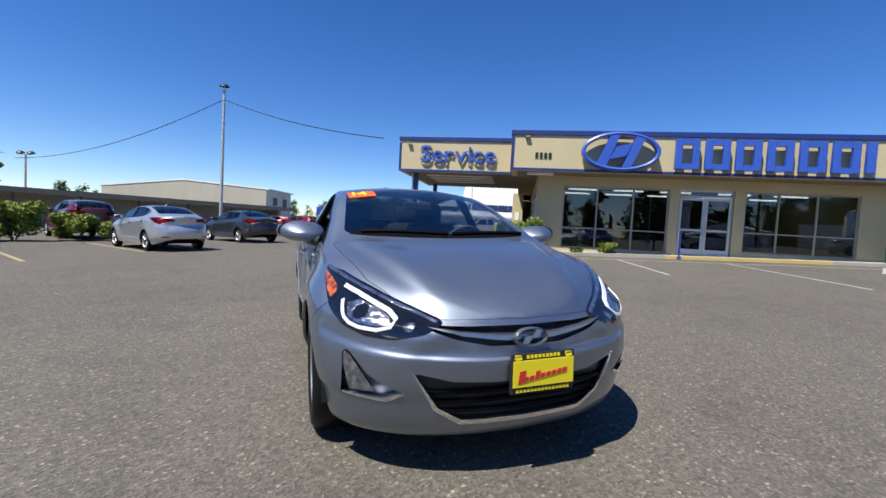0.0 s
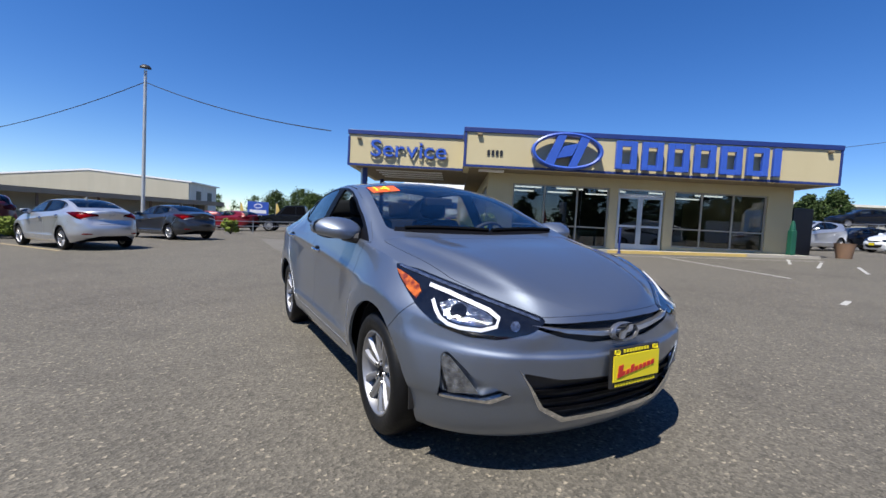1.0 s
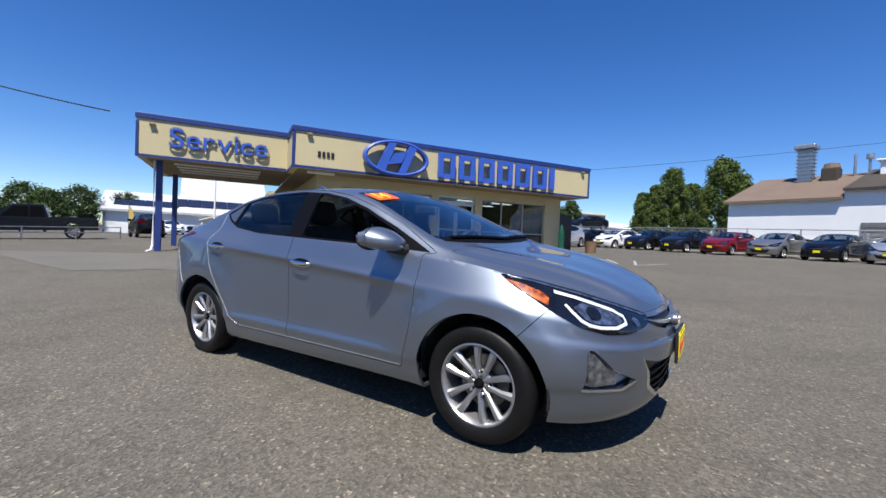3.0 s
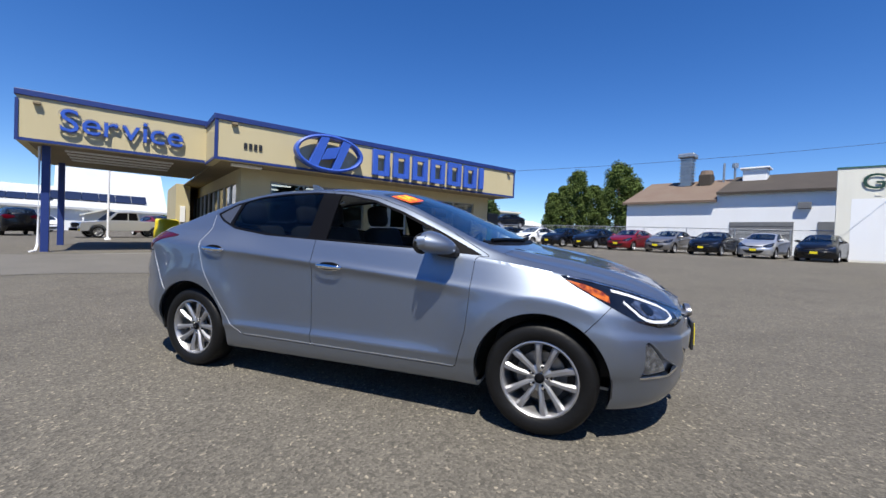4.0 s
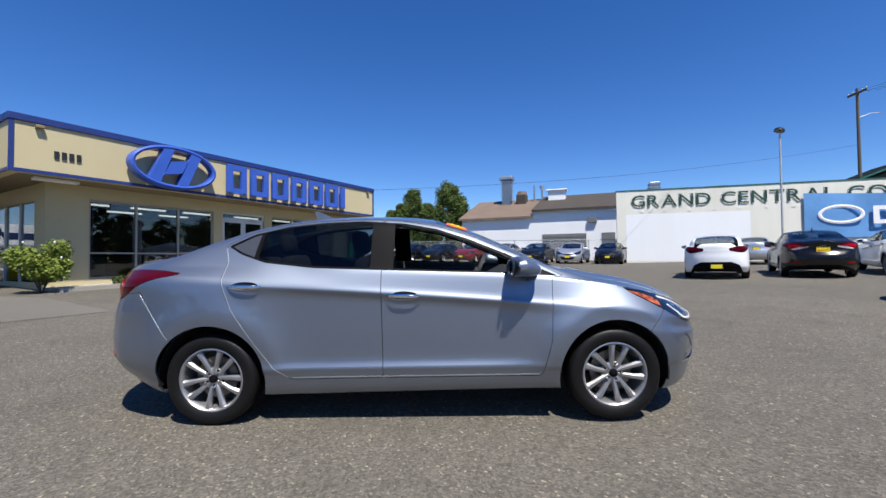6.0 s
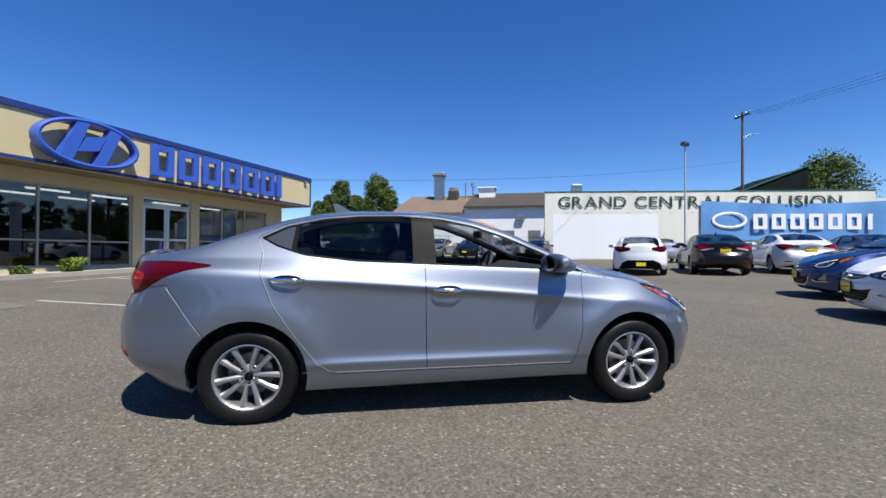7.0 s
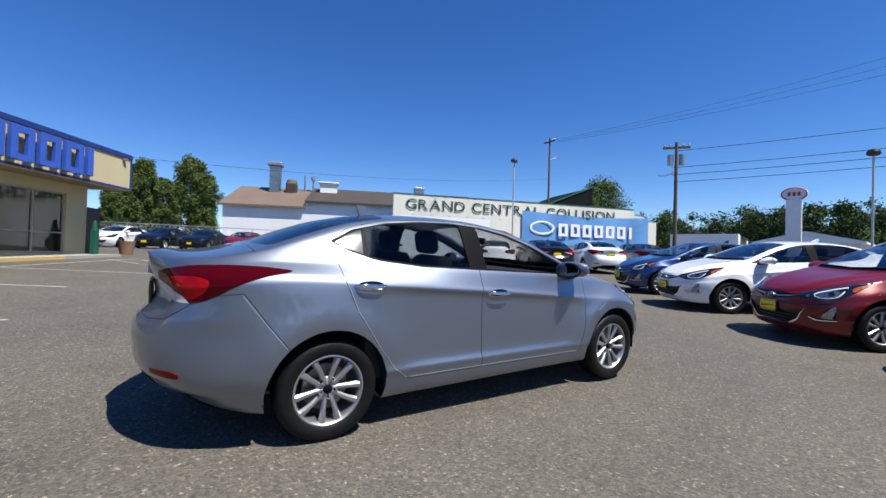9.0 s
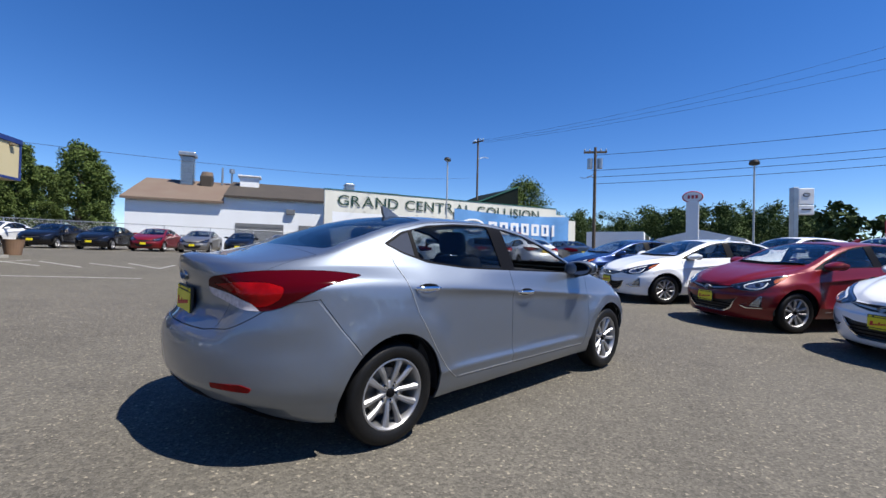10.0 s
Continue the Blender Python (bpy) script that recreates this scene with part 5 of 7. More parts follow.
            bright = rounded(on_diag(140, [(-2.24, 0.38, 0.962), (-2.15, 0.56, 0.988), (-2.05, 0.68, 0.995), (-1.96, 0.74, 0.975), (-1.97, 0.735, 0.915), (-2.03, 0.70, 0.872), (-2.09, 0.66, 0.862), (-2.15, 0.57, 0.915)]), 0.03)
            clear = rounded(on_diag(140, [(-2.27, 0.32, 0.948), (-2.17, 0.54, 0.918), (-2.11, 0.645, 0.885), (-2.06, 0.70, 0.835), (-2.07, 0.69, 0.80), (-2.27, 0.32, 0.84)]), 0.012)
            b_cut, c_cut = full(bright, 140, 1.0, 2.8), full(clear, 140, 1.0, 2.8)
            keep(lens, full(lampR, 140, 1.0, 2.8), "tail_light", "lamp_red", "body", [b_cut, c_cut])
            base = boolean(lens, [full(lampR, 140, 1.0, 2.8)], "INTERSECT")
            for cut_, role, nm, less in ((bright, "lamp_red2", "stop_lens", [c_cut]), (clear, "lamp_white", "reverse_lens", [])):
                me = boolean(base, [full(grow(cut_, -0.002), 140, 1.0, 2.8)], "INTERSECT")
                if less:
                    me = boolean(me, less, "DIFFERENCE")
                smooth_from(me, tree, polys, co, no)
                pieces.append((nm, "body", me, role))
            for pl in (reflect,):
                pl2 = pl if s > 0 else flip_y(pl)
                keep(bm_mesh(shell_of(skin, 0.01, 0.003)), bm_mesh(prism(pl2, -2.6, -1.8, "yz")), "bumper_reflector", "lamp_red2")
        else:
            keep(lens, full(lampF, 40, 1.0, 2.6), "headlight", "lamp_dark")
            mid = on_diag(40, [(1.68, 0.77, 0.80), (1.80, 0.73, 0.742), (1.93, 0.62, 0.688), (1.97, 0.56, 0.70), (1.92, 0.60, 0.735), (1.78, 0.68, 0.785)])
            keep(bm_mesh(shell_of(skin, 0.012, 0.008)), full(mid, 40, 1.0, 2.6), "lamp_reflector", "lamp_clear")
            keep(lens, full(lampR, 140, 1.0, 2.8), "tail_light", "lamp_red")
    keep(deep, front(grow(up_grille, 0.02)), "upper_grille", "black")
    keep(deep, front(grow(low_grille, 0.02)), "lower_grille", "black")
    for f_ in (fog, flip_y(fog)) if detail else ():
        keep(deep, front(grow(f_, 0.02)), "fog_pocket", "paint")
    if kind == "sedan" and detail:
        keep(bm_mesh(shell_of(skin, 0.02, 0.003)), bm_mesh(prism(rounded([(-0.80, 0.12), (0.80, 0.12), (0.74, 0.245), (0.54, 0.325), (0.34, 0.395), (-0.34, 0.395), (-0.54, 0.325), (-0.74, 0.245)], 0.03), -2.6, -1.75, "yz")), "diffuser", "trim")
    if kind == "hatch":
        keep(bm_mesh(shell_of(skin, 0.02, 0.004)), bm_mesh(prism(rounded([(-0.70, 0.22), (0.70, 0.22), (0.60, 0.46), (0.4, 0.56), (-0.4, 0.56), (-0.60, 0.46)], 0.03), -2.6, -1.8, "yz")), "diffuser", "trim")
    if detail:
        outer = bm_mesh(shell_of(skin, 0.02, 0.004))
        wing = [(-0.44, 0.676), (-0.30, 0.655), (-0.13, 0.638), (0.13, 0.638), (0.30, 0.655), (0.44, 0.676), (0.30, 0.640), (0.12, 0.617), (-0.12, 0.617), (-0.30, 0.640)]
        keep(outer, front(wing), "grille_bar", "satin")
        lip = [(-0.515, 0.505), (-0.415, 0.325), (-0.30, 0.254), (0.30, 0.254), (0.415, 0.325), (0.515, 0.505), (0.40, 0.337), (0.295, 0.277), (-0.295, 0.277), (-0.40, 0.337)]
        keep(outer, front(lip), "lower_chrome_lip", "chrome")
        slat = bm_mesh(shell_of(skin, 0.03, -0.012))
        for z in (0.312, 0.355, 0.398):
            keep(slat, front([(-0.5, z - 0.007), (0.5, z - 0.007), (0.5, z + 0.009), (-0.5, z + 0.009)]), "grille_slat", "trim", "body")
        for sgn in (1, -1):
            fl = [(0.645, 0.395), (0.74, 0.388), (0.775, 0.540), (0.765, 0.558), (0.742, 0.545)]
            keep(bm_mesh(shell_of(skin, 0.02, -0.004)), front(fl if sgn > 0 else flip_y(fl)), "fog_light", "lamp_clear")
            fl = [(0.535, 0.393), (0.60, 0.352), (0.765, 0.364), (0.768, 0.376), (0.62, 0.368), (0.555, 0.398)]
            keep(bm_mesh(shell_of(skin, 0.02, 0.003)), front(fl if sgn > 0 else flip_y(fl)), "fog_trim", "chrome")
    skin.free()
    PROTOTYPES[key] = (pieces, tree)
    return PROTOTYPES[key]


ROLES = {"gloss_black": M_GLOSS_BLACK, "lamp_white": M_LAMP_WHITE, "trim": M_TRIM, "glass": M_CARGLASS, "dark_glass": M_CARGLASS_DARK, "lamp_dark": M_LAMP_DARK, "lamp_clear": M_LAMP_CLEAR, "lamp_red": M_LAMP_RED,
         "lamp_red2": M_LAMP_RED2, "amber": M_AMBER, "lightbar": M_LIGHTBAR, "black": M_BLACK, "chrome": M_CHROME, "satin": M_SATIN, "edge": M_EDGE_GLINT}
ROLE_LABEL = {"gloss_black": "glossy black panel", "lamp_white": "white lens", "glass": "clear car glass", "dark_glass": "dark tinted glass", "chrome": "bright chrome", "amber": "orange lens", "lamp_red": "dark red lens", "lamp_red2": "bright red lens",
              "lamp_clear": "clear lamp lens", "lamp_dark": "headlight with dark housing", "trim": "satin black", "satin": "satin silver", "black": "matt black"}


def at_skin(tree, p, way):
    """Where a ray meets the car's skin."""
    hit = tree.ray_cast(Vector(p), Vector(way).normalized())
    return hit[0], hit[1]


def add_seat(parent, x, y, cabin=M_SEAT):
    seat = new("seat")
    seat.parent = parent
    part("cushion", box(x - 0.25, x + 0.27, y - 0.25, y + 0.25, 0.42, 0.58, 0.05), cabin, seat, smooth=50)
    bm = box(-0.08, 0.08, -0.25, 0.25, 0, 0.62, 0.06)
    bmesh.ops.transform(bm, matrix=pose(x - 0.26, y, 0.52, 0, -16, 0), verts=bm.verts)
    part("backrest", bm, cabin, seat, smooth=50)
    bm = box(-0.055, 0.055, -0.13, 0.13, 0, 0.19, 0.05)
    bmesh.ops.transform(bm, matrix=pose(x - 0.455, y, 1.13, 0, -10, 0), verts=bm.verts)
    part("headrest", bm, cabin, seat, smooth=50)


def make_car(label, m, paint_mat, kind="sedan", detail=False, name="sedan_car", group="", scale=(1, 1, 1), plate=True, open_window=False):
    pieces, tree = car_pieces(kind, detail)
    car = thing(name, label, "car", m @ Matrix.Diagonal((*scale, 1)), group)
    body = None
    for nm, parent, me, role in pieces:
        if open_window and parent == "open_side":
            continue
        ob = new(nm, me)
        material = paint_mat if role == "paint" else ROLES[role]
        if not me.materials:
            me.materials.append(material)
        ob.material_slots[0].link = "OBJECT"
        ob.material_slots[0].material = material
        if nm == "body":
            body = ob
            ob.parent = car
        else:
            ob.parent = car if nm != "bar" else body
        if role in ROLE_LABEL:
            ob["label"] = ROLE_LABEL[role]
        if role in ("glass", "dark_glass"):
            ob.visible_shadow = True
    # wheels
    key = ("wheel", detail)
    if key not in PROTOTYPES:
        res = []
        for nm, bm, material, ang in wheel_meshes(detail):
            me = bm_mesh(bm, nm)
            me.materials.append(material)
            if ang:
                me.shade_smooth()
                me.set_sharp_from_angle(angle=radians(ang))
            res.append((nm, me))
        PROTOTYPES[key] = res
        res = []
        for x in (1.35, -1.35):
            for s in (1, -1):
                bm = bmesh.new()
                rows = []
                for k in range(33):
                    a = radians(-8 + 196 * k / 32)
                    rows.append([bm.verts.new((x + r_ * math.cos(a), s * y_, 0.318 + r_ * math.sin(a))) for r_, y_ in ((0.05, 0.46), (0.366, 0.46), (0.366, 0.842), (0.374, 0.842), (0.374, 0.45), (0.05, 0.45))])
                for p_, q_ in zip(rows, rows[1:]):
                    for k in range(6):
                        bm.faces.new((p_[k], p_[(k + 1) % 6], q_[(k + 1) % 6], q_[k]))
                bm.faces.new(rows[0])
                bm.faces.new(rows[-1][::-1])
                bmesh.ops.recalc_face_normals(bm, faces=bm.faces)
                me = bm_mesh(bm, "wheel_liner")
                me.materials.append(M_BLACK)
                res.append(me)
        PROTOTYPES[("liner", detail)] = res
    for x in (1.35, -1.35):
        for s in (-1, 1):
            wh = new("wheel")
            wh.parent = car
            wh.matrix_basis = pose(x, s * 0.775, 0.316, 0, 12 if x > 0 else 31, 0 if s < 0 else 180)
            for nm, me in PROTOTYPES[key]:
                ob = new(nm, me)
                ob.parent = wh
    for me in PROTOTYPES[("liner", detail)]:
        new("wheel_liner", me).parent = car
    # cabin
    part("floor_pan", prism([(-1.7, -0.42), (-0.95, -0.42), (-0.93, -0.74), (0.93, -0.74), (0.95, -0.42), (1.7, -0.42), (1.7, 0.42), (0.95, 0.42), (0.93, 0.74), (-0.93, 0.74), (-0.95, 0.42), (-1.7, 0.42)], 0.24, 0.30, "xy"), M_BLACK, car)
    part("dashboard", prism([(1.12, 0.62), (1.10, 0.96), (0.80, 0.99), (0.66, 0.92), (0.64, 0.62)], -0.68, 0.68), M_CABIN, car)
    part("parcel_shelf", box(-1.75, -1.25, -0.58, 0.58, 0.93, 0.96), M_CABIN, car)
    if detail:
        for y in (-0.36, 0.36):
            add_seat(car, 0.05, y)
        for y in (-0.34, 0.34):
            add_seat(car, -0.78, y)
        sw = lathe([(0.175, -0.014), (0.19, -0.014), (0.19, 0.014), (0.175, 0.014), (0.175, -0.014)], 32)
        add_tube(sw, (0, 0, -0.02), (0, 0, 0.02), 0.05)
        add_box(sw, -0.18, 0.18, -0.018, 0.018, -0.01, 0.01)
        bmesh.ops.transform(sw, matrix=pose(0.52, 0.36, 0.93, 0, -65, 0), verts=sw.verts)
        part("steering_wheel", sw, M_CABIN, car, smooth=40)
        part("rear_view_mirror", box(0.36, 0.39, -0.12, 0.12, 1.22, 1.285, 0.012), M_CABIN, car)
        for s in (1, -1):
            part("door_panel", box(-1.1, 0.9, s * 0.76 - 0.025, s * 0.76 + 0.025, 0.32, 0.96), M_CABIN, car)
    else:
        part("seats", add_box(box(-0.4, -0.22, -0.6, 0.6, 0.4, 1.15, 0.05), -1.15, -1.0, -0.6, 0.6, 0.4, 1.12), M_SEAT, car)
    # mirrors
    for s in (1, -1):
        bm = bmesh.new()
        bmesh.ops.create_icosphere(bm, subdivisions=4 if detail else 2, radius=1.0)
        for v in bm.verts:
            c = v.co
            c /= (abs(c.x) ** 3 + abs(c.y) ** 3 + abs(c.z) ** 3) ** (1 / 3)
            f = max(0.0, c.x)
            out_ = c.y * s
            c.z = c.z * ((0.078 - 0.045 * f ** 1.5 if c.z > 0 else 0.056) - 0.014 * max(0.0, out_)) + 0.010 * out_ - 0.012 * f
            c.y *= 0.150 - 0.02 * f
            c.x = c.x * 0.145 if c.x > 0 else c.x * 0.055
            if c.x > 0:
                c.x -= 0.065 * max(0.0, out_) ** 2
        bmesh.ops.transform(bm, matrix=pose(0.715, s * 0.905, 1.035, 0, 0, s * -12), verts=bm.verts)
        mir = part("mirror", bm, paint_mat, car, smooth=50)
        arm = sweep([(0.83, s * 0.79, 0.985), (0.815, s * 0.815, 0.985), (0.79, s * 0.84, 0.99), (0.75, s * 0.87, 1.0)], 0.034, 10)
        part("mirror_arm", arm, M_BLACK, mir)
        for nm, dx, k, material in (("mirror_back", 0.0, 1.0, M_BLACK), ("mirror_glass", -0.004, 0.82, M_MIRROR)):
            bm = lathe([(0, -0.004), (k * 0.97, -0.004), (k, 0.0), (k * 0.97, 0.004), (0, 0.004)], 28)
            bmesh.ops.transform(bm, matrix=pose(0.664 + dx, s * 0.91, 1.038, 0, 90, 0) @ Matrix.Diagonal((0.063, 0.128, 1, 1)), verts=bm.verts)
            part(nm, bm, material, mir, smooth=40)
    # handles
    if detail:
        for s in (1, -1):
            for x, z in ((-0.05, 0.865), (-1.11, 0.945)):
                p, n_ = at_skin(tree, (x, s * 1.3, z), (0, -s, 0))
                bm = bmesh.new()
                bmesh.ops.create_icosphere(bm, subdivisions=3, radius=1)
                bmesh.ops.transform(bm, matrix=Matrix.Translation(p + Vector((0, -s * 0.004, 0))) @ Matrix.Diagonal((0.088, 0.009, 0.026, 1)), verts=bm.verts)
                part("handle_cup", bm, M_TRIM, car, smooth=60)
                def on_door(dx, dz, out_):
                    q, _n = at_skin(tree, (x + dx, s * 1.3, z + dz), (0, -s, 0))
                    return q + Vector((0, s * out_, 0))
                lid = bmesh.new()
                rows_ = []
                for k in range(13):
                    u = -1 + 2 * k / 12
                    wide = 0.0125 * math.sqrt(max(0.04, 1 - u * u)) + 0.002
                    bow = 0.026 * (1 - u ** 4) + 0.004
                    c0 = on_door(0.112 * u, -0.004 * u - 0.003, bow)
                    rows_.append([lid.verts.new(c0 + Vector((0, s * dy_ * wide, dz_ * wide))) for dy_, dz_ in ((0.0, 1.0), (0.45, 0.6), (0.6, 0.0), (0.45, -0.6), (0.0, -1.0), (-0.5, 0.0))])
                for ra_, rb_ in zip(rows_, rows_[1:]):
                    for k in range(6):
                        lid.faces.new((ra_[k], ra_[(k + 1) % 6], rb_[(k + 1) % 6], rb_[k]))
                lid.faces.new(rows_[0][::-1])
                lid.faces.new(rows_[-1])
                bmesh.ops.recalc_face_normals(lid, faces=lid.faces)
                part("door_handle", lid, M_CHROME, car, smooth=50)
                part("handle_rim", sweep([on_door(0.105 * math.cos(a), 0.030 * math.sin(a) * (1 if math.sin(a) < 0 else 0.9), 0.001) for a in (math.pi + 2 * math.pi * k / 24 for k in range(13))], 0.004, 6), M_CHROME, car, smooth=60)
        # badge on the nose, aerial, wipers, sticker, sill line
        p, n_ = at_skin(tree, (3, 0, 0.625), (-1, 0, 0))
        bm = oval_ring(0, 0, 0.082, 0.042, 0.012, -0.016, 0.0, 32)
        bar_ = prism([(-0.045, -0.026), (-0.02, -0.028), (0.0, -0.004), (0.035, 0.0), (0.05, 0.026), (0.025, 0.028), (0.005, 0.006), (-0.03, 0.002)], -0.014, -0.002)
        tmp_ = bm_mesh(bar_)
        bm.from_mesh(tmp_)
        bmesh.ops.transform(bm, matrix=pose(p.x + 0.014, 0, 0.628, 0, 0, 90) @ pose(0, 0, 0, -12, 0, 0), verts=bm.verts)
        part("nose_badge", bm, M_SATIN, car)
        p, n_ = at_skin(tree, (-3, 0, 0.98), (1, 0, 0))
        bm = oval_ring(0, 0, 0.07, 0.036, 0.012, -0.014, 0.0, 32)
        bmesh.ops.transform(bm, matrix=pose(p.x + 0.004, 0, 0.985, 0, 0, -90), verts=bm.verts)
        part("tail_badge", bm, M_SATIN, car)
        p, n_ = at_skin(tree, (-0.86, 0, 2), (0, 0, -1))
        bm = prism([(-0.10, 0), (0.07, 0), (-0.09, 0.085), (-0.13, 0.09), (-0.115, 0.03)], -0.014, 0.014)
        bmesh.ops.translate(bm, verts=bm.verts, vec=(-0.76, 0, p.z - 0.006))
        part("roof_aerial", bm, paint_mat, car)
        for y0, y1, x0, x1 in ((-0.55, 0.02, 1.03, 1.10), (0.05, 0.62, 1.10, 1.02)):
            pts = []
            for i in range(9):
                t = i / 8
                x, y = x0 + (x1 - x0) * t - 0.05, y0 + (y1 - y0) * t
                q, _n = at_skin(tree, (x, y, 2), (0, 0, -1))
                pts.append(q + Vector((0, 0, 0.014)))
            part("wiper", sweep(pts, 0.013, 6), M_TRIM, car)
        part("cowl_panel", prism([(1.16, 0.955), (1.07, 0.99), (1.0, 0.97), (1.1, 0.92)], -0.66, 0.66), M_BLACK, car)
    # dealer plates
    if plate:
        ends_ = [((3, 0.05 if open_window else 0.0, 0.478), (-1, 0, 0), 1)] + ([((-3, 0, 0.42 if kind == "hatch" else 0.83), (1, 0, 0), -1)])
        for p0, w_, sg in ends_:
            p, n_ = at_skin(tree, p0, w_)
            pl = new("number_plate")
            pl.parent = car
            pl.matrix_basis = pose(p.x + sg * 0.011, p0[1], p0[2], 0, 0, 90 * sg)
            if detail:
                part("plate_frame", box(-0.158, 0.158, -0.010, 0.006, -0.088, 0.088, 0.005), M_BLACK, pl)
                part("plate_face", box(-0.15, 0.15, -0.016, -0.0125, -0.055, 0.058), M_PLATE_Y, pl, "bright yellow dealer plate")
                bm = bmesh.new()
                for i in range(9):
                    x, hgt = -0.125 + i * 0.0275, 0.05 if i == 0 else (0.034 if i == 3 else 0.02)
                    w_ = 0.03 if i == 0 else 0.021
                    add_box(bm, x, x + w_, -0.0185, -0.0165, -0.02, -0.02 + hgt)
                for v in bm.verts:
                    v.co.x += 0.3 * v.co.z
                bmesh.ops.transform(bm, matrix=pose(0, 0, 0, 0, -8, 0), verts=bm.verts)
                part("print", bm, M_PLATE_RED, pl, "slanting red bars of print")
                for i in range(9):
                    part("print", box(-0.085 + i * 0.019, -0.072 + i * 0.019, -0.0125, -0.0105, 0.066, 0.080), M_PLATE_Y, pl)
                for i in (-1, 1):
                    part("print", box(i * 0.125 - 0.016, i * 0.125 + 0.016, -0.0125, -0.0105, 0.063, 0.082, 0.004), M_PLATE_Y, pl)
                for i in range(15):
                    part("print", box(-0.134 + i * 0.018, -0.121 + i * 0.018, -0.0125, -0.0105, -0.079, -0.065), M_PLATE_Y, pl)
            else:
                part("plate_frame", box(-0.16, 0.16, -0.008, 0.006, -0.085, 0.085), M_BLACK, pl)
                part("plate_face", box(-0.15, 0.15, -0.014, -0.0085, -0.06, 0.06), M_PLATE_Y, pl, "bright yellow dealer plate")
    return car


CAR = on_ground(-0.404, 3.900, -67.82) @ pose(0, 0, 0, 0, -0.4, 0)
hero = make_car("grey-violet metallic sedan with open passenger window on the asphalt", CAR, M_PAINT_HERO, "sedan", True, open_window=True)


def windscreen_sticker():
    """The model-year sticker inside the top corner of the windscreen."""
    tree = car_pieces("sedan", True)[1]
    t = new("windscreen_sticker")
    t.parent = hero
    c, n_ = at_skin(tree, (0.32, -0.445, 2), (0, 0, -1))
    u = Vector((0, 1, 0)).cross(n_).normalized()
    side_ = n_.cross(u).normalized()
    xdir = Vector((0, 1, 0))
    xdir = (xdir - n_ * xdir.dot(n_)).normalized()
    up = n_.cross(xdir).normalized()
    if up.x > 0:
        up, xdir = -up, -xdir
    if xdir.y < 0:
        xdir = -xdir
    m = Matrix((xdir, -n_, up)).transposed().to_4x4()
    m.translation = c + n_ * 0.004
    t.matrix_basis = m
    part("backing", box(-0.105, 0.105, -0.001, 0.001, -0.078, 0.078), M_STICKER, t, "orange-red sticker")
    x = -0.07
    for ch in "14":
        bm, w = glyph(ch, 0.115, 0.002)
        fatten(bm, 0.004)
        bmesh.ops.translate(bm, verts=bm.verts, vec=(x, -0.004, -0.057))
        part("figure", bm, M_STICKER_Y, t)
        x += w + 0.02


windscreen_sticker()

# ---- parked vehicles ----
P_SILVER = paint("silver_paint", (0.55, 0.56, 0.58), 0.7, 0.3)
P_WHITE = paint("white_car_paint", (0.78, 0.79, 0.8), 0.0, 0.3)
P_BLACK = paint("black_car_paint", (0.004, 0.004, 0.005), 0.0, 0.22, 0.0)
P_RED = paint("red_metallic_paint", (0.15, 0.0025, 0.005), 0.2, 0.32, 0.4)
P_BLUE = paint("blue_metallic_paint", (0.008, 0.032, 0.13), 0.5, 0.3)
P_GREY = paint("warm_grey_paint", (0.22, 0.21, 0.20), 0.6, 0.3)
P_DARK = paint("dark_slate_paint", (0.035, 0.038, 0.045), 0.5, 0.3)
P_MAROON = paint("maroon_paint", (0.10, 0.01, 0.015), 0.3, 0.3)

def parked(label, x, y, heading, p, kind="sedan", scale=(1, 1, 1), group="", plate=True, name=None, detail=False):
    return make_car(label, on_ground(x, y, heading), p, kind, detail, name or {"sedan": "sedan_car", "hatch": "hatchback_car"}[kind], group, scale, plate)


parked("silver sedan parked beside green bushes", -10.4, 14.4, 147, P_SILVER, scale=(0.96, 0.96, 1.01), plate=False, detail=True)
parked("dark slate sedan parked beside a silver one", -10.4, 20.0, 147, P_DARK, scale=(0.98, 0.98, 1.0), plate=False, detail=True)
parked("maroon sport utility car behind the bushes", -17.6, 19.2, 147, P_MAROON, "hatch", (1.0, 1.05, 1.2), plate=False, name="utility_car")
parked("red hatchback parked far across the lot", -12.6, 33, 150, P_RED, "hatch", plate=False)
ROW = "row of cars along the fence"
for y, p, lab in ((2.8, P_BLACK, "black sedan with yellow plate"), (5.3, P_SILVER, "silver-grey sedan with yellow plate"), (7.8, P_BLACK, "black sedan with yellow plate"), (10.3, P_GREY, "warm grey sedan with yellow plate"),
                  (12.8, P_RED, "red sedan with yellow plate"), (15.4, P_BLACK, "black sedan with yellow plate"), (18.0, P_BLACK, "black sedan with yellow plate"), (20.6, P_WHITE, "white sedan with yellow plate"), (23.4, P_BLACK, "black sedan with yellow plate")):
    parked(lab + " parked against the fence", 27.6, y, 175, p, group=ROW)
parked("silver utility car beside the showroom corner", 22.5, 21.8, 190, P_SILVER, "hatch", (1, 1, 1.15), name="utility_car")
FRONT = "row of cars facing the lot"
parked("red metallic sedan with yellow dealer plate", 0.48, -3.38, 78, P_RED, group=FRONT, detail=True)
parked("white sedan with dark grille and yellow plate", 3.31, -3.99, 78, P_WHITE, scale=(1.06, 1.03, 1.02), group=FRONT, detail=True)
parked("deep blue sedan with yellow dealer plate", 6.13, -4.6, 78, P_BLUE, group=FRONT, detail=True)
parked("white coupe with dark lower grille and yellow plate", -1.95, -3.0, 78, P_WHITE, group=FRONT, detail=True)
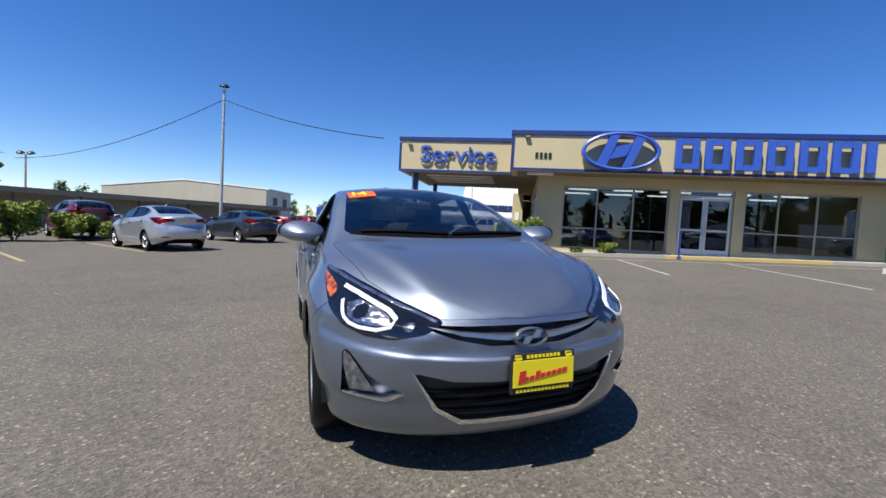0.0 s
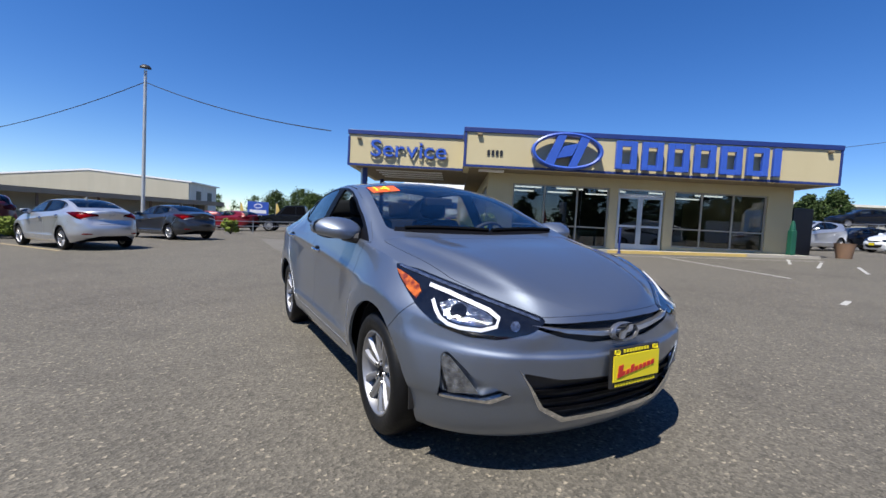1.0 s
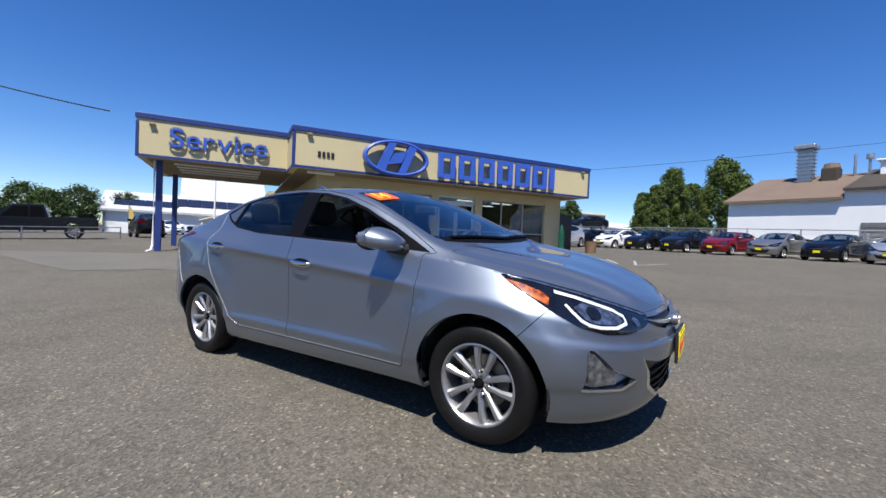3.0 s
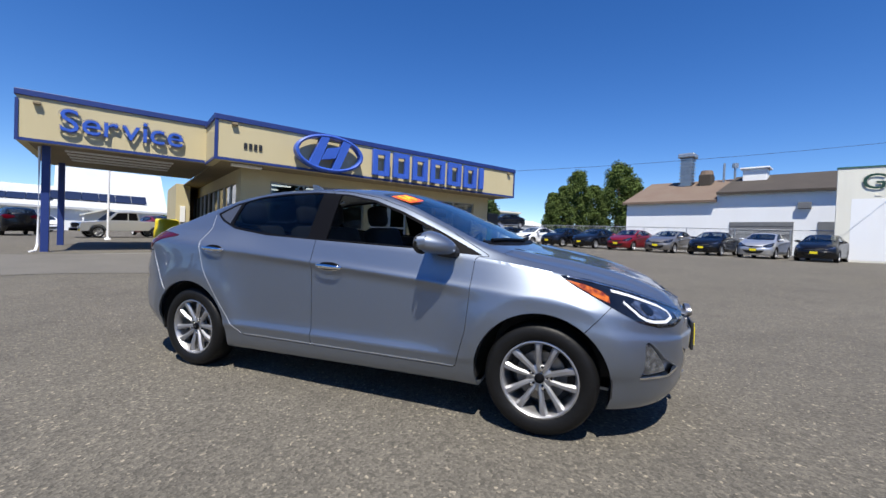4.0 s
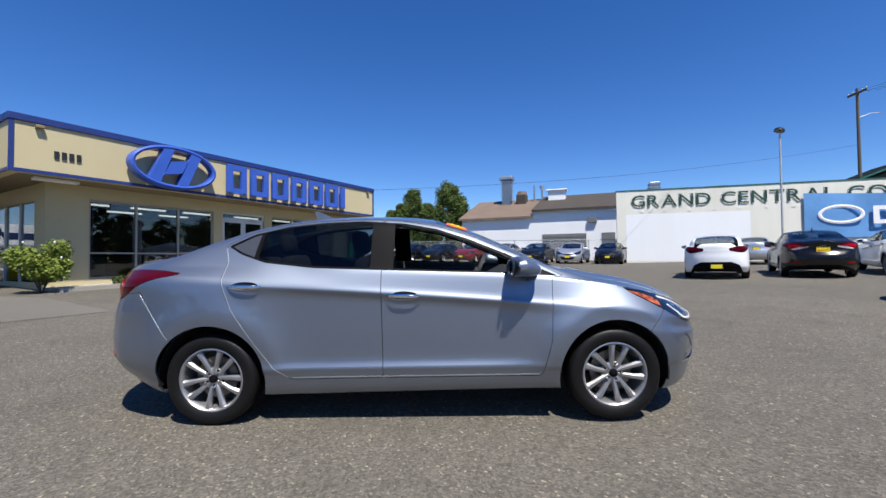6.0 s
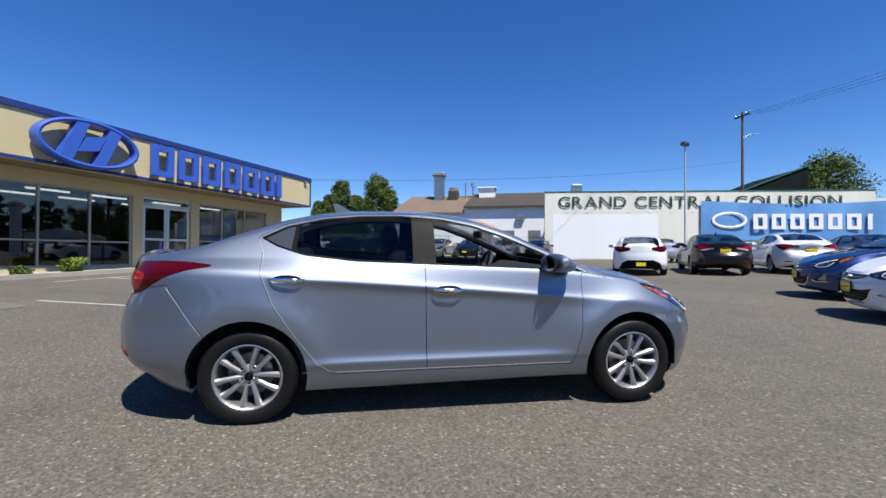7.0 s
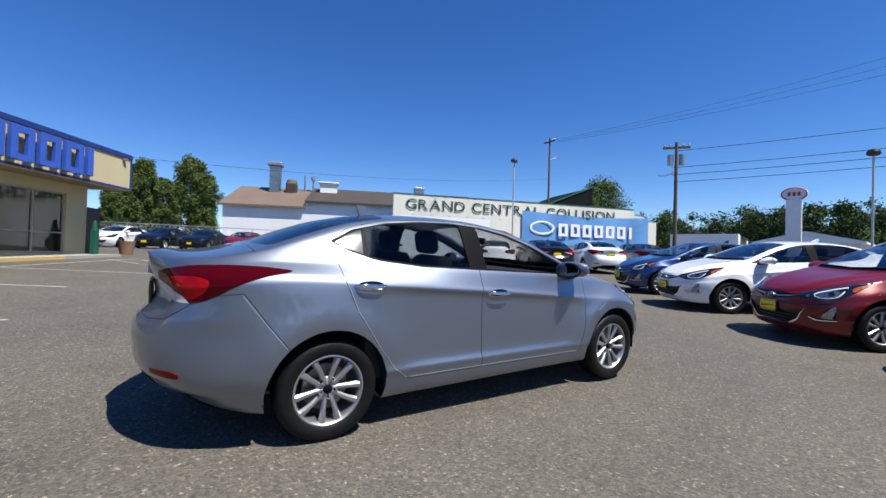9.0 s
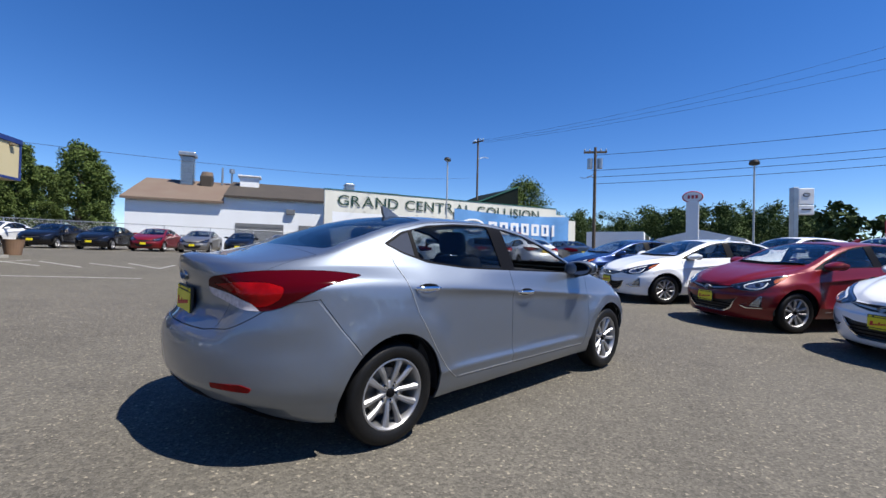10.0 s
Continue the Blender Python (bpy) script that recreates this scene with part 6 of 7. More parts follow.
AWAY = "row of cars seen from behind"
parked("white hatchback with yellow plate and black bumper", 13.7, -0.82, -9, P_WHITE, "hatch", (0.93, 1.0, 0.98), AWAY)
parked("black sedan with red tail lights and yellow plate", 14.4, -3.63, -9, P_BLACK, scale=(1.05, 1.03, 1.02), group=AWAY, detail=True)
parked("white sedan with yellow plate", 15.05, -6.5, -9, P_WHITE, scale=(1.05, 1.03, 1.02), group=AWAY, detail=True)
parked("dark slate sedan with yellow plate", 15.7, -9.35, -9, P_DARK, group=AWAY)
parked("silver sedan parked at the white wall", 24.5, -4.5, -9, P_SILVER, group=AWAY)
BACK = "second row of tall cars"
for k, (p, lab) in enumerate(((P_WHITE, "white"), (P_BLACK, "black"), (P_WHITE, "white"), (P_WHITE, "white"))):
    parked(lab + " sport utility car in the second row", -3.5 + 3.0 * k, -9.6 - 0.6 * k, 78, p, "hatch", (1.0, 1.03, 1.2), BACK, False, "utility_car")


def make_pickup(label, x, y, heading, p, size=1.0):
    t = thing("pickup_truck", label, "pickup truck", on_ground(x, y, heading) @ Matrix.Scale(size, 4))
    def bev(bm, d=0.04):
        bmesh.ops.bevel(bm, geom=list(bm.edges), offset=d, segments=2, affect="EDGES", profile=0.6)
        return bm
    lower = [(2.75, 0.45), (2.8, 0.75), (2.72, 1.05), (1.3, 1.18), (-2.75, 1.18), (-2.8, 0.5)]
    me = boolean(bm_mesh(bev(prism(lower, -0.95, 0.95))), [bm_mesh(tube((wx, s * 0.6, 0.42), (wx, s * 1.2, 0.42), 0.5, n=28)) for wx in (1.8, -1.75) for s in (1, -1)] + [bm_mesh(box(-2.7, -0.75, -0.82, 0.82, 0.75, 1.4))], "DIFFERENCE")
    me.materials.clear()
    me.materials.append(p)
    body = new("body", me)
    body.parent = t
    cab = part("cab", bev(prism([(1.35, 1.16), (0.65, 1.82), (-0.55, 1.85), (-0.75, 1.16)], -0.82, 0.82), 0.05), p, t)
    part("windscreen", prism([(1.30, 1.22), (0.69, 1.79), (0.72, 1.80), (1.34, 1.23)], -0.70, 0.70), M_TRIM, cab)
    for s in (1, -1):
        part("side_window", prism([(1.05, 1.22), (0.62, 1.72), (0.05, 1.75), (0.05, 1.22)], s * 0.815, s * 0.828), M_TRIM, cab)
        part("side_window", prism([(-0.03, 1.22), (-0.03, 1.75), (-0.5, 1.74), (-0.62, 1.22)], s * 0.815, s * 0.828), M_TRIM, cab)
        part("headlight", box(2.72, 2.80, s * 0.72 - 0.15, s * 0.72 + 0.15, 0.78, 0.98, 0.02), M_LAMP_CLEAR, t)
        part("tail_light", box(-2.82, -2.77, s * 0.86 - 0.07, s * 0.86 + 0.07, 0.75, 1.1, 0.015), M_LAMP_RED, t)
    part("grille", box(2.74, 2.82, -0.5, 0.5, 0.7, 1.0, 0.02), M_TRIM, t)
    part("bumper", box(2.72, 2.9, -0.93, 0.93, 0.45, 0.66, 0.03), M_CHROME, t)
    part("bumper", box(-2.92, -2.77, -0.9, 0.9, 0.48, 0.66, 0.03), M_CHROME, t)
    for wx in (1.8, -1.75):
        for s in (-1, 1):
            wh = new("wheel")
            wh.parent = t
            wh.matrix_basis = pose(wx, s * 0.86, 0.405, 0, 0, 0 if s < 0 else 180) @ Matrix.Diagonal((1.28, 1.2, 1.28, 1))
            for nm, me in PROTOTYPES[("wheel", False)]:
                new(nm, me).parent = wh
    return t


make_pickup("black pickup truck on the street side", -8.0, 33.6, 185, P_BLACK, 1.05)
make_pickup("silver pickup truck beyond the canopy", 2.0, 33.6, 190, P_SILVER, 0.85)
parked("red hatchback behind the black pickup", -17, 38, 180, P_RED, "hatch", plate=False)
parked("dark utility car near the white house", -2.8, 39, 100, P_BLACK, "hatch", (1, 1, 1.2), plate=False, name="utility_car")
parked("red sedan near the white house", 4.4, 38, 100, P_RED, plate=False)
parked("white sedan near the white house", -1.0, 52, -80, P_WHITE, plate=False)



def raised_display():
    """A dark car shown on a steel platform above the row."""
    x, y, h = 33.6, 28.2, 1.5
    z = ground_z(x, y)
    t = thing("display_platform", "grey steel platform carrying a dark sedan", "platform", pose(x, y, z, 0, 0, 165))
    part("deck", box(-2.5, 2.5, -1.0, 1.0, h - 0.12, h, 0.02), M_DOOR_GREY, t)
    for px, py in ((-2.3, -0.85), (-2.3, 0.85), (2.3, -0.85), (2.3, 0.85)):
        part("post", box(px - 0.08, px + 0.08, py - 0.08, py + 0.08, -0.1, h - 0.12), M_DOOR_GREY, t)
    make_car("black sedan raised on a display platform", pose(x, y, z + h, 0, 0, 165), P_BLACK, plate=False)


raised_display()

# ---- poles and wires ----
def lamp_post(x, y, top, label, heads=1, r=0.075, arm=0.0):
    z = ground_z(x, y)
    t = thing("street_lamp", label, "street lamp", Matrix.Translation((x, y, z)))
    h = top - z
    part("base", tube((0, 0, -0.1), (0, 0, 0.5), 0.28, 0.25), M_CONCRETE, t)
    part("pole", tube((0, 0, 0.3), (0, 0, h - 0.2), r * 1.3, r), M_POLE, t)
    for k in range(heads):
        a = 0.45 if heads > 1 else 0.0
        sx = a * (1 if k else -1)
        bm = lathe([(0.0, 0.12), (0.14, 0.1), (0.26, 0.0), (0.27, -0.10), (0.0, -0.12)], 16)
        bmesh.ops.transform(bm, matrix=pose(sx, 0, h, 18, 0, 25), verts=bm.verts)
        part("lamp_head", bm, M_BLACK, t, smooth=40)
    if heads > 1:
        part("arm", tube((-0.45, 0, h - 0.15), (0.45, 0, h - 0.15), 0.04), M_POLE, t)
    return t


lamp_post(-14.29, 25.02, 8.75, "tall pale steel lamp post with one head")
lamp_post(26.2, -6.4, 8.45, "tall pale lamp post before the white wall", 1, 0.05)
lamp_post(-36, 34, 5.4, "lamp post with two heads", 2)
lamp_post(12.1, -19.7, 6.8, "tall lamp post with one round head", 1, 0.045)


def utility_pole(x, y, top, label, transformer=True, turn=0.0):
    z = ground_z(x, y)
    t = thing("utility_pole", label, "utility pole", pose(x, y, z, 0, 0, turn))
    h = top - z
    part("pole", tube((0, 0, -0.2), (0, 0, h), 0.14, 0.10), M_WOODPOLE, t)
    part("crossarm", box(-0.85, 0.85, -0.06, 0.06, h - 0.45, h - 0.3, 0.01), M_WOODPOLE, t)
    for k in (-0.78, -0.4, 0.4, 0.78):
        part("insulator", lathe([(0.0, h - 0.3), (0.04, h - 0.3), (0.06, h - 0.2), (0.03, h - 0.12), (0, h - 0.12)], 10), M_GALV, t)
        scene.collection.objects[-1].location = (k, 0, 0)
    if transformer:
        for k in (-0.36, 0.36):
            part("transformer", tube((k, -0.1, h - 1.6), (k, -0.1, h - 0.85), 0.2), M_GALV, t)
    part("lamp_arm", sweep([(0, 0, h - 2.4), (0.1, -1.0, h - 2.0), (0.2, -2.0, h - 1.9)], 0.04), M_GALV, t)
    return t


utility_pole(21.8, -16.7, 9.5, "dark wooden power pole with two transformers", turn=60)
utility_pole(40, -15.5, 14.5, "dark wooden power pole behind the workshop", False, turn=20)


def cable(a, b, drop, label="thin black overhead cable", r=0.022):
    ob = part("overhead_cable", sweep(sag(a, b, drop), r, 5), M_WIRE)
    tagged(ob, label, "cable")


cable((-14.29, 25.02, 7.95), (-37, 34, 4.9), 0.9, "sagging cable from the lamp post")
cable((-14.29, 25.02, 7.95), (-3.5, 18.6, 4.85), 0.3, "sagging cable to the canopy roof")
cable((15.7, 15.0, 4.9), (40, -15.5, 10.0), 0.6, "cable from the showroom roof", 0.009)
for dz, dy in ((-0.5, 0.0), (-1.7, 0.3), (-2.2, 0.3), (-2.7, 0.2)):
    cable((21.8, -16.7 + dy, 9.4 + dz), (-15, -55, 13.5 + dz), 1.0, "power line along the street", 0.018)
cable((21.8, -16.7, 7.6), (19.6, -13.6, 6.6), 0.2)
for k in range(3):
    cable((40, -15.5 - 0.6 * k, 14.2), (5 - 6 * k, -60, 26 - 2 * k), 1.5, "power line high overhead", 0.012)

# ---- trees and bushes ----
class Foliage:
    """Gathers leaf blades (four corners each) and turns them into one mesh."""
    def __init__(self, seed):
        self.rng = np.random.default_rng(seed)
        self.quads = []

    def add(self, centre, radius, n, size, squash=1.0, shell=0.55):
        """Blades strewn through a clump, from shell times its radius outwards."""
        g = self.rng
        def unit(a):
            return a / np.maximum(np.linalg.norm(a, axis=1, keepdims=True), 1e-6)
        d = unit(g.normal(size=(n, 3)))
        r = radius * (shell + (1 - shell) * g.random((n, 1)))
        p = np.array(centre)[None] + d * r * np.array([1, 1, squash])
        u = unit(g.normal(size=(n, 3)) * np.array([1, 1, 0.6]))
        w = unit(np.cross(u, d + 0.5 * g.normal(size=(n, 3))))
        s = size * (0.6 + 0.8 * g.random((n, 1)))
        self.quads.append(np.stack([p + u * s, p + w * s * 0.5, p - u * s, p - w * s * 0.5], 1))

    def mesh_part(self, name, material, parent=None, label=""):
        q = np.concatenate(self.quads).reshape(-1, 3)
        n = len(q) // 4
        me = bpy.data.meshes.new(name)
        me.vertices.add(len(q))
        me.vertices.foreach_set("co", q.ravel())
        me.loops.add(len(q))
        me.loops.foreach_set("vertex_index", np.arange(len(q)))
        me.polygons.add(n)
        me.polygons.foreach_set("loop_start", np.arange(n) * 4)
        me.polygons.foreach_set("loop_total", np.full(n, 4))
        me.update(calc_edges=True)
        me.materials.append(material)
        ob = new(name, me)
        if parent:
            ob.parent = parent
        if label:
            ob["label"] = label
        return ob


def tree(x, y, height, spread, label, material, seed, leaf=0.16, count=5200, base=0.22, conifer=False):
    rng = random.Random(seed)
    z = ground_z(x, y)
    t = thing("tree", label, "tree", Matrix.Translation((x, y, z)))
    bm = bmesh.new()
    pts = [Vector((rng.uniform(-0.1, 0.1) * i, rng.uniform(-0.1, 0.1) * i, height * 0.9 * i / 6)) for i in range(7)]
    for i, (a, b) in enumerate(zip(pts, pts[1:])):
        r = 0.03 * height * (1 - i / 7)
        add_tube(bm, a, b, r, r * 0.84, 9)
    crown = Foliage(seed)
    n = 46
    for i in range(n):
        f = base + (1 - base) * ((i + 0.5) / n) ** 0.9
        a = i * 2.399 + rng.uniform(-0.4, 0.4)
        g = (f - base) / (1 - base)
        prof = (0.35 + 0.65 * math.sin(math.pi * min(1.0, 0.22 + 0.6 * g))) * (1.0 if g < 0.6 else math.sqrt(max(0.02, 1 - ((g - 0.6) / 0.43) ** 2)))
        rr = spread * prof * rng.uniform(0.35, 0.75)
        tip = Vector((rr * math.cos(a), rr * math.sin(a), height * f * 0.95))
        root = Vector((0, 0, height * max(base * 0.7, f - 0.16)))
        if i % 2:
            add_tube(bm, root, tip, 0.007 * height, 0.003 * height, 5)
        c = spread * rng.uniform(0.22, 0.42) * (0.45 + 0.55 * prof)
        crown.add(tip, c, count // n, leaf, 1.15, 0.15)
        crown.add(tip * 0.8 + Vector((0, 0, tip.z * 0.2)), c * 1.1, count // n // 3, leaf * 1.3, 1.2, 0.0)
    part("trunk", bm, M_BARK, t)
    crown.mesh_part("crown", material, t)
    return t


for i, (x, y, h, s) in enumerate(((76.0, 34.2, 17.8, 4.6), (79.0, 32.9, 15.2, 3.4), (63.8, 35.8, 14.6, 2.9), (59.2, 36.0, 11.6, 2.2), (55.2, 35.5, 10.0, 1.8), (70.0, 36.0, 13.0, 3.0))):
    tree(x, y, h - 2.2, s, "tall leafy green tree behind the workshop", M_LEAF, 10 + i, 0.07 + 0.022 * s, 19000, 0.03)
tree(52, -29, 11.5, 5.0, "broad leafy green tree behind the body shop", M_LEAF, 31, 0.13, 12000, 0.25)
for i, (x, y, h, s) in enumerate(((-14, 62, 5.2, 2.8), (-18.5, 66, 5.0, 2.6), (-9.5, 64, 5.3, 2.8), (-5.5, 66, 4.8, 2.6), (-11.5, 58, 4.4, 2.2), (6.5, 84, 8.5, 3.5), (36.6, 32.7, 4.9, 1.5), (34.6, 33.3, 4.5, 1.3))):
    tree(x, y, h, s, "dark green tree across the street", M_LEAF_DARK, 50 + i, 0.10, 5200, 0.22)


def bush(x, y, r, h, label, material, seed, count=2200, leaf=0.05, flowers=0, z=None):
    rng = random.Random(seed)
    t = thing("bush", label, "bush", Matrix.Translation((x, y, ground_z(x, y) if z is None else z)))
    bm = bmesh.new()
    for k in range(7):
        a = rng.uniform(0, 6.28)
        add_tube(bm, (0, 0, -0.05), (r * 0.5 * math.cos(a), r * 0.5 * math.sin(a), h * 0.7), 0.02, 0.008, 5)
    part("stems", bm, M_BARK, t)
    fol = Foliage(seed)
    for k in range(12):
        a, f = rng.uniform(0, 6.28), rng.uniform(0.25, 0.95)
        c = (r * 0.6 * math.cos(a) * rng.random() ** 0.5, r * 0.6 * math.sin(a) * rng.random() ** 0.5, h * f * 0.85)
        fol.add(c, r * rng.uniform(0.28, 0.45), count // 12, leaf, 0.8, 0.3)
    fol.mesh_part("foliage", material, t)
    if flowers:
        bm = bmesh.new()
        for k in range(flowers):
            a, f = rng.uniform(0, 6.28), rng.uniform(0.4, 1.0)
            g = bmesh.ops.create_icosphere(bm, subdivisions=1, radius=0.034)
            q = r * (0.72 - 0.4 * abs(f - 0.5))
            bmesh.ops.translate(bm, verts=g["verts"], vec=(q * math.cos(a), q * math.sin(a), h * f))
        part("blossoms", bm, M_FLOWER, t, "small white blossoms")
    return t


def on_show(x, y):
    p = SHOW @ Vector((x, y, 0))
    return p.x, p.y


bush(*on_show(0.75, 0.35), 0.85, 1.45, "leafy bush with white blossoms by the showroom", M_LEAF_BRIGHT, 3, 7500, 0.045, 14)
bush(*on_show(3.7, 0.25), 0.42, 0.55, "small yellow-green bush at the kerb", M_LEAF_BRIGHT, 4, 1800, 0.04)
bush(*on_show(2.6, 0.4), 0.3, 0.3, "low green shrub at the kerb", M_LEAF, 5, 900, 0.04)
HEDGE = "hedge of yellow-green bushes"
for i, (x, y, r, h) in enumerate(((-18.3, 14.6, 1.4, 1.75), (-16.9, 15.6, 1.2, 1.55), (-15.6, 16.9, 0.95, 1.15), (-14.6, 17.6, 0.75, 0.8), (-13.7, 18.1, 0.6, 0.7), (-20.5, 13.6, 1.6, 1.9))):
    b_ = bush(x, y, r, h, "rounded yellow-green bush in the hedge", M_LEAF_BRIGHT, 20 + i, 10000, 0.06)
    b_["group"] = HEDGE
bush(-10.0, 25.8, 0.6, 1.0, "yellow-green bush by the rail", M_LEAF_BRIGHT, 33, 1500, 0.08)


def woods(name, label, arc, dist, h, n, seed, material, count=100, leaf=0.028):
    """A belt of far trees, too many to count."""
    rng = random.Random(seed)
    fol = Foliage(seed)
    for i in range(n):
        a = radians(rng.uniform(*arc))
        d = dist * rng.uniform(0.92, 1.25)
        x, y = d * math.cos(a), d * math.sin(a)
        hh = h * rng.uniform(0.6, 1.15)
        for k in range(11):
            f = rng.uniform(0.06, 0.95)
            r = hh * 0.24 * (1.2 - 0.75 * f)
            fol.add((x + rng.gauss(0, r * 0.5), y + rng.gauss(0, r * 0.5), hh * f), r * 1.1, count, hh * leaf, 1.0, 0.1)
    tagged(fol.mesh_part(name, material), label, "trees", kind="stuff")


woods("far_woods", "dense belt of dark green trees behind the street", (-64, -22), 120, 13.2, 230, 5, M_LEAF_DARK, 150, 0.021)
woods("far_woods", "far dark green trees beyond the showroom", (30, 62), 170, 8, 60, 6, M_LEAF_DARK, 60)
woods("far_woods", "far dark green trees across the street", (72, 135), 130, 7.0, 120, 7, M_LEAF_DARK, 70)
# two belts out of view, added to darken reflections in glass and paint
woods("far_woods", "unseen belt of dark green trees added to darken window reflections", (-135, -64), 90, 13.0, 70, 8, M_LEAF_DARK, 36, 0.06)
woods("far_woods", "unseen belt of dark green trees added to darken paint reflections", (140, 225), 70, 10.0, 60, 9, M_LEAF_DARK, 36, 0.06)

# ---- small things on the lot ----
def lot_mark(a, b, w, label, material=M_STRIPE):
    ground_strip("stall_line", (a, b), w, material, label, "marking")


for a, b in (((5.34, 14.5), (5.0, 10.2)), ((8.56, 13.9), (8.1, 8.6)), ((11.55, 12.0), (13.39, 13.9)), ((11.3, 10.9), (13.57, 12.84)), ((11.3, 9.6), (13.2, 11.4)), ((11.4, 8.97), (13.5, 10.35)), ((11.4, 8.97), (13.2, 8.9)), ((6.0, 5.7), (6.45, 6.0)), ((1.7, 11.6), (1.75, 8.9))):
    lot_mark(a, b, 0.085, "worn white painted stall line")
lot_mark((4.0, 14.55), (14.2, 13.3), 0.1, "worn white painted line by the kerb")
lot_mark((-15.1, 13.0), (-9.9, 9.4), 0.11, "faded yellow stall line", M_STRIPE_Y)
lot_mark((-14.3, 15.9), (-9.6, 12.7), 0.11, "faded yellow stall line", M_STRIPE_Y)
lot_mark((-4.6, 18.3), (1.6, 17.6), 0.14, "white painted line under the canopy edge")


M_APRON = mat("old_concrete_apron", (0.098, 0.091, 0.078), 0.85, var=0.5, scale=0.8, grain=0.5, grain_scale=120, bump=0.3)


def slab():
    bm = bmesh.new()
    pts = [(-6.9, 21.0), (-6.0, 18.5), (-4.6, 14.8), (-3.63, 12.6), (-2.1, 12.3), (-0.84, 11.65), (1.2, 11.0), (2.0, 15.0), (1.6, 17.4), (-2.5, 18.2)]
    vs = [bm.verts.new((x, y, ground_z(x, y) + 0.006)) for x, y in pts]
    f = bm.faces.new(vs)
    bmesh.ops.triangulate(bm, faces=[f])
    bmesh.ops.subdivide_edges(bm, edges=list(bm.edges), cuts=5, use_grid_fill=True)
    for v in bm.verts:
        v.co.z = ground_z(v.co.x, v.co.y) + 0.006
    bmesh.ops.recalc_face_normals(bm, faces=bm.faces)
    tagged(part("pavement", bm, M_APRON), "pale concrete apron before the service canopy", "pavement", kind="structure")


slab()

t = thing("bollard", "slim blue steel post at the kerb", "post", Matrix.Translation((*on_show(6.0, -0.15), ground_z(*on_show(6.0, -0.15)))))
part("post", tube((0, 0, -0.05), (0, 0, 0.98), 0.036), M_BLUE_TRIM, t)
part("foot", lathe([(0, 0.09), (0.05, 0.08), (0.07, 0.0), (0, 0)], 16), M_BLUE_TRIM, t)
t = thing("litter_bin", "tall green metal bin by the showroom wall", "bin", Matrix.Translation((*on_show(12.85, 0.55), ground_z(*on_show(12.85, 0.55)))))
part("bin_body", box(-0.11, 0.11, -0.11, 0.11, 0, 1.05, 0.03), M_GREENBIN, t)
part("bin_lid", lathe([(0, 1.42), (0.05, 1.40), (0.09, 1.2), (0.105, 1.05), (0, 1.05)], 20), M_GREENBIN, t)
t = thing("board", "tall dark board beside the showroom corner", "board", Matrix.Translation((*on_show(13.85, 1.4), ground_z(*on_show(13.85, 1.4)))))
part("panel", box(-0.45, 0.45, -0.04, 0.04, 0, 1.95, 0.02), M_BLACK, t)
t = thing("planter", "round brown clay planter on the lot", "planter", Matrix.Translation((*on_show(15.2, 0.9), ground_z(*on_show(15.2, 0.9)))))
part("pot", lathe([(0, 0), (0.24, 0), (0.33, 0.52), (0.35, 0.6), (0.30, 0.6), (0.28, 0.5), (0, 0.5)], 24), M_POT, t)
t = thing("wrapped_crate", "stack wrapped in bright yellow plastic sheet", "crate", pose(2.6, 25.9, ground_z(2.6, 25.9), 0, 0, 12))
bm = box(-0.45, 0.45, -0.4, 0.4, 0, 1.15, 0.12)
bmesh.ops.subdivide_edges(bm, edges=list(bm.edges), cuts=4, use_grid_fill=True)
for v in bm.verts:
    v.co += Vector((noise.noise(v.co * 3), noise.noise(v.co * 3 + Vector((5, 0, 0))), 0)) * 0.07
part("sheet", bm, M_YELLOW_WRAP, t, smooth=60)


t = thing("planter", "black box planter against the showroom wall", "planter", Matrix.Translation((*on_show(0.45, 10.7), ground_z(*on_show(0.45, 10.7)))))
part("box", box(-0.3, 0.3, -0.2, 0.2, 0.55, 1.0, 0.03), M_BLACK, t)
part("stand", box(-0.22, 0.22, -0.16, 0.16, 0, 0.55, 0.02), M_STUCCO, t)


def fence(a, b, h, label, step=2.6, rails=(0.98,), mesh=True):
    t = thing("fence", label, "fence")
    a, b = Vector((*a, 0)), Vector((*b, 0))
    n = max(2, int((b - a).length / step))
    for i in range(n + 1):
        p = a.lerp(b, i / n)
        z = ground_z(p.x, p.y)
        part("post", tube((p.x, p.y, z - 0.1), (p.x, p.y, z + h), 0.035, n=8), M_GALV, t)
    for r in rails:
        part("rail", sweep([(p.x, p.y, ground_z(p.x, p.y) + h * r) for p in (a.lerp(b, i / 12) for i in range(13))], 0.028), M_GALV, t)
    if mesh:
        bm = bmesh.new()
        L = (b - a).length
        d = (b - a).normalized()
        for s in (1, -1):
            k = -h
            while k < L:
                x0, x1 = max(0, k), min(L, k + h)
                z0, z1 = (x0 - k, x1 - k) if s > 0 else (h - (x0 - k), h - (x1 - k))
                p, q = a + d * x0, a + d * x1
                add_tube(bm, (p.x, p.y, ground_z(p.x, p.y) + z0), (q.x, q.y, ground_z(q.x, q.y) + z1), 0.004, n=3, cap=False)
                k += 0.16
        part("wire_mesh", bm, M_GALV, t, "thin diamond wire mesh")


fence((31.0, 1.6), (30.6, 27.5), 1.75, "galvanised wire fence behind the parked cars")
fence((-13.5, 25.5), (-4, 33.5), 0.75, "low galvanised rail along the street", 2.4, (0.55, 0.95), False)


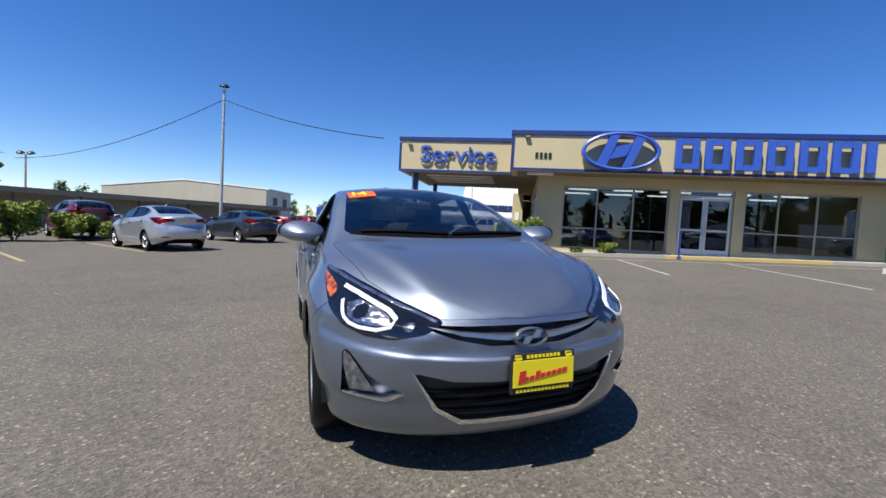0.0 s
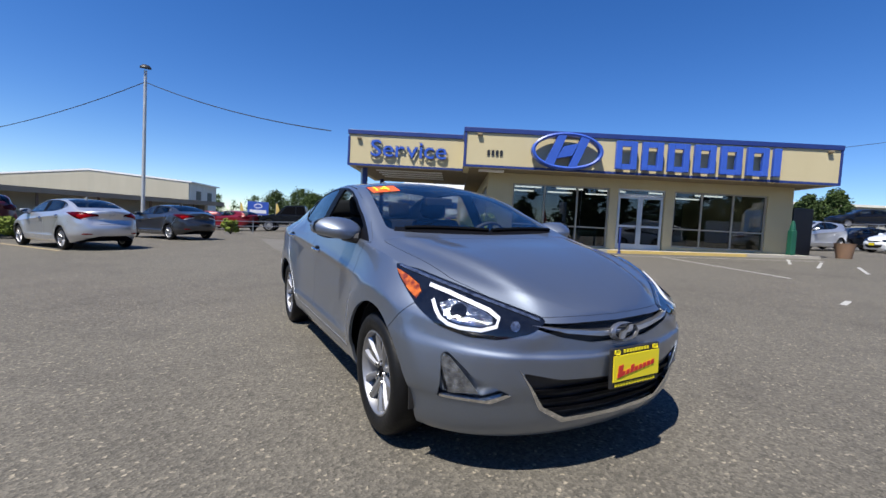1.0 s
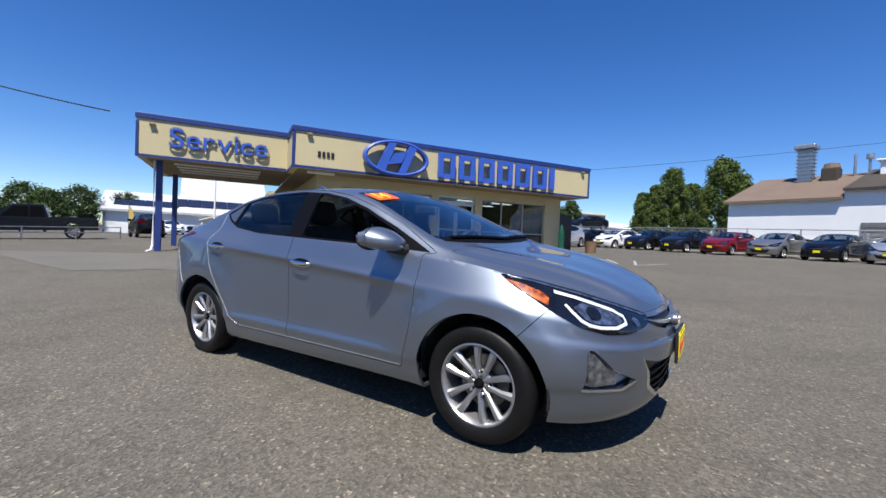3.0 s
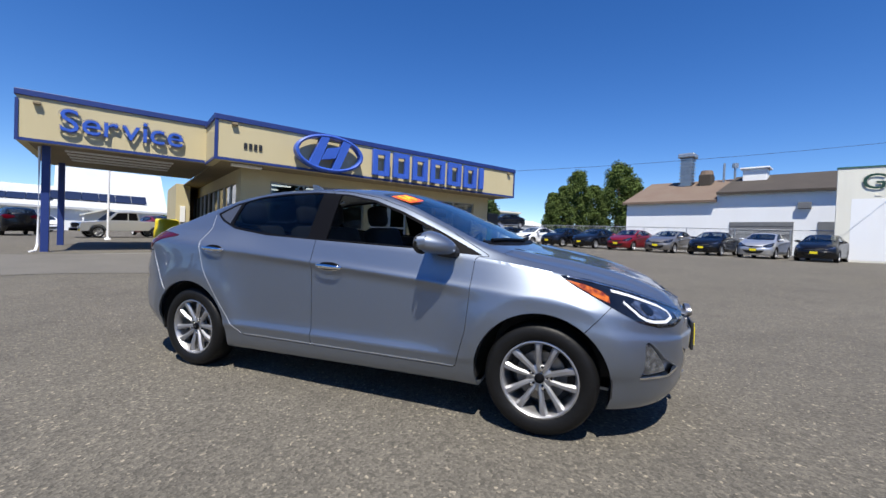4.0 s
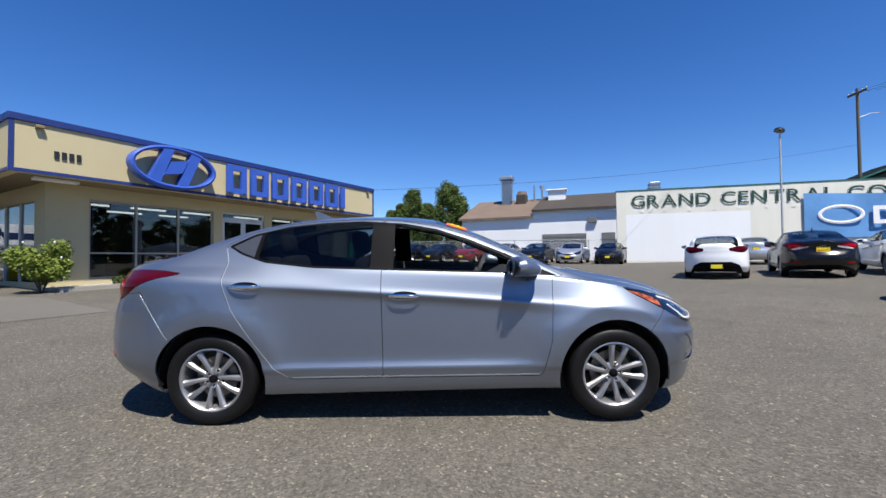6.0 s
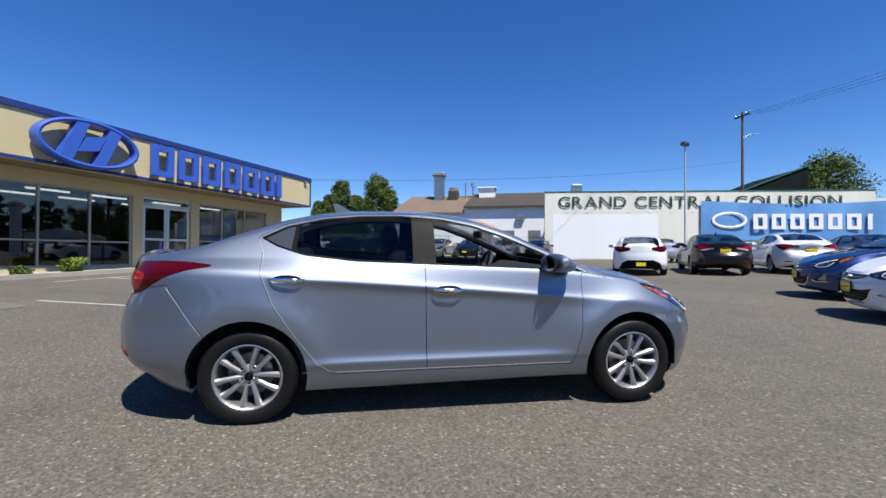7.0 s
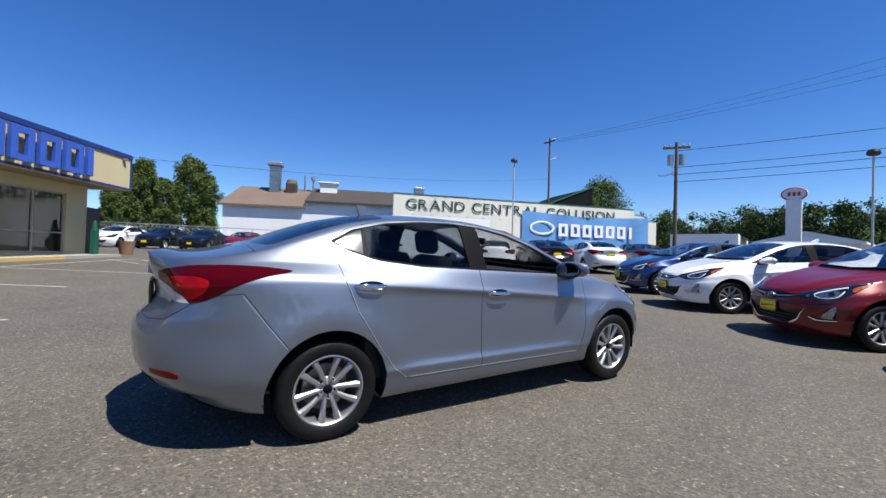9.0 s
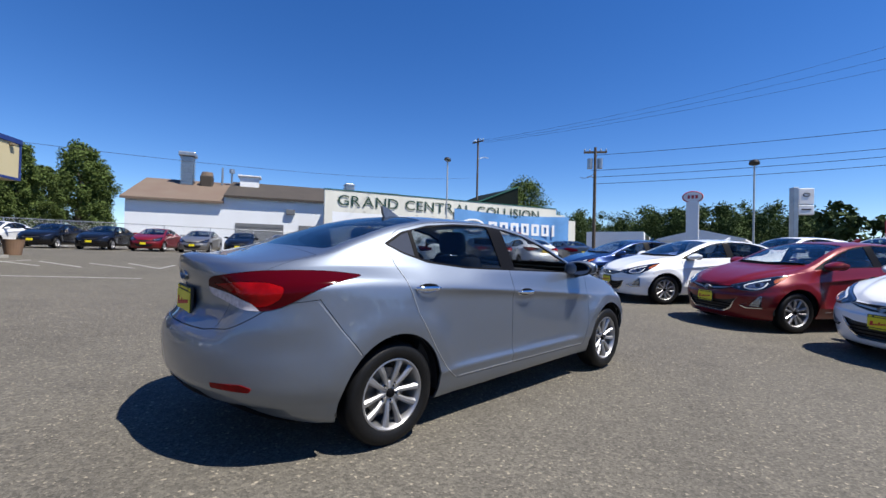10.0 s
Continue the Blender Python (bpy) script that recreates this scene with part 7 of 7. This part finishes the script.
M_FLAG_Y = mat("faded_yellow_fabric", (0.62, 0.45, 0.12), 0.7, var=0.4, scale=3)


def far_sign(x, y, top, label, face, name="pylon_sign"):
    return thing(name, label, "sign", pose(x, y, ground_z(x, y), 0, 0, face))


s = far_sign(15.8, -19.5, 5, "white pylon with an oval red-rimmed sign", -143)
part("pylon", box(-0.36, 0.36, -0.2, 0.2, 0, 4.25, 0.03), M_WHITE, s)
part("oval_face", lathe([(0, -0.12), (0.58, -0.12), (0.62, 0.0), (0.58, 0.12), (0, 0.12)], 40, "y"), M_WHITE, s)
for o in (scene.collection.objects[-1],):
    o.matrix_basis = Matrix.Translation((0, 0, 4.55)) @ Matrix.Diagonal((1, 1, 0.62, 1))
part("rim", oval_ring(0, 4.55, 0.60, 0.38, 0.07, -0.16, -0.125), M_RED, s, "red oval rim")
part("rim", oval_ring(0, 4.55, 0.60, 0.38, 0.07, 0.13, 0.16), M_RED, s, "red oval rim")
for k in range(3):
    part("bar", box(-0.29 + k * 0.22, -0.15 + k * 0.22, 0.125, 0.14, 4.44, 4.66), M_RED, s)
    part("bar", box(-0.29 + k * 0.22, -0.15 + k * 0.22, -0.14, -0.125, 4.44, 4.66), M_RED, s)
s = far_sign(10.0, -20.4, 5, "tall grey pylon carrying two white sign boxes", -120)
part("pylon", box(-0.60, -0.36, -0.2, 0.2, 0, 4.6, 0.03), M_GALV, s)
part("sign_box", box(-0.33, 0.40, -0.15, 0.15, 3.7, 4.55, 0.03), M_WHITE, s)
part("sign_box", box(-0.33, 0.40, -0.15, 0.15, 3.15, 3.66, 0.03), M_WHITE, s)
part("mark", oval_ring(0.03, 4.2, 0.18, 0.11, 0.05, -0.175, -0.152), M_DARK_ROOF, s)
part("mark", box(-0.2, 0.25, -0.17, -0.152, 3.4, 3.46), M_DARK_ROOF, s)
s = thing("feather_flag", "tall red feather flag on a thin pole", "flag", pose(8.0, -24.5, ground_z(8.0, -24.5), 0, 0, 20))
part("pole", tube((0, 0, 0), (0, 0, 4.0), 0.03), M_GALV, s)
part("cloth", prism([(0, 1.6), (0.42, 1.7), (0.45, 2.9), (0.22, 3.6), (0, 3.7)], -0.01, 0.01), M_RED, s)
s = thing("street_sign", "blue board sign with white bars on two posts", "sign", pose(-16.9, 53, ground_z(-16.9, 53), 0, 0, 15))
part("board", box(-1.15, 1.15, -0.08, 0.08, 0.9, 2.9, 0.02), M_BLUE_SIGN, s)
part("bar", box(-0.9, 0.9, -0.1, -0.082, 1.55, 1.95), M_WHITE, s)
part("bar", box(-0.6, 0.6, -0.1, -0.082, 1.2, 1.35), M_WHITE, s)
part("oval", oval_ring(0, 2.4, 0.45, 0.27, 0.1, -0.11, -0.082), M_WHITE, s)
for x in (-0.9, 0.9):
    part("post", tube((x, 0, 0), (x, 0, 0.95), 0.05), M_GALV, s)
for i, x in enumerate((-18.6, -14.6, -4.5)):
    s = thing("feather_flag", "yellow feather flag by the street", "flag", Matrix.Translation((x, 52, ground_z(x, 52))), "yellow flags")
    part("pole", tube((0, 0, 0), (0, 0, 2.9), 0.025), M_GALV, s)
    part("cloth", prism([(0, 0.9), (0.34, 1.0), (0.4, 2.0), (0.2, 2.6), (0, 2.8)], -0.01, 0.01), M_FLAG_Y, s)


# white roof with its shaded grey put into the colour, plus weather streaks
M_BARN_ROOF = mat("weathered_shade_grey_roof", (0.46, 0.48, 0.50), 0.5, var=0.3, scale=0.6, streak=True)


def white_house():
    b = thing("white_barn", "white barn with solar panels on its roof", "building", pose(1.0, 63, ground_z(0, 63), 0, 0, -4))
    part("wall", box(-8.5, 9, 0, 0.3, -0.5, 2.5), M_WHITE_WALL, b)
    part("wall", prism([(0, -0.5), (12, -0.5), (12, 2.5), (6, 7.2), (0, 2.5)], 8.7, 9.0, "yz"), M_WHITE_WALL, b)
    part("wall", prism([(0, -0.5), (8, -0.5), (8, 2.5), (4, 4.5), (0, 2.5)], -8.5, -8.2, "yz"), M_WHITE_WALL, b)
    part("wall", prism([(0.3, 2.5), (11.7, 2.5), (6, 7.0)], -1.0, -0.8, "yz"), M_WHITE_WALL, b)
    part("roof", prism([(-0.5, 2.35), (4, 4.7), (8.5, 2.35), (8.5, 2.6), (4, 5.0), (-0.5, 2.6)], -8.9, -1.0, "yz"), M_BARN_ROOF, b, "white metal roof")
    part("roof", prism([(-0.5, 2.35), (6, 7.3), (12.5, 2.35), (12.5, 2.6), (6, 7.6), (-0.5, 2.6)], -1.0, 9.4, "yz"), M_BARN_ROOF, b, "white metal roof")
    for i in range(10):
        bm = box(0, 1.45, 0, 1.5, 0, 0.06)
        bmesh.ops.transform(bm, matrix=pose(-7.6 + i * 1.5, 0.45, 3.18 if i < 4 else 3.45, 27.5 if i < 4 else 37, 0, 0), verts=bm.verts)
        part("solar_panel", bm, M_SOLAR, b)
    part("porch_roof", prism([(1.2, 1.7), (3.6, 2.5), (6.0, 1.7), (6.0, 1.85), (3.6, 2.68), (1.2, 1.85)], -1.2, 0.0), M_CREAM_WALL, b)
    for x in (1.5, 5.7):
        part("porch_post", box(x - 0.08, x + 0.08, -1.1, -0.94, -0.5, 1.75), M_WHITE, b)
    b = thing("white_shed", "low white shed beside the barn", "building", pose(12.5, 62, ground_z(12, 62), 0, 0, -6))
    part("wall", box(0, 10, 0, 7, -0.5, 4.0), M_CREAM_WALL, b)
    part("roof", box(-0.3, 10.3, -0.3, 7.3, 4.0, 4.25), M_ROOF, b)


white_house()
b = thing("tan_hall", "long pale tan hall behind the parked cars", "building", pose(50, 50.2, 0, 0, 0, -13))
part("wall", box(0, 13.5, 0, 12, 0, 6.6), M_TAN_WALL, b)
part("roof", box(-0.3, 13.8, -0.3, 12.3, 6.6, 6.9), M_CREAM_WALL, b)
part("wall", box(13.8, 22, 1, 10, 0, 4.6), M_WHITE_WALL, b)
part("roof", prism([(0.8, 4.6), (5.5, 5.8), (10.2, 4.6)], 13.6, 22.3, "yz"), M_WHITE, b)
s = thing("flag_pole", "thin white pole beyond the service canopy", "pole", Matrix.Translation((0.7, 29.5, ground_z(0.7, 29.5))))
part("pole", tube((0, 0, -0.05), (0, 0, 4.4), 0.055, 0.045), M_WHITE, s)
part("base", lathe([(0, 0.12), (0.12, 0.1), (0.16, 0.0), (0, 0)], 16), M_WHITE, s)
b = thing("white_shed", "long low white shed by the street", "building", pose(22, -34, ground_z(22, -34), 0, 0, -60))
part("wall", box(-5, 5, 0, 6, -0.5, 2.0), M_WHITE_WALL, b)
part("roof", prism([(-0.3, 1.95), (6.3, 1.95), (6.3, 2.1), (3, 2.9), (-0.3, 2.1)], -5.3, 5.3, "yz"), M_WHITE, b)
b = thing("green_awning_store", "white store with a green awning", "building", pose(35, -36, ground_z(35, -36), 0, 0, -50))
part("wall", box(-6, 6, 0, 6, -0.5, 3.0), M_WHITE_WALL, b)
part("awning", prism([(-1.0, 2.2), (0, 3.0), (0, 2.9), (-0.95, 2.1)], -4, 4, "yz"), M_GREENBIN, b)
b = thing("dark_gable", "dark green gable roof behind the parapet", "roof", SHOP)
part("gable", prism([(17.0, 4.5), (22.5, 4.5), (22.5, 8.8), (17.0, 6.6)], 6, 14), M_DARK_CLAD, b)
part("gable_trim", prism([(16.9, 6.56), (22.5, 8.8), (22.5, 8.93), (16.9, 6.69)], 5.9, 6.05), M_GREEN_TRIM, b, "dark green verge board")
